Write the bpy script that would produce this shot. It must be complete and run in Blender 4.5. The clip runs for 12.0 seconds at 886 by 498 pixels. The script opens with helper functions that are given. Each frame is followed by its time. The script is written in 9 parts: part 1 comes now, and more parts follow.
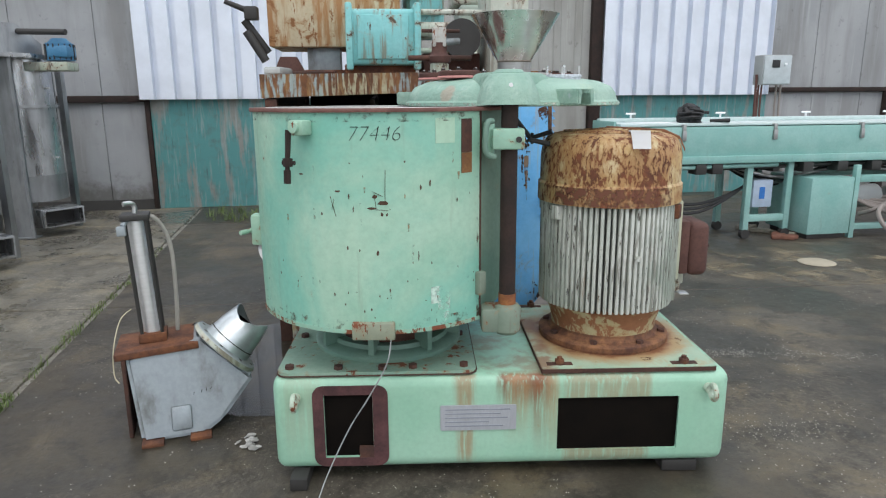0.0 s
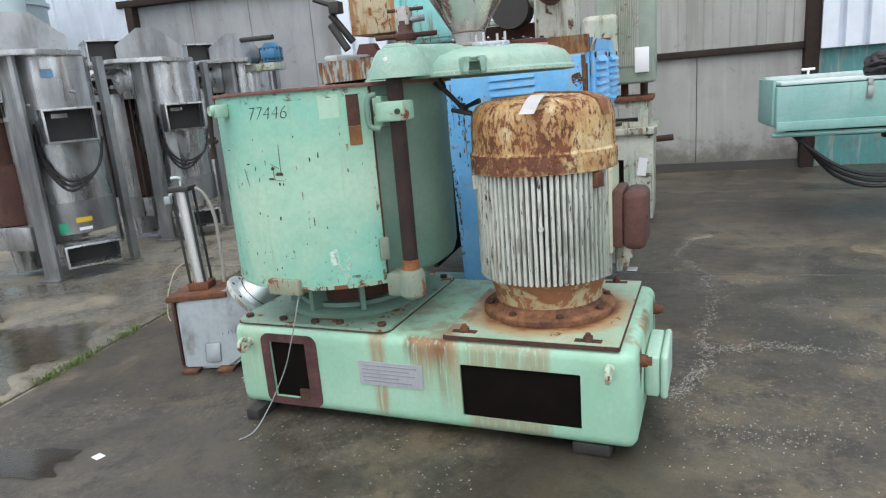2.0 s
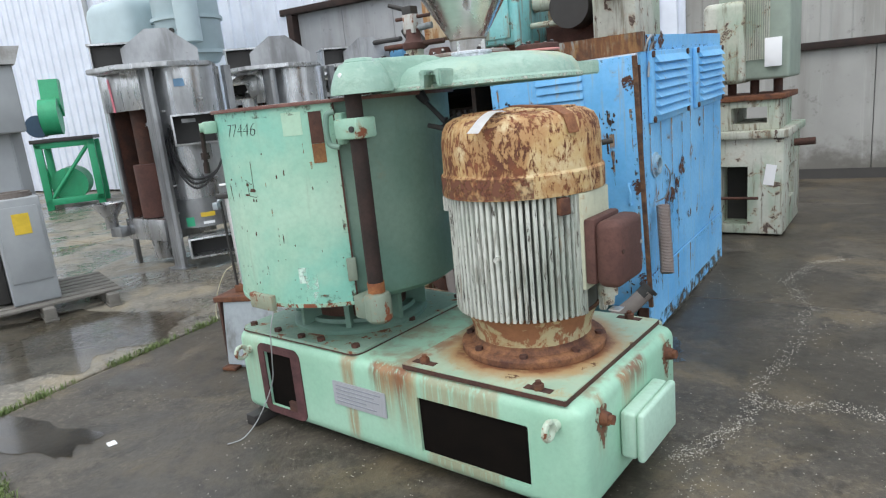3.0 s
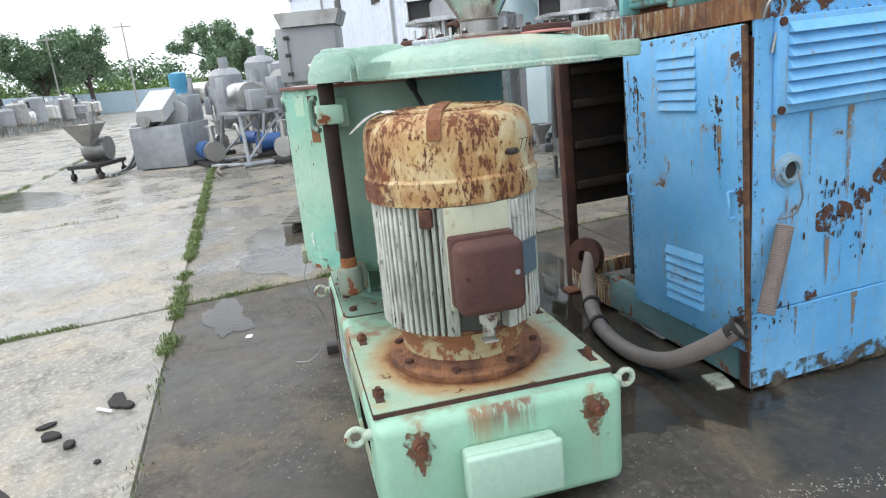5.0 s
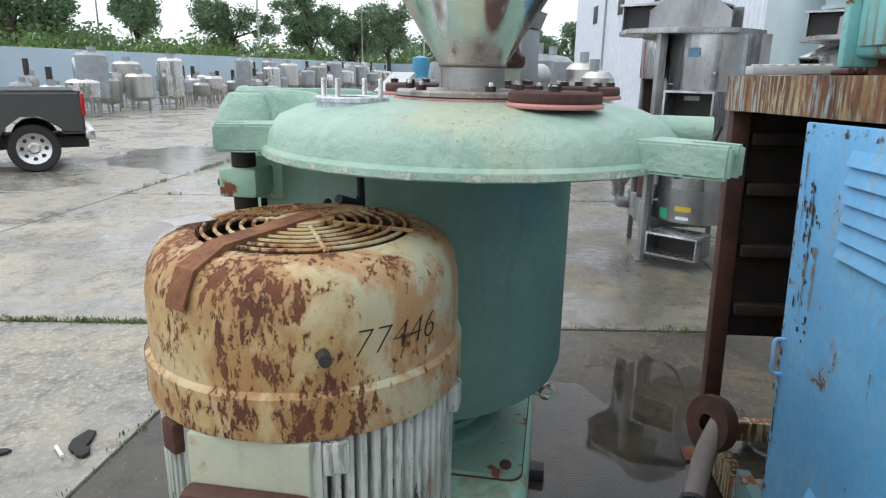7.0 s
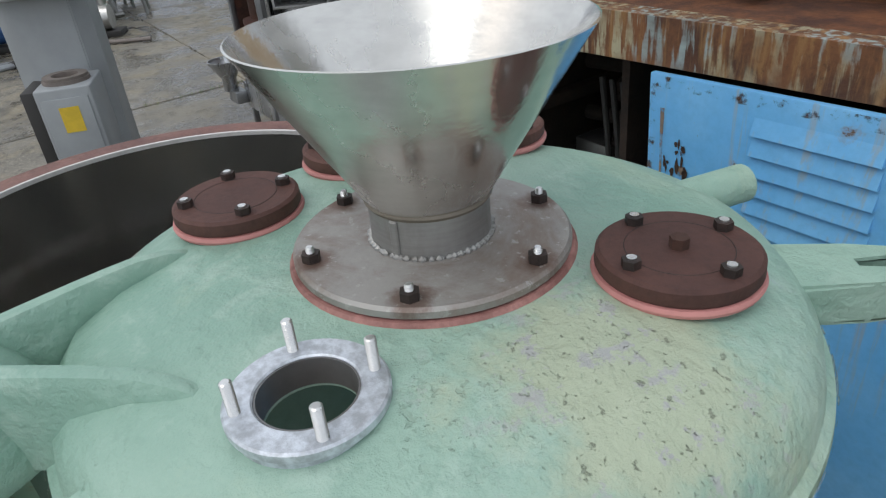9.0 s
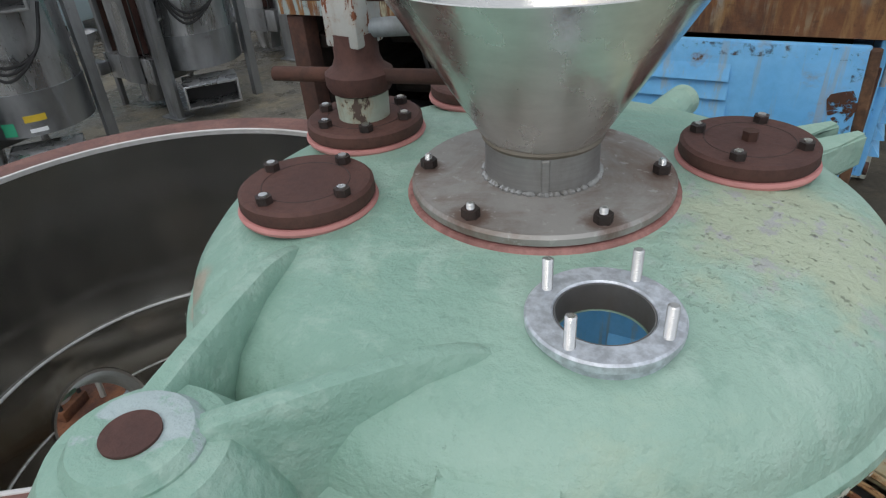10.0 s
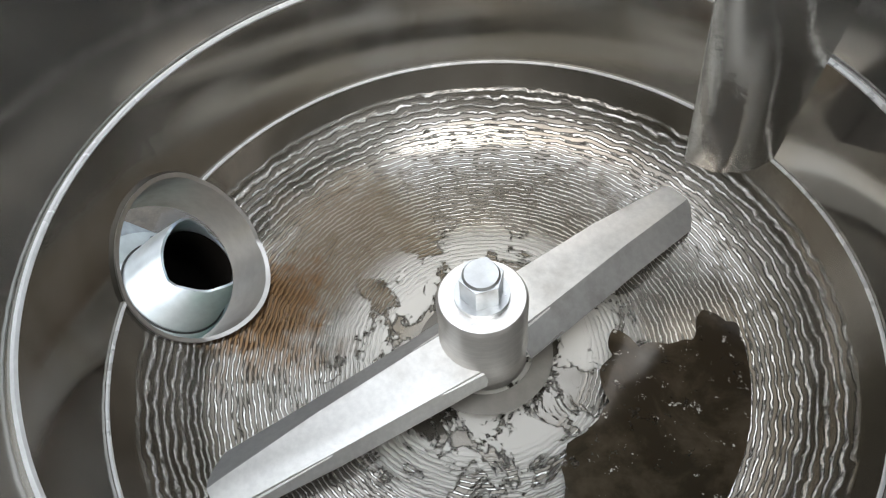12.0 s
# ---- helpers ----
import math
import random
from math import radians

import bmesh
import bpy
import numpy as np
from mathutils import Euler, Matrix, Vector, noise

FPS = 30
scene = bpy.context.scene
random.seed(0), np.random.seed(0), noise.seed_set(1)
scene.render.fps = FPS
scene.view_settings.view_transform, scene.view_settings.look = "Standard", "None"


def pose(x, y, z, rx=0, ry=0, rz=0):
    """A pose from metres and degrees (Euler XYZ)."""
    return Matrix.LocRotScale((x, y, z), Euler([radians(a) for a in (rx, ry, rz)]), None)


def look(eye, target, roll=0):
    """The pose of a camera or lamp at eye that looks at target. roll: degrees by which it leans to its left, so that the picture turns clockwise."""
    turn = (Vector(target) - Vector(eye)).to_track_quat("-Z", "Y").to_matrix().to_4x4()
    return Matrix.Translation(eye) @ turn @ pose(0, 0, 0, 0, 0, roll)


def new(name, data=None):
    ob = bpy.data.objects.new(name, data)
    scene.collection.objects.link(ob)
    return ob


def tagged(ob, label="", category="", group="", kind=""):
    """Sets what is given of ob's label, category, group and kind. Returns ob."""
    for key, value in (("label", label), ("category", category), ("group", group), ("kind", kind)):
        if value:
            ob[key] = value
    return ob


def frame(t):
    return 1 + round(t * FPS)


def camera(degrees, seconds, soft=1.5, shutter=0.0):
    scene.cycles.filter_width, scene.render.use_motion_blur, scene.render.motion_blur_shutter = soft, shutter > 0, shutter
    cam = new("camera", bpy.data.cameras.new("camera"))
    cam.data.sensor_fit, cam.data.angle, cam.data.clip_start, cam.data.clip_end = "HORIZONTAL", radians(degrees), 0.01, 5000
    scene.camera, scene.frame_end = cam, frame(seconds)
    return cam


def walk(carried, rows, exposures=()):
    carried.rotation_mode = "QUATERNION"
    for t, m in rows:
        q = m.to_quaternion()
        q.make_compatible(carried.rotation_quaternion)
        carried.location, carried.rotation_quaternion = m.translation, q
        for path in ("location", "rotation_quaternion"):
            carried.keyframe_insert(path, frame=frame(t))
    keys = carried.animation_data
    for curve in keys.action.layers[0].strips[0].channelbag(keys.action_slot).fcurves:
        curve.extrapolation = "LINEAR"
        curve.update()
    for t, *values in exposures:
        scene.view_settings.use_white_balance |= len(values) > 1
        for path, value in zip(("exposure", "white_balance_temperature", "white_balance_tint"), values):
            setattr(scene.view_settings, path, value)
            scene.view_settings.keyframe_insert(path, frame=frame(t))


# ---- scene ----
cam = camera(68.0, 12.0, soft=1.2)
PATH = [
    (0, (0.66, -2.591, 1.626), (0.714, -0.641, 1.183), -0.4),
    (0.5, (0.919, -2.613, 1.589), (0.929, -0.665, 1.136), -1.7),
    (1, (1.347, -2.635, 1.571), (1.147, -0.697, 1.119), -3.4),
    (1.5, (1.758, -2.566, 1.559), (1.269, -0.685, 1.089), -3.7),
    (2, (2.233, -2.469, 1.549), (1.476, -0.679, 1.075), -4.6),
    (2.5, (2.629, -2.218, 1.547), (1.651, -0.533, 1.092), -5.2),
    (3, (2.924, -1.835, 1.56), (1.697, -0.32, 1.112), -5.6),
    (3.2, (3.055, -1.68, 1.541), (1.727, -0.264, 1.061), -5.9),
    (4.8, (3.929, -0.321, 1.606), (2.083, 0.229, 1.07), -5.5),
    (5, (3.937, -0.154, 1.622), (2.056, 0.274, 1.093), -5.3),
    (5.5, (3.81, 0.289, 1.614), (1.879, 0.48, 1.127), -3.8),
    (6, (3.639, 0.708, 1.641), (1.695, 0.65, 1.171), -2.2),
    (6.5, (3.291, 0.948, 1.701), (1.373, 0.639, 1.226), -0.9),
    (6.7, (3.082, 0.969, 1.737), (1.179, 0.612, 1.238), -0.0),
    (8.3, (1.978, 0.573, 2.069), (0.171, 0.844, 1.254), 5.9),
    (8.5, (1.932, 0.504, 2.109), (0.167, 0.916, 1.264), 3.4),
    (9, (1.81, 0.382, 2.17), (0.277, 1.188, 1.17), -5.2),
    (9.5, (1.688, 0.17, 2.177), (0.546, 1.447, 1.145), -4.7),
    (10, (1.466, -0.055, 2.17), (0.515, 1.337, 1.094), -4.0),
    (10.2, (1.319, -0.086, 2.13), (0.39, 1.291, 1.018), -3.3),
    (10.5, (1.065, -0.087, 2.058), (0.12, 1.22, 0.876), -2.0),
    (11, (0.787, -0.091, 1.943), (0.074, 1.161, 0.556), 0.7),
    (11.3, (0.693, -0.08, 1.88), (0.044, 1.089, 0.393), -5.2),
    (11.5, (0.653, -0.062, 1.833), (0.053, 1.08, 0.305), -7.3),
    (11.7, (0.626, -0.035, 1.78), (0.11, 1.113, 0.225), -7.5),
    (12, (0.599, 0.014, 1.692), (0.168, 1.154, 0.105), -6.5),
]
walk(cam, [(t, look(eye, target, roll)) for t, eye, target, roll in PATH],
     [(0, 0.5), (1.5, 0.68), (3.0, 0.72), (5.0, 0.85), (6.5, 0.7), (8.3, 0.05), (9.5, 0.0), (10.0, -0.08), (10.5, 0.25), (11.0, 0.8), (12.0, 1.25)])

# ---- light ----
SUN_EL, SUN_ROT = radians(52), radians(200)
world = bpy.data.worlds.new("overcast_sky")
scene.world = world
world.use_nodes = True
wn, wl = world.node_tree.nodes, world.node_tree.links
sky = wn.new("ShaderNodeTexSky")
sky.sky_type, sky.sun_disc, sky.sun_elevation, sky.sun_rotation = "NISHITA", False, SUN_EL, SUN_ROT
sky.air_density, sky.dust_density, sky.ozone_density = 1.0, 6.0, 1.0
cloud = wn.new("ShaderNodeMix")
cloud.data_type = "RGBA"
cloud.inputs[0].default_value = 0.85
cloud.inputs[7].default_value = (8.4, 8.95, 9.7, 1)
wl.new(sky.outputs[0], cloud.inputs[6])
wl.new(cloud.outputs[2], wn["Background"].inputs[0])
wn["Background"].inputs[1].default_value = 0.115
sun = new("sun", bpy.data.lights.new("sun", "SUN"))
sun.data.energy, sun.data.angle, sun.data.color = 0.5, radians(30), (1.0, 0.98, 0.95)
sun.matrix_world = look((0, 0, 30), (-6, 17, 0))


# ---- small library ----
class Graph:
    """Short names for building a node material."""

    def __init__(self, name):
        self.mat = bpy.data.materials.new(name)
        self.mat.use_nodes = True
        self.nt = self.mat.node_tree
        self.bsdf = self.nt.nodes["Principled BSDF"]
        self.pos = self.nt.nodes.new("ShaderNodeNewGeometry").outputs["Position"]

    def put(self, socket, value):
        if isinstance(value, bpy.types.NodeSocket):
            self.nt.links.new(value, socket)
        elif isinstance(value, (tuple, list)):
            socket.default_value = (*value, 1) if len(value) == 3 and len(socket.default_value) == 4 else value
        else:
            socket.default_value = value

    def scaled(self, sx, sy, sz, rz=0.0):
        n = self.nt.nodes.new("ShaderNodeMapping")
        self.put(n.inputs[0], self.pos)
        n.inputs["Scale"].default_value = (sx, sy, sz)
        n.inputs["Rotation"].default_value = (0, 0, rz)
        return n.outputs[0]

    def noise(self, scale, detail=5.0, rough=0.55, vec=None, warp=0.0):
        n = self.nt.nodes.new("ShaderNodeTexNoise")
        self.put(n.inputs["Vector"], vec or self.pos)
        n.inputs["Scale"].default_value, n.inputs["Detail"].default_value = scale, detail
        n.inputs["Roughness"].default_value, n.inputs["Distortion"].default_value = rough, warp
        return n.outputs[0]

    def cells(self, scale, vec=None, feature="F1"):
        n = self.nt.nodes.new("ShaderNodeTexVoronoi")
        n.feature = feature
        self.put(n.inputs["Vector"], vec or self.pos)
        n.inputs["Scale"].default_value = scale
        return n.outputs["Distance"]

    def step(self, value, lo, hi, a=0.0, b=1.0):
        n = self.nt.nodes.new("ShaderNodeMapRange")
        n.interpolation_type = "SMOOTHSTEP"
        self.put(n.inputs[0], value)
        for k, v in zip((1, 2, 3, 4), (lo, hi, a, b)):
            n.inputs[k].default_value = v
        return n.outputs[0]

    def sum(self, op, a, b):
        n = self.nt.nodes.new("ShaderNodeMath")
        n.operation, n.use_clamp = op, False
        self.put(n.inputs[0], a)
        self.put(n.inputs[1], b)
        return n.outputs[0]

    def mix(self, fac, a, b, blend="MIX"):
        n = self.nt.nodes.new("ShaderNodeMix")
        n.data_type, n.blend_type = "RGBA", blend
        self.put(n.inputs[0], fac)
        self.put(n.inputs[6], a)
        self.put(n.inputs[7], b)
        return n.outputs[2]

    def axis(self, which):
        n = self.nt.nodes.new("ShaderNodeSeparateXYZ")
        self.put(n.inputs[0], self.pos)
        return n.outputs[which]

    def chance(self):
        return self.nt.nodes.new("ShaderNodeObjectInfo").outputs["Random"]

    def done(self, color, rough, metal=0.0, bump=None, depth=0.002, strength=1.0, spec=0.5):
        self.put(self.bsdf.inputs["Base Color"], color)
        self.put(self.bsdf.inputs["Roughness"], rough)
        self.put(self.bsdf.inputs["Metallic"], metal)
        self.put(self.bsdf.inputs["Specular IOR Level"], spec)
        if bump is not None:
            n = self.nt.nodes.new("ShaderNodeBump")
            n.inputs["Distance"].default_value, n.inputs["Strength"].default_value = depth, strength
            self.put(n.inputs["Height"], bump)
            self.nt.links.new(n.outputs[0], self.bsdf.inputs["Normal"])
        return self.mat


def paint(name, a, b, chip=0.66, chip_scale=7.0, streak=0.35, rough=0.45, rust=(0.13, 0.045, 0.022), dirt=(0.16, 0.11, 0.06), dirty=0.35, stretch=5.0, bump_depth=0.0015, mottle=None, run_at=(0.58, 0.78)):
    """Old machine paint: faded in clouds, chipped to rust, streaked downwards."""
    g = Graph(name)
    col = g.mix(g.step(g.noise(2.2, 6, 0.6), 0.35, 0.68), a, b)
    if mottle:
        col = g.mix(g.step(g.noise(1.1, 7, 0.6, g.scaled(1.3, 1.3, 0.8), 0.6), 0.43, 0.60, 0.0, 0.8), col, mottle)
    fine = g.noise(42, 4, 0.7)
    col = g.mix(g.step(fine, 0.3, 0.8, 0.0, 0.22), col, tuple(c * 0.55 for c in a))
    run = g.noise(3.2, 7, 0.62, g.scaled(stretch, stretch, 0.55))
    col = g.mix(g.step(run, *run_at, 0.0, dirty), col, dirt)
    spots = g.noise(chip_scale, 9, 0.68, warp=0.4)
    long = g.noise(chip_scale * 0.9, 8, 0.7, g.scaled(2.2, 2.2, 0.7))
    halo = g.step(spots, chip - 0.07, chip + 0.03, 0.0, streak)
    col = g.mix(halo, col, (0.34, 0.16, 0.055))
    worn = g.sum("MAXIMUM", g.step(spots, chip, chip + 0.018), g.step(long, chip + 0.02, chip + 0.035))
    rustcol = g.mix(g.noise(30, 5, 0.7), rust, tuple(min(1, c * 2.1) for c in rust))
    col = g.mix(worn, col, rustcol)
    r = g.mix(worn, (rough + 0.0,) * 3, (0.88,) * 3)
    r = g.mix(g.step(fine, 0.3, 0.7, 0.0, 0.35), r, (0.75,) * 3)
    h = g.sum("SUBTRACT", g.sum("MULTIPLY", g.noise(60, 4, 0.6), 0.35), worn)
    return g.done(col, r, 0.0, h, bump_depth, 0.8)


def rusty(name, a=(0.075, 0.032, 0.022), b=(0.22, 0.085, 0.035), scale=9.0, rough=0.85, flakes=None):
    g = Graph(name)
    col = g.mix(g.step(g.noise(scale, 8, 0.65), 0.32, 0.7), a, b)
    col = g.mix(g.step(g.noise(70, 4, 0.7), 0.4, 0.75, 0.0, 0.45), col, tuple(c * 0.5 for c in a))
    h = g.noise(90, 5, 0.7)
    if flakes:
        on = g.step(g.noise(scale * 0.55, 8, 0.66, g.scaled(1.5, 1.5, 0.75), 0.5), 0.5, 0.535)
        col = g.mix(on, col, g.mix(g.noise(5, 5), flakes, tuple(c * 0.7 for c in flakes)))
        h = g.sum("ADD", g.sum("MULTIPLY", h, 0.4), on)
    return g.done(col, rough, 0.0, h, 0.002, 0.8)


def steel(name, col=(0.62, 0.61, 0.59), rough=0.3, stain=0.35, brush=None, dirt=(0.2, 0.17, 0.13), metal=0.95):
    g = Graph(name)
    v = g.scaled(*(brush or (1, 1, 14)))
    line = g.noise(18, 5, 0.6, v)
    c = g.mix(g.step(line, 0.3, 0.7, 0.0, 0.25), col, tuple(x * 0.6 for x in col))
    blot = g.noise(3.5, 7, 0.62, g.scaled(1.6, 1.6, 0.8))
    c = g.mix(g.step(blot, 0.48, 0.75, 0.0, stain), c, dirt)
    r = g.mix(g.step(blot, 0.42, 0.7), (rough,) * 3, (min(0.9, rough + 0.25),) * 3)
    return g.done(c, r, metal, g.sum("ADD", line, g.noise(120, 3)), 0.0005, 0.5)


def plain(name, col, rough=0.5, metal=0.0, vary=0.25, scale=14.0, bump_depth=0.0008):
    g = Graph(name)
    c = g.mix(g.step(g.noise(scale, 6, 0.6), 0.3, 0.7, 0.0, vary), col, tuple(x * 0.45 for x in col))
    return g.done(c, rough, metal, g.noise(scale * 6, 4, 0.6), bump_depth, 0.6)


def put_mesh(name, bm, mat=None, smooth=35.0):
    me = bpy.data.meshes.new(name)
    bmesh.ops.recalc_face_normals(bm, faces=bm.faces)
    bm.to_mesh(me)
    bm.free()
    if smooth:
        me.shade_smooth()
        me.set_sharp_from_angle(angle=radians(smooth))
    if mat:
        me.materials.append(mat)
    return me


def thing(name, label, category, at=None, group="", kind=""):
    ob = new(name)
    ob.empty_display_size = 0.1
    ob.matrix_world = at or Matrix()
    return tagged(ob, label, category, group, kind)


def part(name, bm, mat, parent, label="", smooth=35.0):
    ob = new(name, put_mesh(name, bm, mat, smooth))
    ob.parent = parent
    return tagged(ob, label)


def again(ob, m, parent=None):
    """One more object on the same mesh, moved by m within its parent."""
    o = new(ob.name.split(".")[0], ob.data)
    o.parent = parent or ob.parent
    o.matrix_local = m
    return o


def solo(name, bm, mat, label, category, kind="", group="", at=None, smooth=35.0):
    ob = new(name, put_mesh(name, bm, mat, smooth))
    if at:
        ob.matrix_world = at
    return tagged(ob, label, category, group, kind)


def B():
    return bmesh.new()


def box(bm, x0, y0, z0, x1, y1, z1, bevel=0.0, seg=2, m=None):
    t = Matrix.LocRotScale(((x0 + x1) / 2, (y0 + y1) / 2, (z0 + z1) / 2), None, (x1 - x0, y1 - y0, z1 - z0))
    r = bmesh.ops.create_cube(bm, size=1.0, matrix=(m or Matrix()) @ t)
    if bevel:
        es = list({e for v in r["verts"] for e in v.link_edges})
        bmesh.ops.bevel(bm, geom=es, offset=bevel, segments=seg, affect="EDGES", profile=0.5)
    return bm


def rod(bm, p0, p1, r0, r1=None, seg=20, caps=True):
    p0, p1 = Vector(p0), Vector(p1)
    d = p1 - p0
    m = Matrix.Translation((p0 + p1) / 2) @ d.to_track_quat("Z", "Y").to_matrix().to_4x4()
    bmesh.ops.create_cone(bm, cap_ends=caps, segments=seg, radius1=r0, radius2=r0 if r1 is None else r1, depth=d.length, matrix=m)
    return bm


def lathe(bm, profile, seg=64, a0=0.0, a1=360.0, at=(0, 0, 0), m=None):
    """Turn (radius, z) pairs round a vertical axis."""
    whole = abs(a1 - a0) >= 360
    n = seg if whole else seg + 1
    base = (m or Matrix()) @ Matrix.Translation(at)
    cols = []
    for i in range(n):
        a = radians(a0 + (a1 - a0) * i / seg)
        cols.append([bm.verts.new(base @ Vector((r * math.cos(a), r * math.sin(a), z))) for r, z in profile])
    for i in range(seg):
        p, q = cols[i], cols[(i + 1) % n]
        for k in range(len(profile) - 1):
            vs = [p[k], q[k], q[k + 1], p[k + 1]]
            if profile[k][0] < 1e-6:
                vs = [p[k], q[k + 1], p[k + 1]]
            elif profile[k + 1][0] < 1e-6:
                vs = [p[k], q[k], p[k + 1]]
            bm.faces.new(vs)
    bmesh.ops.remove_doubles(bm, verts=bm.verts, dist=1e-6)
    return bm


def tube(bm, pts, r, seg=10, steps=8):
    """A round tube along a smooth line through pts."""
    P = [Vector(p) for p in pts]
    line = []
    for i in range(len(P) - 1):
        a, b, c, d = P[max(i - 1, 0)], P[i], P[i + 1], P[min(i + 2, len(P) - 1)]
        for k in range(steps):
            t = k / steps
            line.append(0.5 * (2 * b + (c - a) * t + (2 * a - 5 * b + 4 * c - d) * t * t + (3 * b - a - 3 * c + d) * t ** 3))
    line.append(P[-1])
    rings, n0 = [], None
    for i, p in enumerate(line):
        d = (line[min(i + 1, len(line) - 1)] - line[max(i - 1, 0)]).normalized()
        n0 = (n0 - d * n0.dot(d)).normalized() if n0 else d.orthogonal().normalized()
        s = d.cross(n0)
        rings.append([bm.verts.new(p + r * (math.cos(a) * n0 + math.sin(a) * s)) for a in [2 * math.pi * k / seg for k in range(seg)]])
    for p, q in zip(rings, rings[1:]):
        for k in range(seg):
            bm.faces.new((p[k], p[(k + 1) % seg], q[(k + 1) % seg], q[k]))
    bm.faces.new(rings[0][::-1]), bm.faces.new(rings[-1])
    return bm


def prism(bm, outline, z0, z1, m=None):
    """A flat outline of (x, y) pairs, raised from z0 to z1."""
    m = m or Matrix()
    lo = [bm.verts.new(m @ Vector((x, y, z0))) for x, y in outline]
    hi = [bm.verts.new(m @ Vector((x, y, z1))) for x, y in outline]
    bm.faces.new(lo[::-1]), bm.faces.new(hi)
    n = len(lo)
    for i in range(n):
        bm.faces.new((lo[i], lo[(i + 1) % n], hi[(i + 1) % n], hi[i]))
    return bm


def ringed(bm, at, R, r, seg=24, sides=8, m=None):
    """A torus lying flat, or turned by m."""
    m = Matrix.Translation(at) @ (m or Matrix())
    rows = []
    for i in range(seg):
        a = 2 * math.pi * i / seg
        rows.append([bm.verts.new(m @ Vector(((R + r * math.cos(b)) * math.cos(a), (R + r * math.cos(b)) * math.sin(a), r * math.sin(b)))) for b in [2 * math.pi * k / sides for k in range(sides)]])
    for i in range(seg):
        p, q = rows[i], rows[(i + 1) % seg]
        for k in range(sides):
            bm.faces.new((p[k], p[(k + 1) % sides], q[(k + 1) % sides], q[k]))
    return bm


def cut(ob, *cutters):
    """Take solid shapes out of a part, for good."""
    for bm in cutters:
        c = new("cutter", put_mesh("cutter", bm))
        md = ob.modifiers.new("cut", "BOOLEAN")
        md.operation, md.object, md.solver = "DIFFERENCE", c, "EXACT"
        bpy.context.view_layer.update()
        c.matrix_world = ob.matrix_world
        bpy.context.view_layer.update()
        me = bpy.data.meshes.new_from_object(ob.evaluated_get(bpy.context.evaluated_depsgraph_get()))
        ob.modifiers.clear()
        ob.data = me
        bpy.data.objects.remove(c)
    me.shade_smooth()
    me.set_sharp_from_angle(angle=radians(35))
    return ob


def hexbolt(bm, x, y, z, r=0.014, h=0.012, stud=0.0, sr=0.007):
    rod(bm, (x, y, z), (x, y, z + h), r, seg=6)
    if stud:
        rod(bm, (x, y, z + h * 0.9), (x, y, z + h + stud), sr, seg=10)
    return bm


def letters(text, size):
    """Mesh data of a line of writing, lying in x and y."""
    cu = bpy.data.curves.new("writing", "FONT")
    cu.body, cu.size, cu.shear, cu.extrude = text, size, 0.22, 0.0006
    cu.offset = -0.030 * size
    ob = new("writing", cu)
    bpy.context.view_layer.update()
    me = bpy.data.meshes.new_from_object(ob.evaluated_get(bpy.context.evaluated_depsgraph_get()))
    bpy.data.objects.remove(ob)
    return me


def round_writing(text, size, ax, ay, R, angle, z, mat, parent):
    """Writing bent round an upright drum."""
    me = letters(text, size)
    w = max(v.co.x for v in me.vertices)
    for v in me.vertices:
        a = radians(angle) + (v.co.x - w / 2) / R
        rr = R + 0.001 + v.co.z
        v.co = (ax + rr * math.cos(a), ay + rr * math.sin(a), z + v.co.y)
    me.materials.append(mat)
    ob = new("inventory_number", me)
    ob.parent = parent
    return tagged(ob, "handwritten black inventory number " + text)


# ---- materials ----
SCRAPE = (1.44, 0.76, 1.70)     # worn, yellowed part of the lid


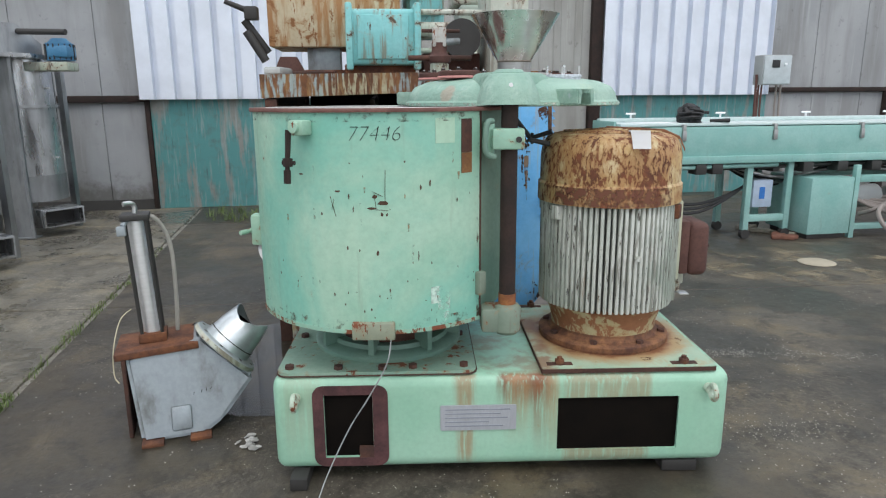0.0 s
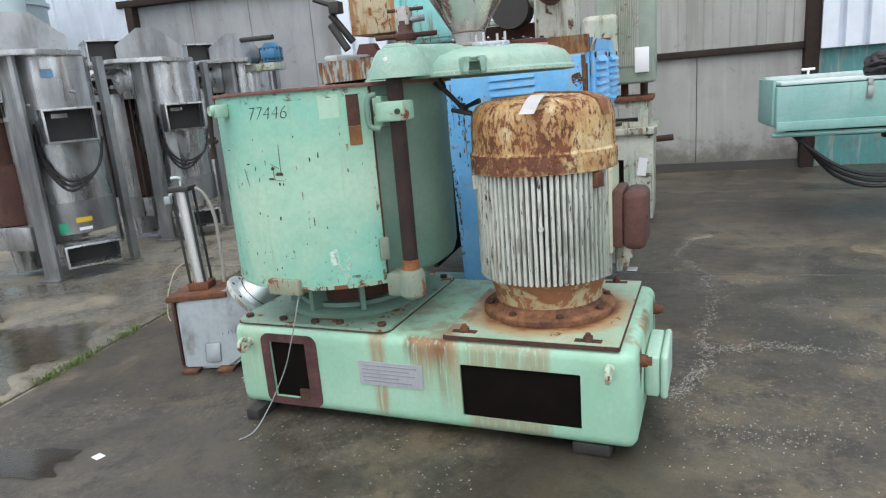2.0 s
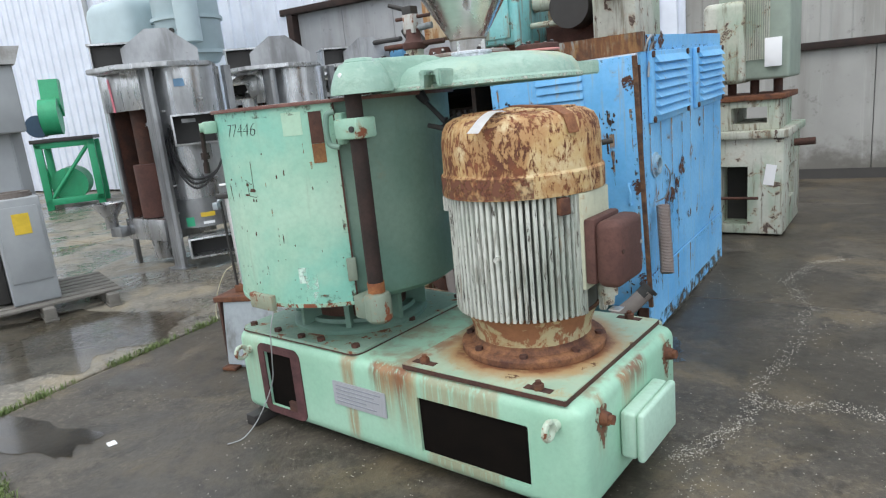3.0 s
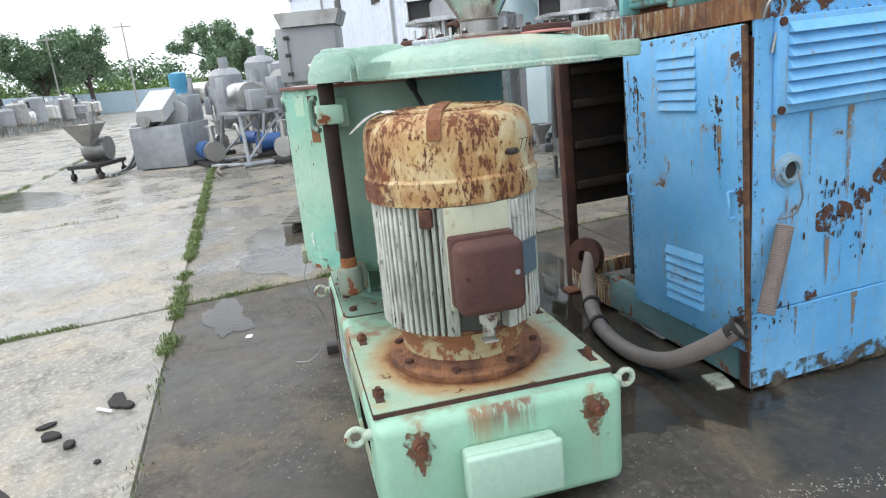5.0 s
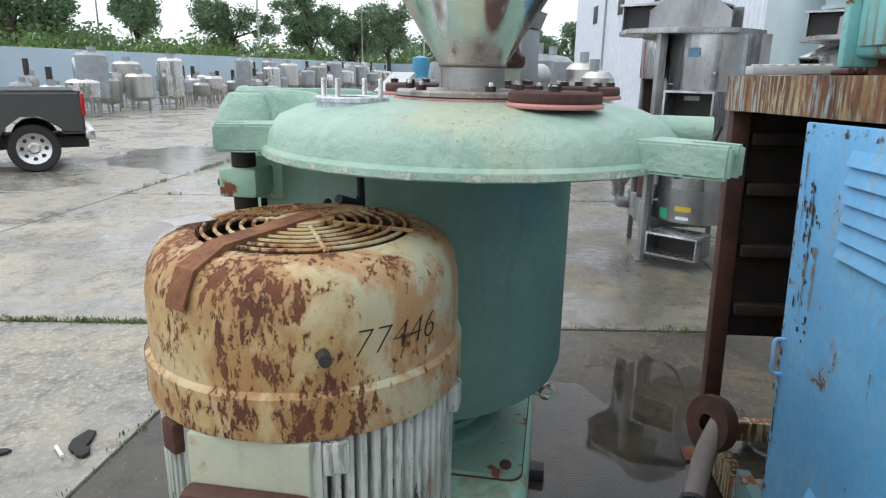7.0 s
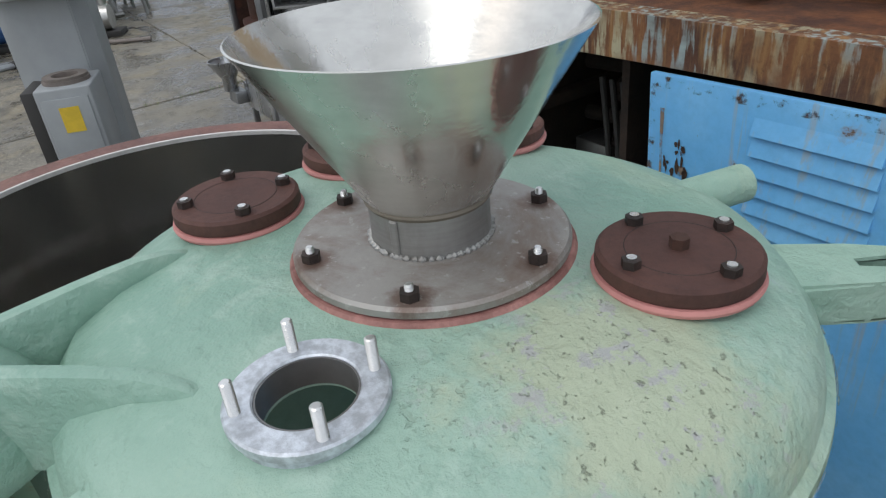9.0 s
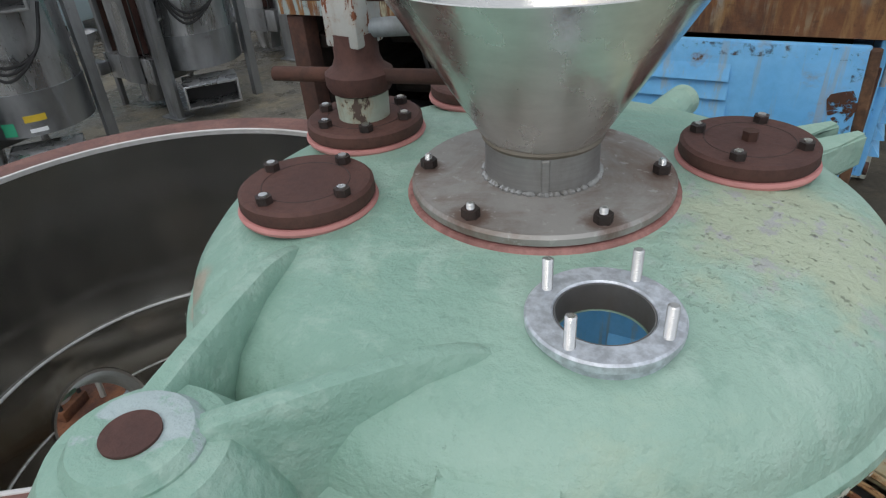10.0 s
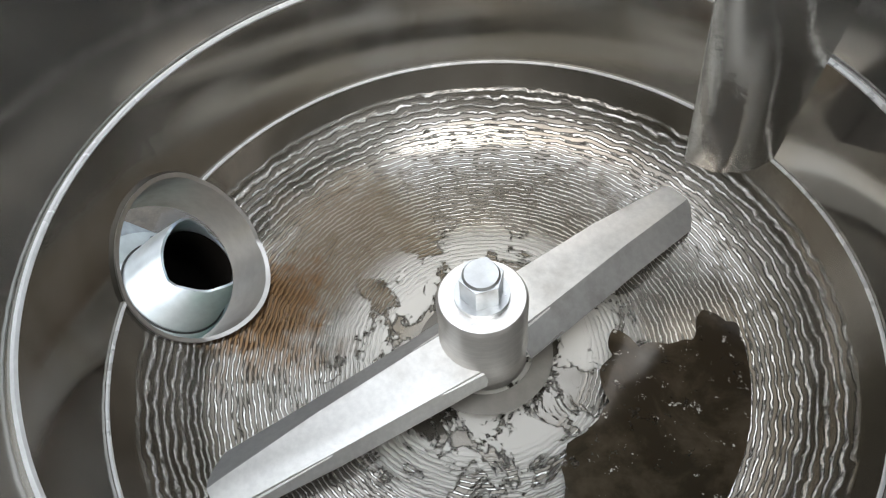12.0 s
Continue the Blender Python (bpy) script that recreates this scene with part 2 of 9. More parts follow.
def cast_mat(name="mint_paint_cast", worn=0.69):
    """Thick paint on rough casting: faded, yellowed and pitted in places, scraped to grey."""
    g = Graph(name)
    col = g.mix(g.step(g.noise(2.6, 7, 0.62, warp=0.4), 0.36, 0.66), (0.245, 0.405, 0.325), (0.335, 0.49, 0.40))
    col = g.mix(g.step(g.noise(2.0, 8, 0.66, warp=0.6), 0.56, 0.68, 0.0, 0.35), col, (0.52, 0.58, 0.40))
    col = g.mix(g.step(g.noise(9, 8, 0.70, warp=0.4), 0.50, 0.64, 0.0, 0.5), col, (0.42, 0.56, 0.475))
    col = g.mix(g.step(g.noise(13, 8, 0.70), 0.54, 0.68, 0.0, 0.45), col, (0.19, 0.32, 0.255))
    bare = g.step(g.noise(4.6, 9, 0.68, warp=0.5), worn, worn + 0.05, 0.0, 0.75)
    col = g.mix(bare, col, (0.44, 0.50, 0.53))

    def near(x, y, z, wob, scale):
        d = g.nt.nodes.new("ShaderNodeVectorMath")
        d.operation = "DISTANCE"
        g.put(d.inputs[0], g.pos)
        d.inputs[1].default_value = (x, y, z)
        return g.sum("ADD", d.outputs["Value"], g.sum("MULTIPLY", g.sum("SUBTRACT", g.noise(scale, 7, 0.68), 0.5), wob))

    col = g.mix(g.step(near(0.782, 0.380, 1.64, 0.03, 16), 0.040, 0.052, 0.75, 0.0), col, (0.40, 0.31, 0.24))
    area = near(*SCRAPE, 0.35, 9)
    inside = g.step(area, 0.08, 0.20, 1.0, 0.0)
    col = g.mix(g.sum("MULTIPLY", inside, 0.65), col, (0.50, 0.51, 0.35))
    scuff = g.sum("MULTIPLY", g.step(g.noise(19, 8, 0.72), 0.55, 0.60), g.step(area, 0.08, 0.24, 1.0, 0.0))
    col = g.mix(g.sum("MULTIPLY", scuff, 0.8), col, (0.40, 0.40, 0.42))
    nick = g.sum("MULTIPLY", g.step(g.noise(90, 6, 0.7), 0.60, 0.66), g.step(area, 0.06, 0.26, 1.0, 0.0))
    col = g.mix(g.sum("MULTIPLY", nick, 0.6), col, (0.20, 0.22, 0.17))
    col = g.mix(g.step(g.noise(48, 6, 0.7), 0.73, 0.75), col, (0.62, 0.66, 0.64))
    zone = g.step(g.noise(1.7, 6, 0.6, warp=0.3), 0.50, 0.62)
    pits = g.sum("MULTIPLY", g.step(g.noise(60, 4, 0.6), 0.60, 0.66), zone)
    col = g.mix(g.sum("MULTIPLY", pits, 0.45), col, (0.24, 0.34, 0.27))
    h = g.sum("ADD", g.noise(9, 6, 0.55), g.sum("MULTIPLY", g.noise(32, 6, 0.62), 0.55))
    h = g.sum("SUBTRACT", h, g.sum("MULTIPLY", g.sum("ADD", pits, nick), 0.12))
    return g.done(col, g.mix(g.noise(14, 6, 0.7), (0.36,) * 3, (0.60,) * 3), 0.0, h, 0.014, 0.9)


MINT = paint("mint_paint", (0.29, 0.525, 0.395), (0.43, 0.62, 0.48), chip=0.685, chip_scale=6.5, streak=0.25, rough=0.38, dirty=0.34, mottle=(0.17, 0.50, 0.405))
# darker copy of mint: shade on the bowl's back put into the colour
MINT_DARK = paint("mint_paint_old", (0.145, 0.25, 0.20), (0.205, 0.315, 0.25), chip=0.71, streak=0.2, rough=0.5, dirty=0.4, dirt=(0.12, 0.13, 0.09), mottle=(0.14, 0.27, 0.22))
MINT_CAST = cast_mat(worn=0.665)
MINT_WORN = cast_mat("mint_paint_worn", 0.50)
MINT_RUBBED = cast_mat("mint_paint_rubbed", 0.62)
RUST = rusty("rust_brown")
RUST_DARK = rusty("rust_dark", (0.05, 0.026, 0.02), (0.11, 0.046, 0.03), 6)
RUST_CAP = rusty("rust_primer", (0.075, 0.033, 0.027), (0.125, 0.055, 0.042), 5, 0.75)


def cowl_mat():
    """Sun-bleached cream green paint going over to ochre rust, speckled dark."""
    g = Graph("cowl_paint_and_rust")
    y, z = g.axis(1), g.axis(2)
    side = g.step(g.sum("ADD", y, g.sum("MULTIPLY", g.sum("SUBTRACT", g.noise(4, 6, 0.65), 0.5), 0.7)), 0.47, 0.78)
    ochre = g.mix(g.step(g.noise(9, 7, 0.68), 0.35, 0.68), (0.50, 0.34, 0.14), (0.60, 0.50, 0.30))
    col = g.mix(g.sum("MULTIPLY", side, 0.8), ochre, (0.42, 0.45, 0.33))
    wash = g.noise(4.2, 8, 0.66, g.scaled(1.4, 1.4, 0.8), 0.5)
    col = g.mix(g.step(g.sum("ADD", wash, g.sum("MULTIPLY", g.sum("SUBTRACT", g.noise(24, 6, 0.7), 0.5), 0.25)), 0.40, 0.54, 0.0, 0.9), col, (0.40, 0.215, 0.085))
    fine = g.sum("ADD", g.sum("MULTIPLY", g.noise(11, 12, 0.76, g.scaled(1.4, 1.4, 0.9), 0.3), 0.45), g.sum("MULTIPLY", g.noise(34, 9, 0.72, g.scaled(1.9, 1.9, 0.8), 0.2), 0.55))
    gate = g.sum("ADD", fine, g.sum("MULTIPLY", g.sum("SUBTRACT", wash, 0.5), 0.30))
    gate = g.sum("SUBTRACT", gate, g.sum("MULTIPLY", side, 0.055))
    col = g.mix(g.step(gate, 0.47, 0.525, 0.0, 0.75), col, (0.35, 0.17, 0.06))
    speck = g.step(gate, 0.520, 0.536)
    dark = g.mix(g.step(g.noise(8, 6, 0.68), 0.35, 0.65), (0.11, 0.042, 0.024), (0.24, 0.085, 0.038))
    col = g.mix(speck, col, dark)
    h = g.sum("SUBTRACT", g.sum("MULTIPLY", g.noise(70, 5, 0.7), 0.5), speck)
    return g.done(col, g.mix(speck, (0.55,) * 3, (0.9,) * 3), 0.0, h, 0.0025, 0.9)


COWL = cowl_mat()


def fin_mat():
    """Whitish grey-green flaking paint with dark upright streaks and scabs."""
    g = Graph("motor_fin_paint")
    col = g.mix(g.step(g.noise(3, 6, 0.6), 0.38, 0.64), (0.34, 0.38, 0.33), (0.56, 0.58, 0.53))
    run = g.noise(7, 9, 0.72, g.scaled(7, 7, 0.75), 0.3)
    col = g.mix(g.step(run, 0.50, 0.60, 0.0, 0.75), col, (0.17, 0.165, 0.135))
    scab = g.step(g.noise(20, 8, 0.72, g.scaled(2.4, 2.4, 0.45), 0.4), 0.60, 0.62)
    col = g.mix(scab, col, (0.055, 0.045, 0.036))
    col = g.mix(g.step(g.noise(4, 6, 0.62, g.scaled(5, 5, 0.8)), 0.60, 0.72, 0.0, 0.7), col, (0.30, 0.15, 0.06))
    return g.done(col, 0.7, 0.0, g.sum("SUBTRACT", g.noise(60, 4), scab), 0.002, 0.7)


FINS = fin_mat()
BLUE = paint("sky_blue_paint", (0.13, 0.43, 0.78), (0.22, 0.54, 0.86), chip=0.655, chip_scale=5.5, streak=0.4, rough=0.4, rust=(0.10, 0.065, 0.04), dirt=(0.36, 0.34, 0.30), dirty=0.5, stretch=12, run_at=(0.56, 0.70))
TURQ = paint("turquoise_paint", (0.20, 0.54, 0.54), (0.30, 0.63, 0.63), chip=0.615, chip_scale=8, streak=0.5, rough=0.4, rust=(0.07, 0.05, 0.035), dirt=(0.22, 0.15, 0.08), dirty=0.75, stretch=7, run_at=(0.52, 0.66))
PALE = paint("pale_green_paint", (0.36, 0.45, 0.35), (0.50, 0.51, 0.42), chip=0.60, chip_scale=9, streak=0.45, rough=0.6, rust=(0.07, 0.05, 0.04), dirt=(0.13, 0.10, 0.06), dirty=0.8, run_at=(0.50, 0.68), mottle=(0.58, 0.58, 0.52))
RUSTY_CREAM = paint("rusted_cream_box", (0.52, 0.43, 0.28), (0.60, 0.52, 0.37), chip=0.585, chip_scale=8, streak=0.8, rough=0.7, rust=(0.17, 0.075, 0.03), dirt=(0.36, 0.165, 0.055), dirty=0.9, stretch=4, run_at=(0.45, 0.60))


def beam_mat():
    """Deep orange and brown rust, with clusters of pale and blue paint runs."""
    g = Graph("rusted_beam")
    col = g.mix(g.step(g.noise(5, 7, 0.66, warp=0.5), 0.36, 0.64), (0.075, 0.034, 0.021), (0.20, 0.085, 0.035))
    col = g.mix(g.step(g.noise(9, 5, 0.6, g.scaled(3.2, 3.2, 0.5), 0.3), 0.46, 0.66, 0.0, 0.7), col, (0.33, 0.18, 0.07))
    run = g.noise(10, 4, 0.55, g.scaled(4.5, 4.5, 0.55), 0.25)
    torn = g.sum("ADD", run, g.sum("MULTIPLY", g.sum("SUBTRACT", g.noise(18, 7, 0.7), 0.5), 0.22))
    bed = g.step(g.noise(1.9, 5, 0.6, warp=0.4), 0.36, 0.54)
    pale = g.mix(g.step(g.noise(2.4, 3, 0.5), 0.46, 0.54), (0.47, 0.45, 0.30), (0.36, 0.47, 0.47))
    col = g.mix(g.sum("MULTIPLY", g.step(torn, 0.48, 0.60, 0.0, 0.8), bed), col, pale)
    col = g.mix(g.step(g.noise(55, 5, 0.7), 0.54, 0.7, 0.0, 0.45), col, (0.07, 0.032, 0.02))
    return g.done(col, 0.85, 0.0, g.noise(45, 6, 0.7), 0.004, 0.8)


BEAM = beam_mat()
SILVER = steel("silver_painted_casting", (0.35, 0.39, 0.415), 0.42, 0.95, (2, 2, 2), (0.13, 0.13, 0.115), 0.35)


def sheet_steel(name, col, streak, rough):
    """Stainless sheet out in the weather: clouded, with dark runs downwards."""
    g = Graph(name)
    c = g.mix(g.step(g.noise(1.5, 6, 0.58, g.scaled(1.4, 1.4, 0.8)), 0.36, 0.66), col, tuple(x * 0.6 for x in col))
    run = g.noise(2.4, 6, 0.55, g.scaled(3.2, 3.2, 0.5), 0.3)
    c = g.mix(g.step(run, 0.46, 0.74, 0.0, streak), c, (0.15, 0.145, 0.135))
    c = g.mix(g.step(g.noise(9, 7, 0.7), 0.60, 0.70, 0.0, 0.45), c, (0.17, 0.145, 0.12))
    r = g.mix(g.step(run, 0.42, 0.62), (rough,) * 3, (min(0.9, rough + 0.28),) * 3)
    return g.done(c, r, 0.9, g.sum("ADD", g.noise(3.0, 4, 0.5), g.sum("MULTIPLY", g.noise(60, 4), 0.1)), 0.006, 0.5)


DRYER = sheet_steel("dryer_sheet_steel", (0.60, 0.61, 0.62), 0.32, 0.25)
DRYER_DULL = sheet_steel("dryer_dull_steel", (0.42, 0.43, 0.44), 0.3, 0.36)
STAINLESS = steel("stainless_sheet", (0.60, 0.59, 0.56), 0.30, 0.35)
STAINLESS_DULL = steel("stainless_dull", (0.42, 0.42, 0.41), 0.42, 0.5)
POLISHED = steel("polished_stainless", (0.66, 0.65, 0.62), 0.14, 0.12, (1, 1, 3))
BRIGHT = steel("bright_steel", (0.72, 0.72, 0.71), 0.24, 0.15, (3, 3, 3))
BLACK = plain("black_rubber", (0.02, 0.02, 0.021), 0.55)
# iron parts, and blocks that stand for shade inside openings
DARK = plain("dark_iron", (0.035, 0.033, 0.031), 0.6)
GREY = plain("grey_paint", (0.36, 0.38, 0.38), 0.45, 0, 0.2, 5)
WHITE = plain("white_card", (0.86, 0.87, 0.88), 0.6, 0, 0.06, 8)
PINK = plain("pink_gasket", (0.62, 0.27, 0.25), 0.7, 0, 0.3, 20)
INK = plain("black_ink", (0.015, 0.014, 0.014), 0.5)
YELLOW = plain("yellow_label", (0.72, 0.50, 0.04), 0.5)

# ---- ground ----
def concrete(name, a, b, tan, wet, gloss=0.13):
    """Yard concrete: cloudy, stained brown, damp in blots, with grit."""
    g = Graph(name)
    col = g.mix(g.step(g.noise(0.7, 7, 0.62), 0.36, 0.64), a, b)
    col = g.mix(g.step(g.noise(1.5, 9, 0.66, warp=0.5), 0.47, 0.62, 0.0, 0.8), col, tan)
    col = g.mix(g.step(g.noise(4.6, 10, 0.72, warp=0.3), 0.48, 0.62, 0.0, 0.7), col, tuple(c * 0.42 for c in a))
    col = g.mix(g.step(g.noise(26, 9, 0.78), 0.48, 0.66, 0.0, 0.65), col, tuple(min(1, c * 1.75) for c in b))
    col = g.mix(g.step(g.noise(50, 6, 0.74), 0.54, 0.66, 0.0, 0.6), col, tuple(c * 0.4 for c in a))
    grit = g.step(g.cells(60), 0.0, 0.16, 1.0, 0.0)
    keep = g.step(g.noise(6, 6, 0.65), 0.54, 0.60)
    col = g.mix(g.sum("MULTIPLY", g.sum("MULTIPLY", grit, keep), 0.8), col, (0.50, 0.47, 0.42))
    col = g.mix(g.sum("MULTIPLY", g.chance(), 0.2), col, tuple(c * 0.6 for c in a))
    damp = g.step(g.noise(0.9, 8, 0.6, warp=0.4), 0.42, 0.56)
    col = g.mix(g.sum("MULTIPLY", damp, wet), col, tuple(c * 0.42 for c in a))
    r = g.mix(damp, (0.65,) * 3, (gloss,) * 3)
    r = g.mix(g.step(g.noise(10, 7, 0.7), 0.38, 0.68, 0.0, 0.6), r, (0.55,) * 3)
    dry = g.sum("SUBTRACT", 1.0, g.sum("MULTIPLY", damp, 0.75))
    h = g.sum("MULTIPLY", g.sum("ADD", g.noise(55, 6, 0.7), g.sum("MULTIPLY", g.noise(7, 5), 2.0)), dry)
    return g.done(col, r, 0.0, h, 0.005, 0.7)


CONCRETE = concrete("wet_dark_concrete", (0.062, 0.053, 0.041), (0.104, 0.09, 0.069), (0.150, 0.117, 0.070), 0.6, 0.36)
CONCRETE_MID = concrete("damp_concrete", (0.16, 0.147, 0.12), (0.26, 0.237, 0.19), (0.28, 0.235, 0.155), 0.5)
CONCRETE_DRY = concrete("weathered_concrete", (0.29, 0.272, 0.235), (0.43, 0.405, 0.35), (0.42, 0.36, 0.26), 0.40)

bm = B()
vs = [bm.verts.new(p) for p in ((-900, -900, -0.022), (900, -900, -0.022), (900, 900, -0.022), (-900, 900, -0.022))]
bm.faces.new(vs)
ground = solo("ground", bm, concrete("far_ground", (0.22, 0.205, 0.175), (0.33, 0.31, 0.265), (0.3, 0.27, 0.2), 0.4), "wide grey concrete and dirt yard under the slabs", "ground", "structure", smooth=0)

JX, JY = Vector((-0.9985, -0.0555)), Vector((-0.165, 0.9863))
J0 = Vector((-1.36, -1.13))


def joint(i, j):
    """Where the slab joints cross: i slabs along, j slabs across."""
    return J0 + JX * (4.9 * i if i >= 0 else 12.0 * i) + JY * (3.75 * j)


yard = thing("yard_pavement", "worn damp grey concrete yard slabs with weedy joints", "pavement", kind="structure")
for i in range(-2, 9):
    for j in range(-7, 4):
        a, b, c, d = joint(i, j), joint(i + 1, j), joint(i + 1, j + 1), joint(i, j + 1)
        mid = (a + b + c + d) / 4
        bm = B()
        q = [p + (mid - p).normalized() * (0.022 + 0.012 * random.random()) for p in (a, b, c, d)]
        lo = [bm.verts.new((p.x, p.y, -0.15)) for p in q]
        hi = [bm.verts.new((p.x, p.y, -0.008)) for p in q]
        q2 = [p + (mid - p).normalized() * 0.014 for p in q]
        top = [bm.verts.new((p.x, p.y, 0.0)) for p in q2]
        bm.faces.new(top)
        for k in range(4):
            bm.faces.new((lo[k], lo[(k + 1) % 4], hi[(k + 1) % 4], hi[k]))
            bm.faces.new((hi[k], hi[(k + 1) % 4], top[(k + 1) % 4], top[k]))
        part("slab", bm, CONCRETE_DRY if j < 0 else CONCRETE if i < 0 else CONCRETE_MID, yard, smooth=0)


# standing water
def water_mat(name="shallow_water", gloss_rough=0.03):
    g = Graph(name)
    nt = g.nt
    clear, gloss, mixer, fres = nt.nodes.new("ShaderNodeBsdfTransparent"), nt.nodes.new("ShaderNodeBsdfGlossy"), nt.nodes.new("ShaderNodeMixShader"), nt.nodes.new("ShaderNodeFresnel")
    clear.inputs[0].default_value = (0.92, 0.915, 0.90, 1)
    gloss.inputs["Roughness"].default_value = gloss_rough
    fres.inputs[0].default_value = 1.5
    nt.links.new(fres.outputs[0], mixer.inputs[0])
    nt.links.new(clear.outputs[0], mixer.inputs[1])
    nt.links.new(gloss.outputs[0], mixer.inputs[2])
    nt.links.new(mixer.outputs[0], nt.nodes["Material Output"].inputs[0])
    return g.mat


WATER = water_mat()


WET = water_mat("wet_film", 0.13)


def puddle(cx, cy, rx, ry, turn, seed):
    bm = B()
    pts = []
    for k in range(72):
        a = 2 * math.pi * k / 72
        w = 1 + 0.55 * noise.noise((math.cos(a) * 1.3 + seed, math.sin(a) * 1.3, seed * 3.1)) + 0.2 * noise.noise((math.cos(a) * 5 + seed, math.sin(a) * 5, seed))
        x, y = rx * w * math.cos(a), ry * w * math.sin(a)
        pts.append((cx + x * math.cos(turn) - y * math.sin(turn), cy + x * math.sin(turn) + y * math.cos(turn)))
    vs = [bm.verts.new((x, y, 0.004)) for x, y in pts]
    bm.faces.new(vs)
    return solo("puddle", bm, WET if seed > 1 else WATER, "shallow rainwater puddle on the concrete yard", "puddle", "structure", "puddles in the yard", smooth=0)


for p in ((0.2, 1.50, 1.55, 0.70, 0.0, 1), (-2.6, 0.0, 1.1, 0.75, 0.2, 2), (-0.85, -0.72, 0.45, 0.16, 0.1, 3), (-9.3, -6.1, 2.6, 1.3, 0.75, 4)):
    puddle(*p)

# weeds in the joints
LEAF = plain("weed_green", (0.17, 0.235, 0.075), 0.7, 0, 0.6, 9)
bm = B()


def tuft(bm, x, y, n, h):
    for _ in range(n):
        a, l = random.uniform(0, 6.28), h * random.uniform(0.4, 1.2)
        px, py = x + random.gauss(0, 0.02), y + random.gauss(0, 0.02)
        w, dx, dy = 0.0024, math.cos(a) * l * 0.6, math.sin(a) * l * 0.6
        s = Vector((-math.sin(a), math.cos(a), 0)) * w
        p0, p1, p2 = Vector((px, py, -0.012)), Vector((px + dx * 0.4, py + dy * 0.4, l * 0.65)), Vector((px + dx, py + dy, l * 0.8))
        v = [bm.verts.new(q) for q in (p0 - s, p0 + s, p1 + s, p1 - s)]
        bm.faces.new(v)
        bm.faces.new((v[3], v[2], bm.verts.new(p2)))


def weeds(i0, j0, i1, j1, count, n, h):
    a, b = joint(i0, j0), joint(i1, j1)
    for _ in range(count):
        t = random.random()
        if noise.noise((t * 14 * (abs(i1 - i0) + abs(j1 - j0)), i0 * 3.3, j0 * 7.7)) < -0.12:
            continue
        p = a.lerp(b, t)
        tuft(bm, p.x + random.gauss(0, 0.018), p.y + random.gauss(0, 0.025), n, h)


weeds(-0.09, 0, 2.2, 0, 1500, 10, 0.042)
weeds(-0.5, 0, -0.09, 0, 70, 5, 0.03)
weeds(0, -1.0, 0, 0.55, 500, 7, 0.035)
weeds(0.3, 0, 1.7, 0, 900, 9, 0.05)
weeds(0, 0.4, 0, 1.6, 150, 5, 0.04)
weeds(1, -1, 4, -1, 450, 5, 0.07)
weeds(2.2, 0, 5, 0, 300, 6, 0.06)
weeds(1, -1, 1, 1, 120, 4, 0.05)
for x, y in ((-1.9, 6.6), (-1.6, 6.9), (-2.3, 7.0)):
    for _ in range(14):
        tuft(bm, x + random.gauss(0, 0.15), y + random.gauss(0, 0.15), 10, 0.14)
solo("weeds", bm, LEAF, "low green weeds growing along the slab joints", "weeds", "stuff", smooth=0)

# ---- the long wall of the works ----
SHEET_WHITE = plain("white_sheet_metal", (0.76, 0.81, 0.90), 0.4, 0.0, 0.2, 2.5)


def wall_sheet(name, a, b, dirt):
    """Painted wall sheet: cloudy, with dirt washed down and splashed up."""
    g = Graph(name)
    col = g.mix(g.step(g.noise(0.8, 7, 0.6), 0.36, 0.66), a, b)
    col = g.mix(g.step(g.noise(1.0, 6, 0.56, g.scaled(2.4, 2.4, 0.3), 0.2), 0.44, 0.68, 0.0, 0.55), col, dirt)
    col = g.mix(g.step(g.noise(2.2, 6, 0.6, g.scaled(5, 5, 0.25), 0.2), 0.56, 0.74, 0.0, 0.35), col, tuple(c * 1.35 for c in b))
    col = g.mix(g.step(g.noise(7, 8, 0.7), 0.58, 0.70, 0.0, 0.4), col, tuple(c * 0.5 for c in dirt))
    splash = g.sum("ADD", g.axis(2), g.sum("MULTIPLY", g.sum("SUBTRACT", g.noise(5, 7, 0.66), 0.5), 0.9))
    col = g.mix(g.step(splash, 0.15, 0.55, 0.7, 0.0), col, (0.085, 0.075, 0.06))
    return g.done(col, g.mix(g.noise(6, 5), (0.4,) * 3, (0.7,) * 3), 0.0, g.sum("ADD", g.noise(1.6, 4), g.sum("MULTIPLY", g.noise(40, 5), 0.15)), 0.012, 0.5)


SHEET_GREY = wall_sheet("grey_sheet_metal", (0.30, 0.31, 0.32), (0.36, 0.37, 0.38), (0.17, 0.165, 0.155))
SHEET_DULL = wall_sheet("dull_sheet_metal", (0.33, 0.33, 0.31), (0.39, 0.39, 0.37), (0.18, 0.17, 0.145))
RAIL = rusty("rail_rust", (0.018, 0.012, 0.010), (0.042, 0.022, 0.017), 6)


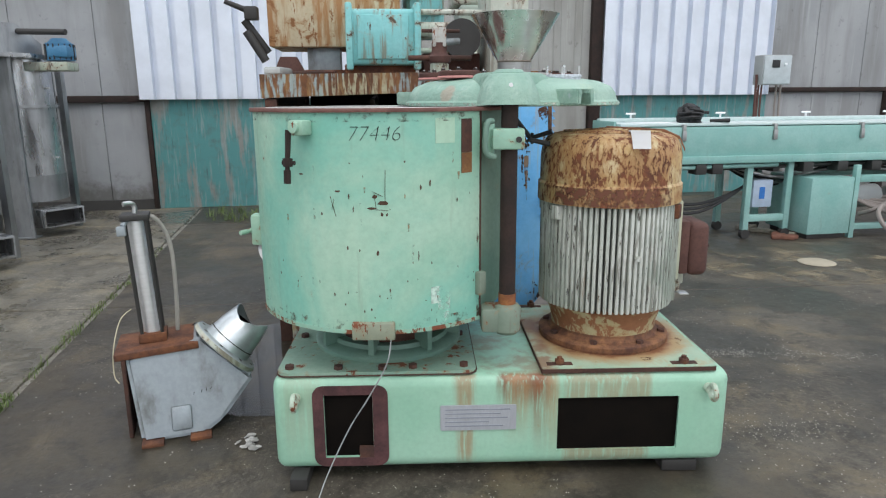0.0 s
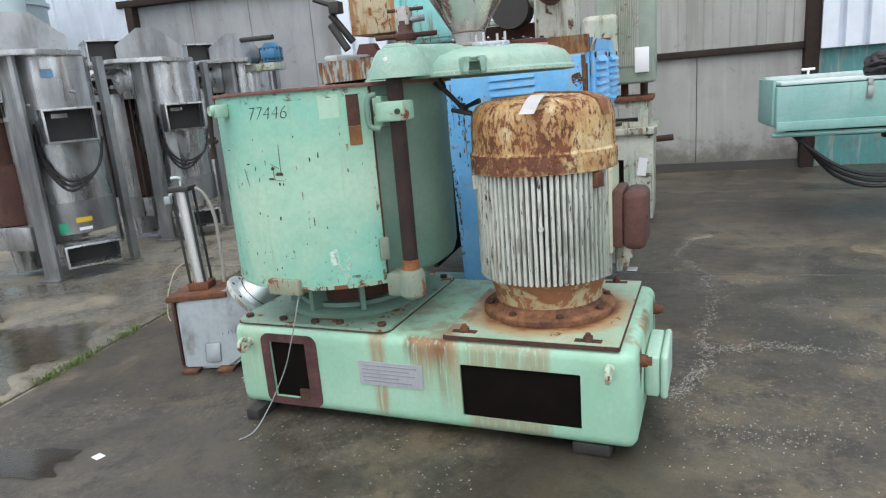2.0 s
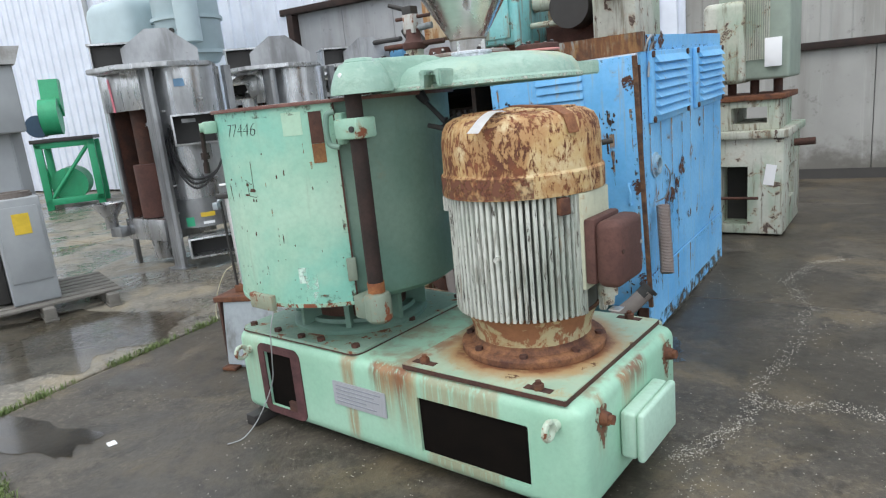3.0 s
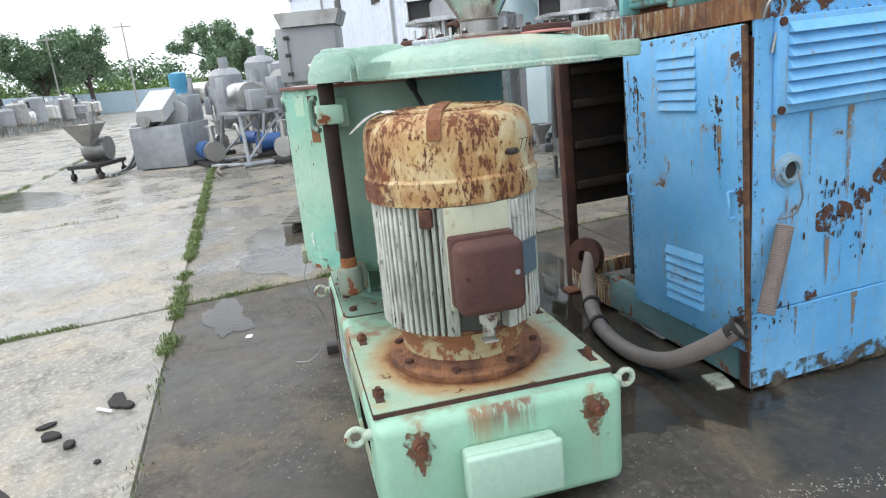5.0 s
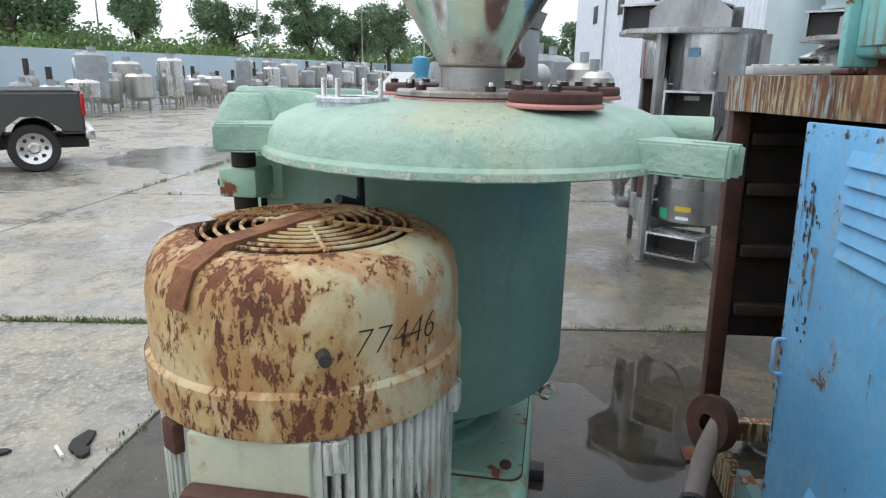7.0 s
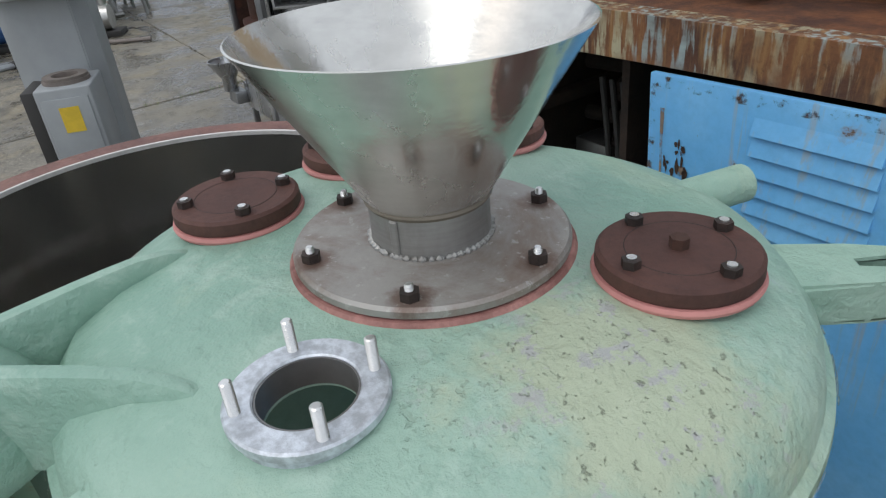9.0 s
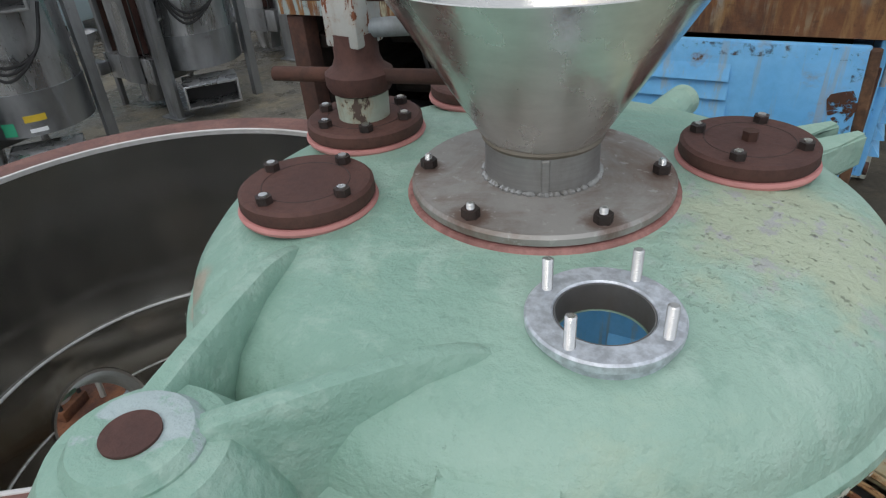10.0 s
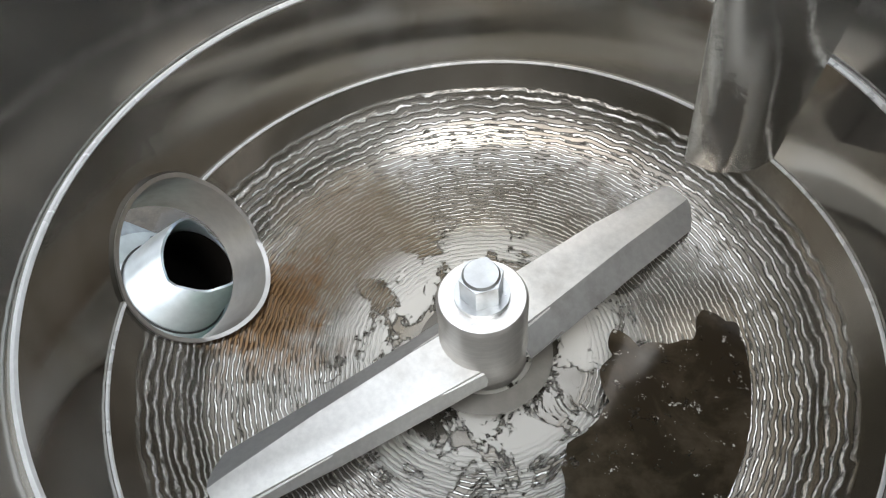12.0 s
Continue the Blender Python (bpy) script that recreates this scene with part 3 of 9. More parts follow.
def stained_base():
    g = Graph("teal_stained_base")
    run = g.noise(2.4, 7, 0.6, g.scaled(2.2, 2.2, 0.35))
    col = g.mix(g.step(run, 0.50, 0.62), (0.085, 0.265, 0.265), (0.25, 0.255, 0.235))
    col = g.mix(g.step(g.noise(8, 6, 0.65), 0.45, 0.75, 0, 0.5), col, (0.10, 0.13, 0.12))
    wash = g.noise(5, 7, 0.64, g.scaled(3.5, 3.5, 0.3), 0.3)
    col = g.mix(g.step(wash, 0.52, 0.66, 0.0, 0.6), col, (0.30, 0.36, 0.35))
    col = g.mix(g.step(g.noise(7, 6, 0.6, g.scaled(4, 4, 0.3)), 0.60, 0.72, 0.0, 0.6), col, (0.05, 0.07, 0.065))
    return g.done(col, 0.7, 0.0, g.noise(30, 5), 0.004, 0.5)


STAINED = stained_base()
WALL = pose(0, 8.15, 0, 0, 0, 7.4)
wall = thing("wall_north", "long grey and white sheet metal wall of the works", "wall", WALL, kind="structure")


def sheet(name, x0, x1, z0, z1, mat, pitch=0.30, deep=0.05, y=0.0, label=""):
    """Ribbed sheet metal, its ribs upright."""
    bm = B()
    xs, x = [], x0
    while x < x1 - 1e-6:
        fold = ((0.0, 0.0), (0.60, 0.0), (0.655, deep), (0.93, deep)) if deep < 0.06 else ((0.0, deep), (0.68, deep), (0.72, 0.0), (0.95, 0.0))
        for f, d in fold:
            if x + f * pitch < x1:
                xs.append((x + f * pitch, d))
        x += pitch
    xs.append((x1, 0.0))
    rows = [[bm.verts.new((u, y - d, z)) for u, d in xs] for z in (z0, z1)]
    back = [[bm.verts.new((u, y + 0.05, z)) for u in (x0, x1)] for z in (z0, z1)]
    for k in range(len(xs) - 1):
        bm.faces.new((rows[0][k], rows[0][k + 1], rows[1][k + 1], rows[1][k]))
    bm.faces.new((back[0][0], back[1][0], back[1][1], back[0][1]))
    bm.faces.new([*rows[0], back[0][1], back[0][0]])
    bm.faces.new([*rows[1], back[1][1], back[1][0]])
    return part(name, bm, mat, wall, label, 0)


def slabwall(name, x0, x1, z0, z1, mat, y=0.0, thick=0.1, label=""):
    return part(name, box(B(), x0, y, z0, x1, y + thick, z1, 0.004, 1), mat, wall, label)


H = 7.2
# far stretch, ribbed all the way up
sheet("sheet_panel", -48, -7.6, 0.05, H, SHEET_WHITE, 0.32, 0.04, label="pale ribbed sheet metal")
# smooth bay with a lintel
for x0, x1 in ((-7.6, -6.5), (-6.5, -5.35), (-5.35, -4.2), (-4.2, -3.57)):
    slabwall("flat_panel", x0 + 0.004, x1 - 0.004, 0.12, 1.66, SHEET_GREY, 0.06)
    slabwall("flat_panel", x0 + 0.004, x1 - 0.004, 1.66, 3.45, SHEET_GREY, 0.11)
part("rail", box(B(), -7.6, -0.02, 1.62, -3.57, 0.06, 1.72, 0.008), RAIL, wall, "rusted horizontal rail")
part("lintel", box(B(), -7.9, -0.07, 3.40, -3.57, 0.1, 3.52, 0.01), RAIL, wall)
part("jamb", box(B(), -7.75, -0.06, 0, -7.6, 0.16, 3.5, 0.01), RAIL, wall)
sheet("sheet_panel", -7.6, -3.57, 3.5, H, SHEET_WHITE, 0.30)
# white bay over a stained base
sheet("sheet_panel", -3.6, -0.3, 1.66, H, SHEET_WHITE, 0.30, 0.10, y=-0.05, label="white ribbed sheet with bent lower edge")
slabwall("stained_base", -3.5, -0.3, 0.0, 1.66, STAINED, 0.0, label="teal paint worn off the wall base")
# dull bay
sheet("sheet_panel", -0.3, 3.43, 1.78, H, SHEET_DULL, 0.36, 0.02, label="dull grey ribbed sheet")
for x0, x1 in ((-0.3, 0.85), (0.85, 2.0), (2.0, 3.43)):
    slabwall("flat_panel", x0 + 0.004, x1 - 0.004, 0.12, 1.72, SHEET_DULL, 0.02)
part("rail", box(B(), -0.3, -0.06, 1.70, 3.43, 0.05, 1.80, 0.008), RAIL, wall, "rusted horizontal rail")
FOOTING = plain("wet_black_footing", (0.020, 0.018, 0.015), 0.7, 0, 0.4, 6)
for x0, x1 in ((-7.6, -3.57), (-0.3, 3.43)):
    part("kerb", prism(B(), [(-0.06, 0.0), (0.12, 0.0), (0.12, 0.14), (0.03, 0.14)], x0, x1, Matrix(((0, 0, 1, 0), (1, 0, 0, 0), (0, 1, 0, 0), (0, 0, 0, 1)))), FOOTING, wall, "dark splayed concrete footing")
part("bay_edge", box(B(), -3.57, -0.05, 0.0, -3.505, 0.1, 1.66, 0.006), RAIL, wall, "dark rusted edge strip")
part("post", box(B(), 3.43, -0.1, 0, 3.62, 0.1, H, 0.01), RAIL, wall, "dark rusted steel column")
# second white bay
sheet("sheet_panel", 3.62, 6.7, 1.68, H, SHEET_WHITE, 0.30, 0.10, y=-0.05, label="white ribbed sheet metal")
slabwall("stained_base", 3.62, 6.7, 0.0, 1.68, STAINED, 0.0)
# smooth end bay
for x0, x1 in ((6.7, 7.6), (7.6, 8.55), (8.55, 9.5), (9.5, 12.0), (12.0, 16.0)):
    slabwall("flat_panel", x0 + 0.004, x1 - 0.004, 0.0, 1.72, SHEET_GREY, 0.02)
    slabwall("flat_panel", x0 + 0.004, x1 - 0.004, 1.72, H, SHEET_GREY, 0.06)
part("rail", box(B(), 6.7, -0.06, 1.72, 16, 0.04, 1.80, 0.008), RAIL, wall)
part("post", box(B(), 9.0, -0.1, 0, 9.15, 0.02, 1.72, 0.01), RAIL, wall)
part("gable_wall", box(B(), -48, 0.2, 0, 16, 26, H - 0.1), SHEET_GREY, wall)
part("gutter", box(B(), -48, -0.16, H, 16, 0.3, H + 0.18, 0.02), SHEET_WHITE, wall)
for x, z in ((-20, 4.6), (-27, 4.6), (-34, 4.6), (-41, 4.6)):
    bmw = box(B(), x, -0.07, z, x + 1.3, 0.0, z + 1.0, 0.01)
    part("window", bmw, DARK, wall, "dark window high in the wall")
for x in (-14, -24, -37):
    part("downpipe", rod(B(), (x, -0.12, 0), (x, -0.12, H), 0.06, seg=10), GREY, wall)

# ---- the mixer ----
mixer = thing("high_speed_mixer", "mint green upright industrial mixer with rusty motor on a box base", "mixer")
AX, AY = 0.477, 0.457      # bowl axis
MX, MY = 1.522, 0.452      # motor axis
LX, LY = 1.094, 0.735      # lid axis


def polar(r, deg, cx=AX, cy=AY):
    return cx + r * math.cos(radians(deg)), cy + r * math.sin(radians(deg))



def base_paint():
    """Mint paint with rust runs down from the plates."""
    g = Graph("mint_paint_with_runs")
    col = g.mix(g.step(g.noise(2.2, 6, 0.6), 0.35, 0.68), (0.30, 0.55, 0.40), (0.37, 0.61, 0.46))
    col = g.mix(g.step(g.noise(42, 4, 0.7), 0.3, 0.8, 0.0, 0.2), col, (0.17, 0.30, 0.22))
    x, y, z = g.axis(0), g.axis(1), g.axis(2)
    wob = g.sum("MULTIPLY", g.sum("SUBTRACT", g.noise(9, 5, 0.6, g.scaled(1, 1, 0.25)), 0.5), 0.09)
    streaky = g.step(g.noise(6, 6, 0.65, g.scaled(9, 9, 0.6)), 0.30, 0.54)
    for axis, lo, hi, z0, z1, c, most in ((x, 0.97, 1.19, 0.30, 0.46, (0.24, 0.10, 0.045), 0.95), (x, 1.00, 1.10, 0.12, 0.46, (0.42, 0.24, 0.11), 0.75), (x, 1.115, 1.165, 0.05, 0.46, (0.30, 0.12, 0.05), 0.9), (x, 1.165, 1.225, 0.02, 0.42, (0.46, 0.30, 0.15), 0.7),
                                          (x, 0.78, 0.85, 0.02, 0.14, (0.42, 0.22, 0.10), 0.7), (x, 0.05, 0.20, 0.02, 0.3, (0.40, 0.36, 0.22), 0.3), (x, 1.25, 1.62, 0.0, 0.11, (0.40, 0.24, 0.12), 0.6), (y, 0.33, 0.41, 0.25, 0.47, (0.40, 0.18, 0.08), 0.85), (y, 0.41, 0.56, 0.30, 0.48, (0.26, 0.10, 0.05), 0.9),
                                          (y, 0.78, 0.82, 0.05, 0.40, (0.45, 0.30, 0.15), 0.7), (y, 0.13, 0.17, 0.2, 0.40, (0.40, 0.22, 0.1), 0.7)):
        a = g.sum("ADD", axis, wob)
        inside = g.sum("MULTIPLY", g.step(a, lo - 0.02, lo + 0.02), g.step(a, hi - 0.02, hi + 0.02, 1.0, 0.0))
        side = g.step(x, 1.93, 1.95) if axis is y else g.step(x, 1.90, 1.93, 1.0, 0.0)
        inside = g.sum("MULTIPLY", inside, g.step(z, 0.474, 0.486, 1.0, 0.0))
        m = g.sum("MULTIPLY", g.sum("MULTIPLY", inside, side), g.sum("MULTIPLY", g.step(z, z0, z1), streaky))
        col = g.mix(g.sum("MULTIPLY", m, most), col, g.mix(g.noise(25, 5, 0.7), c, tuple(v * 0.55 for v in c)))
    top = g.sum("MULTIPLY", g.step(z, 0.474, 0.482), g.step(g.noise(6, 7, 0.66, warp=0.3), 0.42, 0.62))
    col = g.mix(g.sum("MULTIPLY", top, 0.7), col, (0.27, 0.19, 0.12))
    spots = g.noise(7.5, 9, 0.7, warp=0.4)
    worn = g.step(spots, 0.685, 0.70)
    col = g.mix(g.step(spots, 0.63, 0.70, 0.0, 0.3), col, (0.34, 0.16, 0.055))
    col = g.mix(worn, col, (0.12, 0.05, 0.03))
    h = g.sum("SUBTRACT", g.sum("MULTIPLY", g.noise(60, 4, 0.6), 0.35), worn)
    return g.done(col, g.mix(worn, (0.38,) * 3, (0.85,) * 3), 0.0, h, 0.0015, 0.8)


# near-black colour that stands for shade inside the base box and the spout
def shade_black():
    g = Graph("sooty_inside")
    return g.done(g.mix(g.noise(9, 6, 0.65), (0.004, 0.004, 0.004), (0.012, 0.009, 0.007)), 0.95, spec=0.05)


# base box: hollow, with two openings in its front
bm = box(B(), 0.0, 0.0, 0.055, 1.97, 0.925, 0.485, 0.05, 4)
base = part("base_box", bm, base_paint(), mixer, "welded mint green box frame with rust runs")
cut(base, box(B(), 0.014, 0.014, 0.069, 1.956, 0.911, 0.471, 0.036, 2), box(B(), 0.22, -0.1, 0.118, 0.426, 0.1, 0.408), box(B(), 1.222, -0.1, 0.128, 1.748, 0.1, 0.375, 0.004, 1),
    box(B(), -0.1, 0.3, 0.15, 0.1, 0.62, 0.4))


def arc_outline(x0, z0, x1, z1, r, n=5):
    pts = []
    for cx, cz, a in ((x1 - r, z0 + r, -90), (x1 - r, z1 - r, 0), (x0 + r, z1 - r, 90), (x0 + r, z0 + r, 180)):
        for k in range(n + 1):
            t = radians(a + 90 * k / n)
            pts.append((cx + r * math.cos(t), cz + r * math.sin(t)))
    return pts


UP = pose(0, 0, 0, 90)     # outline x, y -> x, z on a front face
bm = prism(B(), arc_outline(0.172, 0.078, 0.492, 0.45, 0.045), 0.0, 0.006, UP)
patch = part("burnt_patch", bm, rusty("burnt_paint", (0.055, 0.024, 0.024), (0.12, 0.05, 0.05), 7), base, "dark burnt edge round the cut opening")
cut(patch, box(B(), 0.219, -0.1, 0.116, 0.427, 0.1, 0.409))
part("tab", box(B(), 0.365, -0.004, 0.112, 0.43, 0.012, 0.165), RUST_DARK, base)
bm = prism(B(), arc_outline(0.715, 0.236, 1.042, 0.352, 0.006), 0.002, 0.006, UP)
plate = part("nameplate", bm, steel("worn_nameplate", (0.52, 0.54, 0.58), 0.5, 0.4, (8, 8, 1), metal=0.5), base, "worn grey nameplate")
bm = B()
for k in range(5):
    z = 0.332 - 0.019 * k
    box(bm, 0.735, -0.0072, z - 0.003, 0.735 + (0.28, 0.24, 0.27, 0.19, 0.25)[k], -0.0058, z + 0.003)
part("worn_print", bm, plain("faded_print", (0.28, 0.30, 0.34), 0.6), base)
# added shell that paints the shade behind the openings
part("inner_lining", box(B(), 0.017, 0.017, 0.072, 1.953, 0.908, 0.468, 0.034, 2), shade_black(), base, "near-black shell painting the shade inside the box")
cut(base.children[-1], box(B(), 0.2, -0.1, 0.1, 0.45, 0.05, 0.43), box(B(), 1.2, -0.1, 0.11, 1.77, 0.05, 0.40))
# loose inside
part("inner_duct", rod(B(), (0.33, 0.25, 0.12), (0.36, 0.8, 0.2), 0.09, seg=20), RUST_DARK, base)
part("belt_guard", box(B(), 1.5, 0.45, 0.07, 1.85, 0.8, 0.2, 0.02), RUST_DARK, base)
# plates on top
def plate_paint():
    """Mint plate, rust washed out round the round motor flange and along its edges."""
    g = Graph("motor_plate_paint")
    col = g.mix(g.step(g.noise(3, 7, 0.62), 0.36, 0.66), (0.32, 0.47, 0.35), (0.44, 0.53, 0.39))
    d = g.nt.nodes.new("ShaderNodeVectorMath")
    d.operation = "DISTANCE"
    g.put(d.inputs[0], g.pos)
    d.inputs[1].default_value = (MX, MY, 0.506)
    wob = g.sum("MULTIPLY", g.sum("SUBTRACT", g.noise(7, 7, 0.66), 0.5), 0.16)
    out = g.sum("ADD", d.outputs["Value"], wob)
    col = g.mix(g.step(out, 0.33, 0.43, 0.9, 0.0), col, (0.40, 0.23, 0.10))
    col = g.mix(g.step(out, 0.305, 0.345, 0.95, 0.0), col, (0.19, 0.075, 0.035))
    spots = g.noise(9, 9, 0.7, warp=0.5)
    col = g.mix(g.step(spots, 0.50, 0.60, 0.0, 0.55), col, (0.42, 0.31, 0.15))
    worn = g.step(spots, 0.615, 0.635)
    col = g.mix(worn, col, (0.13, 0.065, 0.035))
    patch = g.sum("MULTIPLY", g.step(g.axis(0), 1.24, 1.20), g.step(g.noise(6, 6, 0.6), 0.42, 0.55))
    col = g.mix(g.sum("MULTIPLY", patch, 0.8), col, (0.27, 0.13, 0.07))
    h = g.sum("SUBTRACT", g.sum("MULTIPLY", g.noise(60, 4, 0.6), 0.4), worn)
    return g.done(col, g.mix(worn, (0.5,) * 3, (0.85,) * 3), 0.0, h, 0.0015, 0.8)


PLATE_OLD = paint("old_plate_paint", (0.22, 0.36, 0.28), (0.30, 0.42, 0.33), chip=0.60, chip_scale=7, streak=0.5, rough=0.55, dirty=0.5, stretch=1)
part("plate_edge", prism(B(), arc_outline(0.016, 0.016, 0.878, 0.909, 0.05), 0.4845, 0.489), RUST_DARK, base)
bm = prism(B(), arc_outline(0.02, 0.02, 0.872, 0.905, 0.05), 0.489, 0.502)
part("bowl_plate", bm, PLATE_OLD, base, "green steel plate under the bowl")
bm = prism(B(), arc_outline(1.152, 0.012, 1.902, 0.905, 0.008), 0.489, 0.506)
part("motor_plate", bm, plate_paint(), base, "rust stained steel motor plate")
bm = prism(B(), arc_outline(1.149, 0.009, 1.905, 0.908, 0.008), 0.484, 0.5025)
part("plate_edge", bm, RUST_DARK, base)
for k, (x, y) in enumerate(((0.07, 0.07), (0.47, 0.05), (0.82, 0.07), (0.82, 0.46), (0.82, 0.85), (0.07, 0.85), (0.07, 0.46), (0.6, 0.06), (0.28, 0.06))):
    part("bolt", hexbolt(B(), x, y, 0.502, 0.020, 0.016), RUST_DARK, base)
for x, y in ((1.235, 0.06), (1.775, 0.05), (1.24, 0.872), (1.78, 0.868)):
    bm = box(B(), x - 0.055, y - 0.016, 0.506, x + 0.055, y + 0.016, 0.509)
    part("slot", bm, RUST_DARK, base)
    part("bolt", hexbolt(B(), x, y, 0.506, 0.021, 0.022, 0.012, 0.011), RUST, base)
# translucent rubbed marks
def run_mat(name, col, fade, size=14):
    g = Graph(name)
    c = g.mix(g.noise(12, 6, 0.7), col, tuple(x * 1.7 for x in col))
    m = g.noise(size, 6, 0.62)
    g.put(g.bsdf.inputs["Alpha"], g.step(m, fade, fade + 0.2, 0.0, 0.8))
    return g.done(c, 0.75)



# lifting eyes
EYE = paint("chipped_eye", (0.46, 0.56, 0.45), (0.50, 0.60, 0.48), chip=0.58, chip_scale=16, streak=0.5, rough=0.5)
def eye(x, y, z, dx, dy):
    bm = rod(B(), (x, y, z), (x + dx * 0.03, y + dy * 0.03, z), 0.02, seg=14)
    turn = pose(0, 0, 0, 90, 0, 0) if abs(dx) > 0 else pose(0, 0, 0, 0, 90, 0)
    ringed(bm, (x + dx * 0.055, y + dy * 0.055, z), 0.03, 0.0115, 22, 8, turn)
    return part("lifting_eye", bm, EYE, base)


eye(0.105, 0.0, 0.40, 0, -1)
eye(1.868, 0.0, 0.415, 0, -1)
eye(0.105, 0.925, 0.43, 0, 1)
eye(1.868, 0.925, 0.43, 0, 1)
BLOOM = run_mat("rust_bloom", (0.15, 0.065, 0.035), 0.36, 30)
# switch box on the end, lugs, pipe at the back
bm = box(B(), 1.972, 0.29, 0.165, 2.035, 0.63, 0.355, 0.014, 3)
PALE_MINT = paint("pale_mint_box", (0.42, 0.62, 0.50), (0.48, 0.66, 0.54), chip=0.72, chip_scale=9, streak=0.3, rough=0.4, dirty=0.3)
part("switch_box", bm, PALE_MINT, base, "mint green terminal box on the end")
part("box_lid", box(B(), 2.037, 0.285, 0.16, 2.068, 0.635, 0.36, 0.014, 3), PALE_MINT, base, "pale mint box lid")
for y in (0.15, 0.80):
    bm = rod(B(), (1.962, y, 0.395), (1.999, y, 0.395), 0.03, 0.024, 16)
    rod(bm, (1.99, y, 0.395), (2.015, y, 0.395), 0.02, seg=6)
    part("plug", bm, RUST, base)
    b = B()
    pts = []
    for k in range(40):
        a = 2 * math.pi * k / 40
        drop = 2.1 if math.sin(a) < -0.75 else 1.0
        w = 0.052 * (1 + 0.45 * noise.noise((math.cos(a) * 2.5, math.sin(a) * 2.5, y * 9)))
        pts.append((y + w * math.cos(a) * (0.8 if drop > 1 else 1.0), 0.395 + w * drop * math.sin(a)))
    b.faces.new([b.verts.new((1.9712, p, q)) for p, q in pts])
    part("rust_bloom", b, BLOOM, base, "rust spreading round the plug", 0)
part("outlet_pipe", rod(B(), (0.95, 0.92, 0.29), (0.95, 1.06, 0.29), 0.055, seg=28), BLACK, base)
for x, y, z0 in ((0.07, -0.07, 0.0), (0.07, 0.75, 0.0)):
    part("foot", box(B(), x, y, z0, x + 0.075, y + 0.24, 0.058, 0.006), DARK, base, "black timber packing block")
part("foot", box(B(), 1.70, 0.02, 0.0, 1.86, 0.22, 0.057, 0.01), DARK, base)
part("foot", box(B(), 1.70, 0.72, 0.0, 1.86, 0.9, 0.057, 0.01), DARK, base)

# bowl
bm = B()
lathe(bm, [(0.0, 0.70), (0.40, 0.70), (0.50, 0.712), (0.54, 0.74), (0.556, 0.79), (0.556, 1.585), (0.524, 1.585), (0.522, 1.5), (0.512, 1.30), (0.494, 1.0), (0.47, 0.90), (0.42, 0.84), (0.30, 0.81), (0.0, 0.80)], 96, at=(AX, AY, 0))
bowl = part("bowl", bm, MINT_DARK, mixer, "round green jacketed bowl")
a0, a1 = -196, -44
bm = lathe(B(), [(0.557, 0.725), (0.570, 0.725), (0.570, 1.583), (0.557, 1.583), (0.557, 0.725)], 60, a0, a1, at=(AX, AY, 0))
bmesh.ops.holes_fill(bm, edges=[e for e in bm.edges if e.is_boundary])
jacket = part("jacket_sheet", bm, MINT, bowl, "mint green jacket sheet with chips and scratches")
# hem of rusty chips along the lower and upper edge
bm = lathe(B(), [(0.5695, 0.718), (0.5725, 0.718), (0.5725, 0.735), (0.5695, 0.735), (0.5695, 0.718)], 60, a0, a1, at=(AX, AY, 0))
hem = part("jacket_hem", bm, paint("hem", (0.28, 0.50, 0.38), (0.30, 0.5, 0.4), chip=0.52, chip_scale=10), bowl)
TOPCHIP = run_mat("top_edge_chips", (0.10, 0.05, 0.03), 0.52, 30)
bm = lathe(B(), [(0.5703, 1.548), (0.5716, 1.548), (0.5716, 1.582), (0.5703, 1.582)], 60, a0, a1, at=(AX, AY, 0))
part("chipped_edge", bm, TOPCHIP, bowl, "ragged rusty chips under the rim")
bm = lathe(B(), [(0.5703, 0.73), (0.5716, 0.73), (0.5716, 1.58), (0.5703, 1.58)], 4, a1 - 2.4, a1 - 0.2, at=(AX, AY, 0))
part("chipped_edge", bm, TOPCHIP, bowl)
bm = lathe(B(), [(0.5703, 0.727), (0.5716, 0.727), (0.5716, 0.775), (0.5703, 0.775)], 60, a0, a1, at=(AX, AY, 0))
low_edge = part("chipped_edge", bm, run_mat("low_edge_chips", (0.11, 0.055, 0.03), 0.50, 24), bowl, "rusty chips along the jacket foot")
part("seam", box(B(), 0.556, -0.004, 0.73, 0.5735, 0.004, 1.582, m=pose(AX, AY, 0, 0, 0, -44.2)), RUST_DARK, bowl)
bm = lathe(B(), [(0.510, 1.583), (0.583, 1.583), (0.585, 1.590), (0.583, 1.598), (0.512, 1.598), (0.510, 1.583)], 96, at=(AX, AY, 0))
part("rim", bm, rusty("red_lead_rim", (0.13, 0.055, 0.045), (0.24, 0.115, 0.09), 8, 0.6), bowl, "brown rusty bowl rim")
bm = lathe(B(), [(0.5080, 1.588), (0.5080, 1.5985), (0.5095, 1.5995), (0.5145, 1.5995), (0.5155, 1.5975)], 96, at=(AX, AY, 0))
part("rim_lip", bm, steel("rim_steel", (0.70, 0.68, 0.66), 0.4, 0.3, (3, 3, 3), metal=0.4), bowl, "bare steel inner lip")


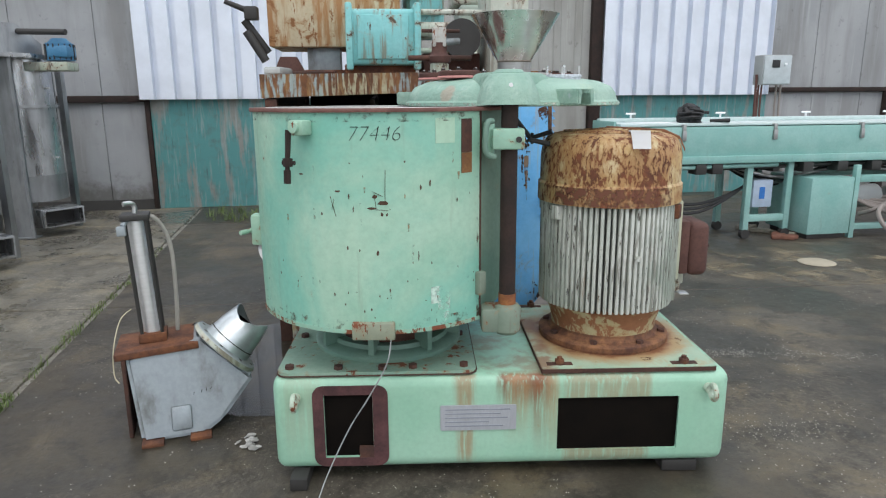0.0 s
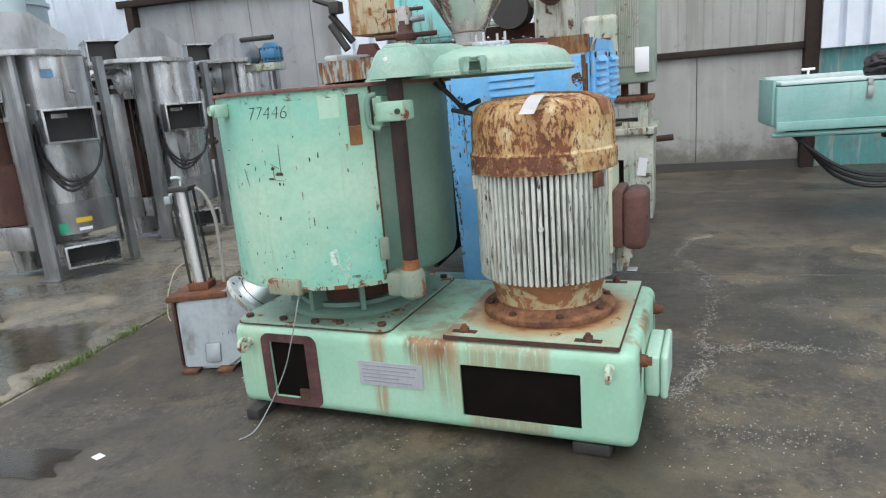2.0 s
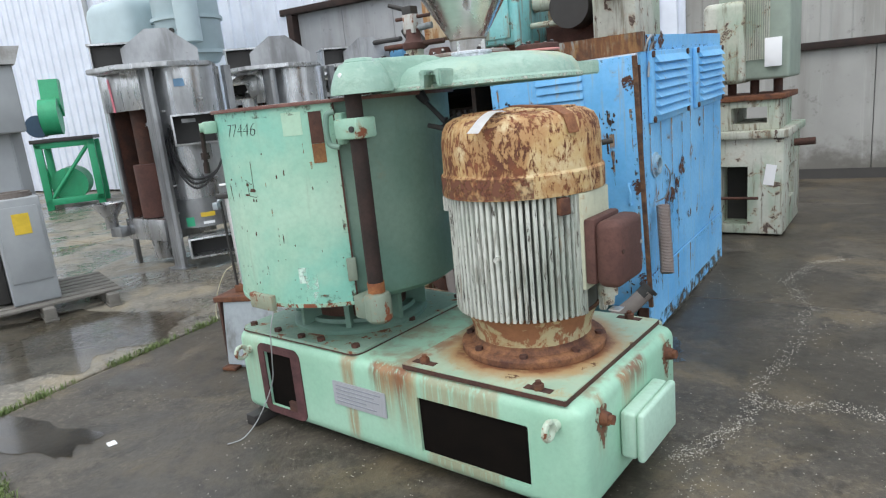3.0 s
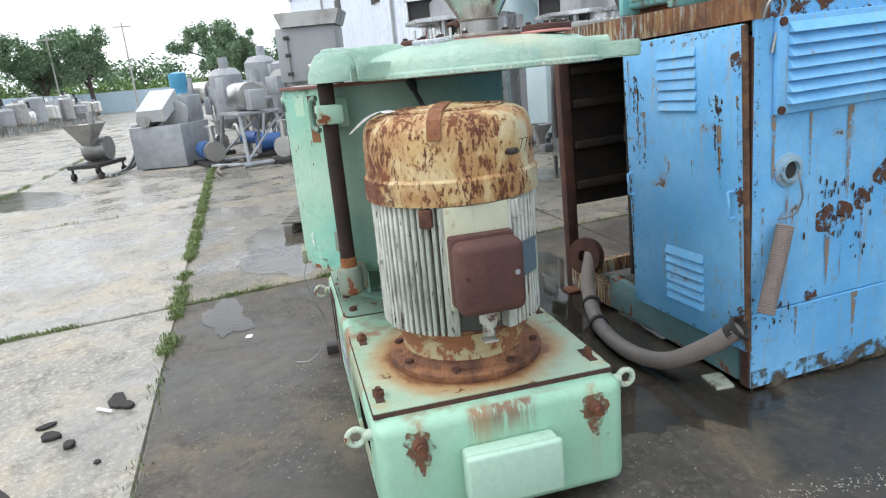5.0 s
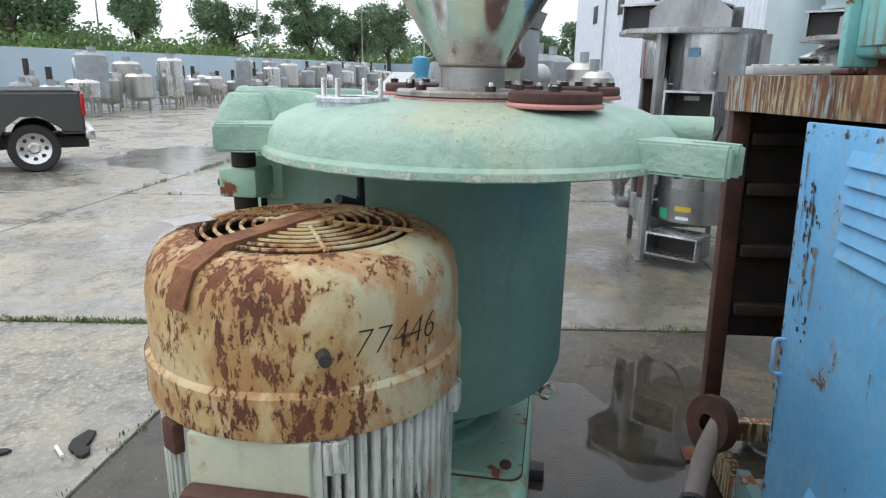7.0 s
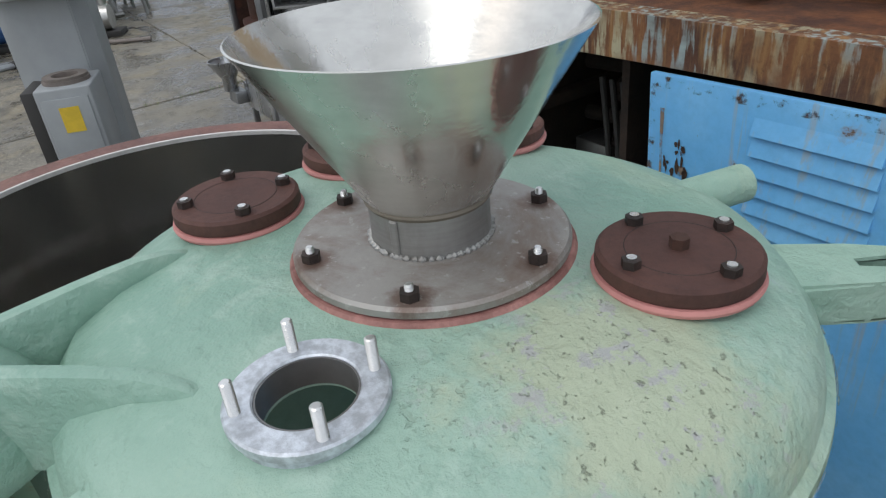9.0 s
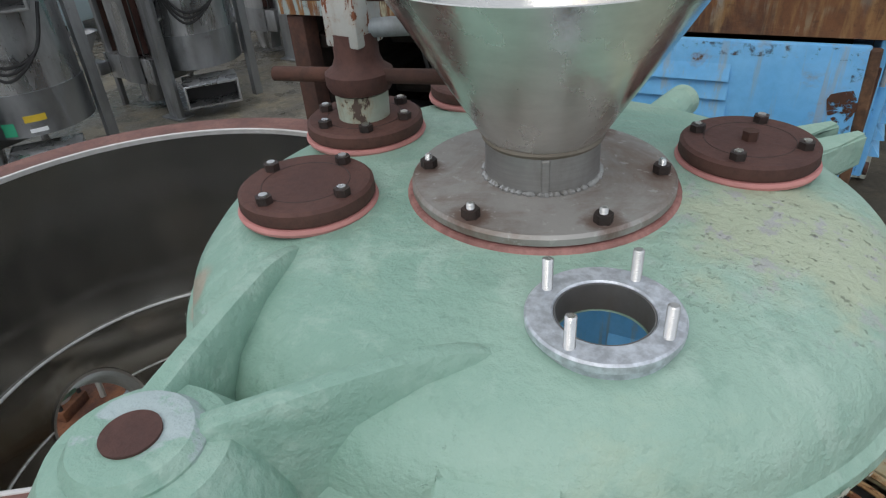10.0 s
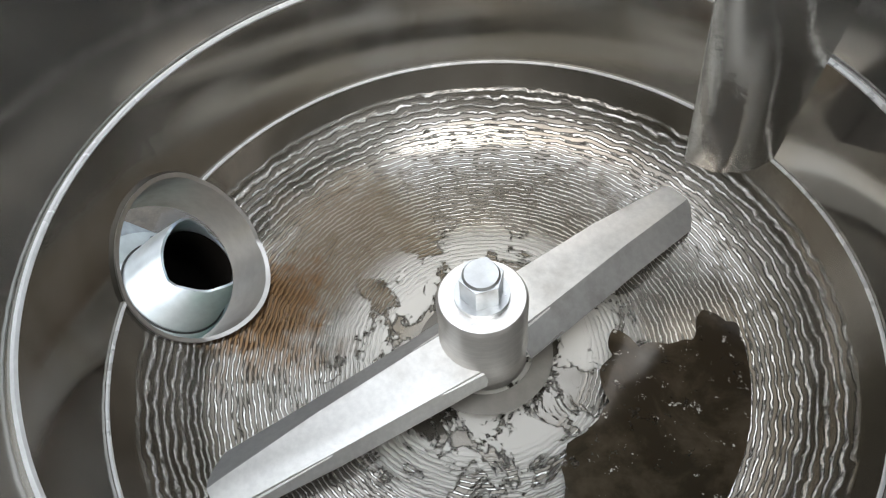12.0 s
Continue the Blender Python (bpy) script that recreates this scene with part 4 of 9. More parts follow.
def liner_mat(name="bowl_liner_steel", a=(0.26, 0.243, 0.21), b=(0.40, 0.39, 0.37), smooth_=0.08, dent=0.0018):
    """Dark polished steel, cloudy from old product, soft reflections painted in as paler blotches."""
    g = Graph(name)
    cloud = g.noise(2.6, 6, 0.6, g.scaled(1, 1, 0.7), 0.6)
    col = g.mix(g.step(cloud, 0.35, 0.65), a, b)
    col = g.mix(g.step(g.noise(6, 6, 0.6, g.scaled(3, 3, 0.4)), 0.56, 0.75, 0, 0.35), col, (0.16, 0.125, 0.07))
    glare = g.noise(2.3, 4, 0.5, g.scaled(1.3, 1.3, 0.8), 0.5)
    col = g.mix(g.step(glare, 0.46, 0.66, 0.0, 0.5), col, (0.40, 0.365, 0.30))
    r = g.mix(g.step(cloud, 0.3, 0.7), (smooth_,) * 3, (smooth_ + 0.10,) * 3)
    r = g.mix(g.step(glare, 0.44, 0.66, 0.0, 0.5), r, (0.26,) * 3)
    h = g.sum("ADD", g.noise(3.2, 2, 0.4), g.sum("MULTIPLY", g.noise(9, 2, 0.4), 0.10))
    return g.done(col, r, 0.9, h, dent, 0.5)


def floor_mat():
    """Steel bowl floor with a skin of product in close uneven rings."""
    g = Graph("bowl_floor_steel")
    mp = g.nt.nodes.new("ShaderNodeVectorMath")
    mp.operation = "SUBTRACT"
    g.put(mp.inputs[0], g.pos)
    mp.inputs[1].default_value = (AX, AY, 0.83)
    flat = g.nt.nodes.new("ShaderNodeVectorMath")
    flat.operation = "MULTIPLY"
    g.put(flat.inputs[0], mp.outputs[0])
    flat.inputs[1].default_value = (1, 1, 0)
    ln = g.nt.nodes.new("ShaderNodeVectorMath")
    ln.operation = "LENGTH"
    g.put(ln.inputs[0], flat.outputs[0])
    rad = ln.outputs["Value"]
    wob = g.sum("MULTIPLY", g.sum("SUBTRACT", g.noise(34, 5, 0.6), 0.5), 0.013)
    wave = g.sum("SINE", g.sum("MULTIPLY", g.sum("ADD", rad, wob), 900.0), 0.0)
    broken = g.step(g.noise(46, 5, 0.65), 0.30, 0.50)
    ridge = g.sum("MULTIPLY", g.step(wave, -0.2, 0.9), broken)
    where = g.sum("MULTIPLY", g.step(rad, 0.14, 0.19), g.step(rad, 0.44, 0.452, 1.0, 0.0))
    cake = g.noise(13, 8, 0.68, warp=0.5)
    base_c = g.mix(g.step(g.noise(4, 6, 0.6), 0.35, 0.68), (0.30, 0.28, 0.25), (0.13, 0.115, 0.09))
    col = g.mix(g.sum("MULTIPLY", ridge, where), base_c, (0.86, 0.84, 0.80))
    br = g.nt.nodes.new("ShaderNodeVectorMath")
    br.operation = "DISTANCE"
    g.put(br.inputs[0], g.pos)
    br.inputs[1].default_value = (0.24, 0.58, 0.88)
    tan = g.sum("ADD", br.outputs["Value"], g.sum("MULTIPLY", g.sum("SUBTRACT", g.noise(11, 8, 0.7), 0.5), 0.22))
    brown = g.step(tan, 0.08, 0.19, 0.62, 0.0)
    col = g.mix(brown, col, (0.17, 0.115, 0.05))
    crust = g.sum("MULTIPLY", g.step(cake, 0.45, 0.49), g.step(rad, 0.19, 0.25, 1.0, 0.0))
    col = g.mix(crust, col, (0.66, 0.64, 0.59))
    near = g.nt.nodes.new("ShaderNodeVectorMath")
    near.operation = "DISTANCE"
    g.put(near.inputs[0], g.pos)
    near.inputs[1].default_value = (0.155, 0.43, 0.89)
    seep = g.sum("ADD", near.outputs["Value"], g.sum("MULTIPLY", g.sum("SUBTRACT", g.noise(18, 8, 0.72), 0.5), 0.26))
    col = g.mix(g.step(seep, 0.05, 0.13, 0.9, 0.0), col, (0.17, 0.085, 0.025))
    rough = g.mix(g.sum("MAXIMUM", crust, brown), (0.20,) * 3, (0.58,) * 3)
    metal = g.mix(g.sum("MAXIMUM", crust, g.sum("MULTIPLY", brown, 0.8)), (0.85,) * 3, (0.0,) * 3)
    h = g.sum("ADD", g.sum("MULTIPLY", ridge, where), g.sum("MULTIPLY", crust, 1.2))
    return g.done(col, rough, metal, h, 0.0042, 1.0)


LINER = liner_mat()
bm = lathe(B(), [(0.5095, 1.592), (0.5085, 1.5), (0.498, 1.35), (0.480, 1.22), (0.4735, 1.172)], 96, at=(AX, AY, 0))
part("liner_wall", bm, liner_mat("upper_liner_steel", (0.32, 0.315, 0.30), (0.43, 0.425, 0.40), 0.075, 0.0026), bowl, "dark polished steel liner")
bm = lathe(B(), [(0.4865, 1.176), (0.470, 1.176), (0.4685, 1.168), (0.4665, 1.05), (0.4655, 1.003), (0.474, 1.003), (0.4865, 1.168), (0.4865, 1.176)], 96, at=(AX, AY, 0))
lower = part("lower_liner", bm, LINER, bowl)
bm = ringed(B(), (AX, AY, 1.1735), 0.4690, 0.0038, 128, 6)
BRIGHT_WELD = steel("bright_weld", (0.85, 0.85, 0.84), 0.25, 0.05, (3, 3, 3), metal=0.35)
part("weld_ring", bm, BRIGHT_WELD, bowl, "bright polished weld ring")
low_ring = part("weld_ring", ringed(B(), (AX, AY, 1.0), 0.4635, 0.0026, 128, 6), BRIGHT_WELD, bowl)
bm = lathe(B(), [(0.4655, 1.003), (0.452, 0.962), (0.438, 0.935), (0.40, 0.886), (0.36, 0.868), (0.30, 0.855), (0.20, 0.843), (0.10, 0.835), (0.0, 0.833), (0.0, 0.822), (0.10, 0.824), (0.20, 0.832), (0.30, 0.844), (0.365, 0.857), (0.41, 0.876), (0.447, 0.926), (0.461, 0.957), (0.473, 1.003), (0.4655, 1.003)], 128, at=(AX, AY, 0))
floor_ = part("bowl_floor", bm, floor_mat(), bowl, "steel bowl floor caked with rings of old product")
outline = [(0.654, 0.522), (0.693, 0.502), (0.762, 0.532), (0.772, 0.578), (0.814, 0.575), (0.843, 0.534), (0.851, 0.472), (0.855, 0.413), (0.842, 0.364), (0.805, 0.311), (0.745, 0.256), (0.66, 0.232), (0.62, 0.274), (0.615, 0.34), (0.656, 0.405), (0.643, 0.462)]
bm = B()
pts = []
for k, (x, y) in enumerate(outline):
    x2, y2 = outline[(k + 1) % len(outline)]
    for i in range(8):
        t = i / 8
        q = Vector((x + (x2 - x) * t, y + (y2 - y) * t, 0))
        pts.append((q.x + 0.014 * noise.noise(q * 32), q.y + 0.014 * noise.noise(q * 32 + Vector((9, 3, 1)))))
bm.faces.new([bm.verts.new((x, y, 0.8675)) for x, y in pts])


def pool_mat():
    """Oily water: dark brown, scummy towards its ragged edge."""
    g = Graph("dark_oily_water")
    col = g.mix(g.step(g.noise(9, 7, 0.65, warp=0.4), 0.42, 0.66), (0.030, 0.022, 0.014), (0.075, 0.058, 0.038))
    scum = g.step(g.noise(55, 7, 0.74), 0.625, 0.65)
    col = g.mix(scum, col, (0.55, 0.52, 0.46))
    g.put(g.bsdf.inputs["Alpha"], g.step(g.noise(26, 8, 0.72), 0.30, 0.40, 0.35, 1.0))
    return g.done(col, g.mix(scum, (0.10,) * 3, (0.7,) * 3), 0.0, g.noise(16, 4), 0.001, 0.4)


LIQ = pool_mat()
part("oily_water", bm, LIQ, bowl, "dark oily water lying on the bowl floor")
bm = lathe(B(), [(0.07, 0.836), (0.096, 0.840), (0.099, 0.846), (0.086, 0.849), (0.07, 0.849)], 48, at=(AX, AY, 0))
part("floor_ring", bm, steel("caked_ring_steel", (0.22, 0.205, 0.18), 0.5, 0.7, (4, 4, 4), (0.45, 0.43, 0.38), 0.4), bowl, "caked steel ring under the hub")

# mixing tool
bm = lathe(B(), [(0.0, 0.845), (0.062, 0.845), (0.062, 0.905), (0.060, 0.908), (0.060, 0.985), (0.056, 0.991), (0.0, 0.991)], 48, at=(AX, AY, 0))
tool = part("mixing_tool", bm, steel("hub_steel", (0.86, 0.84, 0.81), 0.26, 0.4, (2, 2, 12), (0.3, 0.27, 0.22), 0.85), mixer, "two bladed bright steel mixing tool")
bm = B()
rod(bm, (AX, AY, 0.990), (AX, AY, 0.9985), 0.036, seg=32)
rod(bm, (AX, AY, 0.998), (AX, AY, 1.036), 0.0285, seg=6)
rod(bm, (AX, AY, 1.0355), (AX, AY, 1.0395), 0.0245, 0.0215, 28)
part("hub_bolt", bm, steel("zinc_bolt", (0.60, 0.62, 0.63), 0.22, 0.35, (6, 6, 6), metal=0.95), tool, "bright hexagon bolt", 12)


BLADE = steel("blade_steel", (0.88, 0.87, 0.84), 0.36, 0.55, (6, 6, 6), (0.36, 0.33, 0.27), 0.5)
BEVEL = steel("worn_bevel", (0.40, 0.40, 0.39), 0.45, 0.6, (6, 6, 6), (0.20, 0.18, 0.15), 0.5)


def blade(turn, label):
    out = [(0.03, -0.066), (0.10, -0.060), (0.25, -0.052), (0.39, -0.048), (0.432, -0.040), (0.446, -0.012), (0.436, 0.022), (0.40, 0.042), (0.25, 0.050), (0.10, 0.056), (0.03, 0.062)]
    b = B()
    low = [b.verts.new((x, y, 0.870 + 0.012 * x)) for x, y in out]
    hi = [b.verts.new((min(x, 0.425), y + (0.006 if y > -0.02 else 0.034) - (0.014 if y > 0 else 0), 0.902 - 0.012 * (x > 0.35))) for x, y in out]
    b.faces.new(low[::-1]), b.faces.new(hi)
    for k in range(len(out)):
        n = (k + 1) % len(out)
        b.faces.new((low[k], low[n], hi[n], hi[k]))
    bmesh.ops.bevel(b, geom=b.edges[:], offset=0.004, segments=2, affect="EDGES")
    b.transform(pose(AX, AY, 0, 0, 0, turn))
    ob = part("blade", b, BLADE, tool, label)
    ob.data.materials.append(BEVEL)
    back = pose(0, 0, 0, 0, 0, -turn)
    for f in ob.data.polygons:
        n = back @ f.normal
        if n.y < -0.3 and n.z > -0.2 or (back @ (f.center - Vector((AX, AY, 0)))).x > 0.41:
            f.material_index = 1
    return ob


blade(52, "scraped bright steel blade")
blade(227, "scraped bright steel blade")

# discharge port: a round mouth in the corner of wall and floor, a smaller pipe inside
PC = Vector((0.024, 0.449, 0.932))
port_m = Matrix.Translation(PC) @ Vector((0.75, -0.05, 0.66)).to_track_quat("Z", "Y").to_matrix().to_4x4()
bore = [(0.0, -0.40), (0.21, -0.40), (0.20, -0.16), (0.123, -0.07), (0.1205, -0.06), (0.1205, 0.15), (0.0, 0.15)]
for ob in (bowl, jacket, hem, low_edge, lower, floor_, low_ring):
    cut(ob, lathe(B(), bore, 48, m=port_m))
hollow = [(0.0, 0.842), (0.10, 0.844), (0.20, 0.852), (0.30, 0.864), (0.36, 0.877), (0.397, 0.892), (0.434, 0.938), (0.448, 0.965), (0.461, 1.004), (0.462, 1.05), (0.464, 1.168), (0.464, 1.5), (0.0, 1.5)]
bm = lathe(B(), [(0.1145, -0.085), (0.1205, -0.085), (0.1205, 0.12), (0.1145, 0.12), (0.1145, -0.085)], 56, m=port_m)
port = part("discharge_port", bm, steel("port_mouth_steel", (0.58, 0.56, 0.53), 0.30, 0.45, (3, 3, 3), (0.25, 0.19, 0.14), 0.8), bowl, "open round steel discharge port")
cut(port, lathe(B(), hollow, 64, at=(AX, AY, 0)))

# deflector hanging from the lid
bm = B()
m = pose(0.735, 0.70, 0, 0, 0, 8)
out = [(-0.062, -0.012), (-0.02, -0.030), (0.03, -0.026), (0.068, 0.0), (0.03, 0.024), (-0.02, 0.03)]
lo = [bm.verts.new(m @ Vector((x * 0.9 + 0.015, y, 1.05))) for x, y in out]
hi = [bm.verts.new(m @ Vector((x * 1.22 - 0.008, y * 1.35 - 0.05, 1.425))) for x, y in out]
tip = [bm.verts.new(m @ Vector((0.02 + x * 0.2, y * 0.45 - 0.05, 1.50))) for x, y in out]
bm.faces.new(lo[::-1]), bm.faces.new(tip)
for k in range(6):
    n = (k + 1) % 6
    bm.faces.new((lo[k], lo[n], hi[n], hi[k]))
    bm.faces.new((hi[k], hi[n], tip[n], tip[k]))
bmesh.ops.bevel(bm, geom=bm.edges[:], offset=0.004, segments=2, affect="EDGES")
rod(bm, m @ Vector((0.02, -0.05, 1.49)), m @ Vector((0.02, -0.05, 1.70)), 0.018, seg=16)
deflector = part("deflector", bm, POLISHED, mixer, "polished steel deflector blade on a rod")

# bowl underside: pedestal ring, ribs
bm = lathe(B(), [(0.20, 0.502), (0.345, 0.502), (0.348, 0.522), (0.33, 0.535), (0.29, 0.54), (0.285, 0.56), (0.2, 0.56)], 64, at=(AX, AY, 0))
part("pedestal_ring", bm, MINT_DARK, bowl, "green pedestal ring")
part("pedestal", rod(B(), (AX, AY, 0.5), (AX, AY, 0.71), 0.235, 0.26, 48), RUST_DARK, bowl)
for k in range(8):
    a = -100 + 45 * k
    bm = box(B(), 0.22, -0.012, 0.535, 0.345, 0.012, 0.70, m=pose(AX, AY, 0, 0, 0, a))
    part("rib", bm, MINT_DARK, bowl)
# chipped pocket on the jacket's lower edge
bm = box(B(), -0.085, -0.018, -0.036, 0.085, 0.012, 0.036, 0.006, m=pose(*polar(0.572, -92.5), 0.735, 0, 0, -2.5))
part("pocket", bm, paint("pocket_paint", (0.27, 0.30, 0.22), (0.34, 0.35, 0.24), chip=0.54, chip_scale=9), bowl, "chipped cream pocket with rusty rim")
# the rust window and paint patches on the jacket
def arc_patch(name, r, d0, d1, z0, z1, mat, label=""):
    bm = lathe(B(), [(r - 0.004, z0), (r, z0), (r, z1), (r - 0.004, z1)], 10, d0, d1, at=(AX, AY, 0))
    bmesh.ops.holes_fill(bm, edges=[e for e in bm.edges if e.is_boundary])
    return part(name, bm, mat, bowl, label)


arc_patch("rust_patch", 0.5725, -54.8, -49.4, 1.425, 1.555, RUST_DARK, "dark brown rectangle where a plate was")
arc_patch("rust_patch", 0.5725, -54.8, -49.4, 1.345, 1.424, rusty("orange_rust", (0.16, 0.07, 0.03), (0.28, 0.14, 0.05), 12))
arc_patch("paint_patch", 0.5712, -66.5, -58, 1.465, 1.56, paint("pale_mint", (0.40, 0.60, 0.45), (0.42, 0.62, 0.47), chip=0.8))
WHITE_RUB = run_mat("rubbed_white_paint", (0.50, 0.62, 0.55), 0.44)
for d0, d1, z0, z1 in ((-66, -60.5, 0.80, 0.87), (-69, -64, 0.83, 0.9), (-65, -61, 0.73, 0.79)):
    arc_patch("rubbed_paint", 0.5716, d0, d1, z0, z1, WHITE_RUB)
CHIPPED = plain("chip_brown", (0.085, 0.048, 0.03), 0.9)
HALO = run_mat("chip_halo", (0.27, 0.20, 0.11), 0.48, 34)
chips = ((-87, 1.27, 1.5, 0.010), (-84, 1.245, 2.6, 0.014), (-88, 1.225, 2.4, 0.006), (-84.4, 1.20, 0.7, 0.012), (-72.8, 1.30, 0.5, 0.016), (-69, 1.315, 0.5, 0.018), (-90, 1.05, 0.8, 0.014), (-101.8, 1.07, 0.6, 0.012),
         (-97, 1.06, 0.4, 0.01), (-74, 1.03, 0.35, 0.03), (-85.6, 0.90, 0.4, 0.01), (-108, 0.88, 0.5, 0.01), (-105, 1.29, 1.8, 0.006), (-82.5, 1.20, 0.6, 0.01), (-57, 1.24, 0.4, 0.014), (-79, 1.40, 0.5, 0.006), (-112, 1.2, 0.5, 0.01),
         (-121, 1.35, 1.6, 0.005), (-99, 1.22, 0.35, 0.02), (-100.6, 1.27, 0.4, 0.015))
chips = [(d - 3.6 if -89 < d < -82 and z > 1.19 else d, z, w * 0.75, h * 0.75) for d, z, w, h in chips] + [(random.uniform(-160, -48), random.uniform(0.76, 1.5) if random.random() < 0.4 else random.uniform(0.74, 0.95), random.uniform(0.1, 0.35), random.uniform(0.002, 0.008)) for _ in range(38)]
for d, z, w, h in chips:
    b = B()
    n = 9
    pts = [(w * (0.7 + 0.5 * random.random()) * math.cos(6.283 * k / n), h * (0.6 + 0.6 * random.random()) * math.sin(6.283 * k / n)) for k in range(n)]
    b.faces.new([b.verts.new((*polar(0.5716, d + p), z + q)) for p, q in pts])
    part("paint_chip", b, CHIPPED, bowl, smooth=0)
for k in range(16):
    d, z = random.uniform(-150, -50), random.uniform(0.78, 1.45)
    h = random.uniform(0.03, 0.10)
    bm = B()
    w = random.uniform(0.3, 0.7)
    rows = [[bm.verts.new((*polar(0.5712, d + s * w * (1 - 0.6 * i / 4)), z - h * i / 4)) for s in (-1, 1)] for i in range(5)]
    for p, q in zip(rows, rows[1:]):
        bm.faces.new((p[0], p[1], q[1], q[0]))
    part("rust_run", bm, HALO, bowl, smooth=0)
for d0, z0, d1, z1, w in ((-82.8, 1.37, -83.2, 1.24, 0.0022), (-87.2, 1.28, -86.6, 1.22, 0.002), (-86.6, 1.22, -82, 1.215, 0.002), (-88, 1.29, -84, 1.27, 0.002), (-104.6, 1.27, -102.4, 1.19, 0.0018), (-103, 1.26, -104, 1.22, 0.0016)):
    p = [polar(0.5718, d0 - 3.6 + (d1 - d0) * k / 4) + (z0 + (z1 - z0) * k / 4,) for k in range(5)]
    part("scratch", tube(B(), p, w * 0.5, 5, 2), CHIPPED, bowl)
round_writing("77446", 0.082, AX, AY, 0.5705, -90.6, 1.478, INK, bowl)

# latch, brackets and hinge post
CHIPMINT = paint("chipped_mint", (0.29, 0.51, 0.39), (0.38, 0.55, 0.42), chip=0.605, chip_scale=11, streak=0.5, rough=0.45, dirty=0.5)


def latch(deg, label):
    x, y = polar(0.60, deg)
    b = box(B(), -0.035, -0.03, 1.50, 0.035, 0.03, 1.555, 0.008, m=pose(x, y, 0, 0, 0, deg + 90))
    rod(b, (x, y, 1.53), polar(0.645, deg) + (1.53,), 0.021, seg=12)
    part("latch", b, CHIPMINT, bowl, label)
    x2, y2 = polar(0.635, deg - 2.5)
    b = rod(B(), (x2, y2, 1.52), (x2 - 0.012, y2, 1.36), 0.012, 0.009, 10)
    rod(b, (x2 - 0.03, y2, 1.40), (x2 + 0.02, y2, 1.397), 0.008, seg=8)
    rod(b, (x2 - 0.012, y2, 1.37), (x2 - 0.014, y2, 1.32), 0.014, seg=10)
    rod(b, (x2 - 0.008, y2, 1.415), (x2 - 0.009, y2, 1.385), 0.019, seg=6)
    part("latch_bolt", b, RAIL, bowl, "dark rusty swing bolt hanging down")


latch(-118, "green clamp lug on the bowl rim")
b = box(B(), -0.04, -0.03, 0.98, 0.04, 0.035, 1.12, 0.01, m=pose(*polar(0.585, -176), 0, 0, 0, -86))
rod(b, polar(0.6, -176) + (1.05,), polar(0.66, -170) + (1.045,), 0.011, seg=10)
part("side_bracket", b, CHIPMINT, bowl)
HX, HY = 1.003, 0.064
post = part("hinge_post", rod(B(), (HX, HY, 0.72), (HX, HY, 1.62), 0.034, seg=28), RAIL, mixer, "brown steel lid hinge post")
b = box(B(), HX - 0.075, HY - 0.055, 1.432, HX + 0.055, HY + 0.06, 1.515, 0.010)
box(b, HX - 0.105, HY - 0.02, 1.41, HX - 0.06, HY + 0.1, 1.54, 0.01)
part("upper_bracket", b, CHIPMINT, post, "green hinge bracket")
part("bolt", rod(B(), (HX + 0.03, HY - 0.064, 1.472), (HX + 0.03, HY - 0.054, 1.472), 0.012, seg=10), DARK, post)
b = lathe(B(), [(0.0, 0.655), (0.045, 0.655), (0.058, 0.67), (0.058, 0.765), (0.05, 0.78), (0.035, 0.785)], 32, at=(HX, HY, 0))
box(b, HX - 0.11, HY - 0.04, 0.665, HX, HY + 0.08, 0.77, 0.012)
RUSTMINT = paint("rusted_mint", (0.18, 0.235, 0.18), (0.28, 0.31, 0.24), chip=0.585, chip_scale=12, streak=0.6, rough=0.6, dirty=0.7)
part("lower_bracket", b, RUSTMINT, post, "dirty green lower hinge bearing")
part("collar", rod(B(), (HX, HY, 0.785), (HX, HY, 0.83), 0.037, seg=24), rusty("orange_rust_collar", (0.2, 0.07, 0.03), (0.36, 0.15, 0.05), 12), post)
b = box(B(), -0.014, -0.03, 0.83, 0.016, 0.012, 0.93, 0.006, m=pose(*polar(0.58, -44), 0, 0, 0, -44))
part("hinge_leaf", b, RUSTMINT, post)
b = tube(B(), [(0.93, 0.02, 1.545), (0.908, 0.0, 1.535), (0.90, -0.005, 1.48), (0.905, 0.0, 1.42), (0.94, 0.02, 1.405)], 0.012, 10)
part("hoop", b, MINT_DARK, post)
b = B()
rod(b, (1.045, 0.43, 1.585), (1.075, 0.435, 1.545), 0.024, 0.016, 12)
rod(b, (1.06, 0.43, 1.56), (1.152, 0.46, 1.452), 0.011, seg=10)
rod(b, (1.152, 0.46, 1.452), (1.245, 0.43, 1.482), 0.009, 0.012, 10)
for k in range(5):
    a = 2 * math.pi * k / 5
    rod(b, (1.152, 0.46, 1.45), (1.152 + 0.026 * math.cos(a), 0.455, 1.45 + 0.026 * math.sin(a)), 0.010, 0.007, seg=8)
part("star_handle", b, BLACK, post, "black star knob lever")

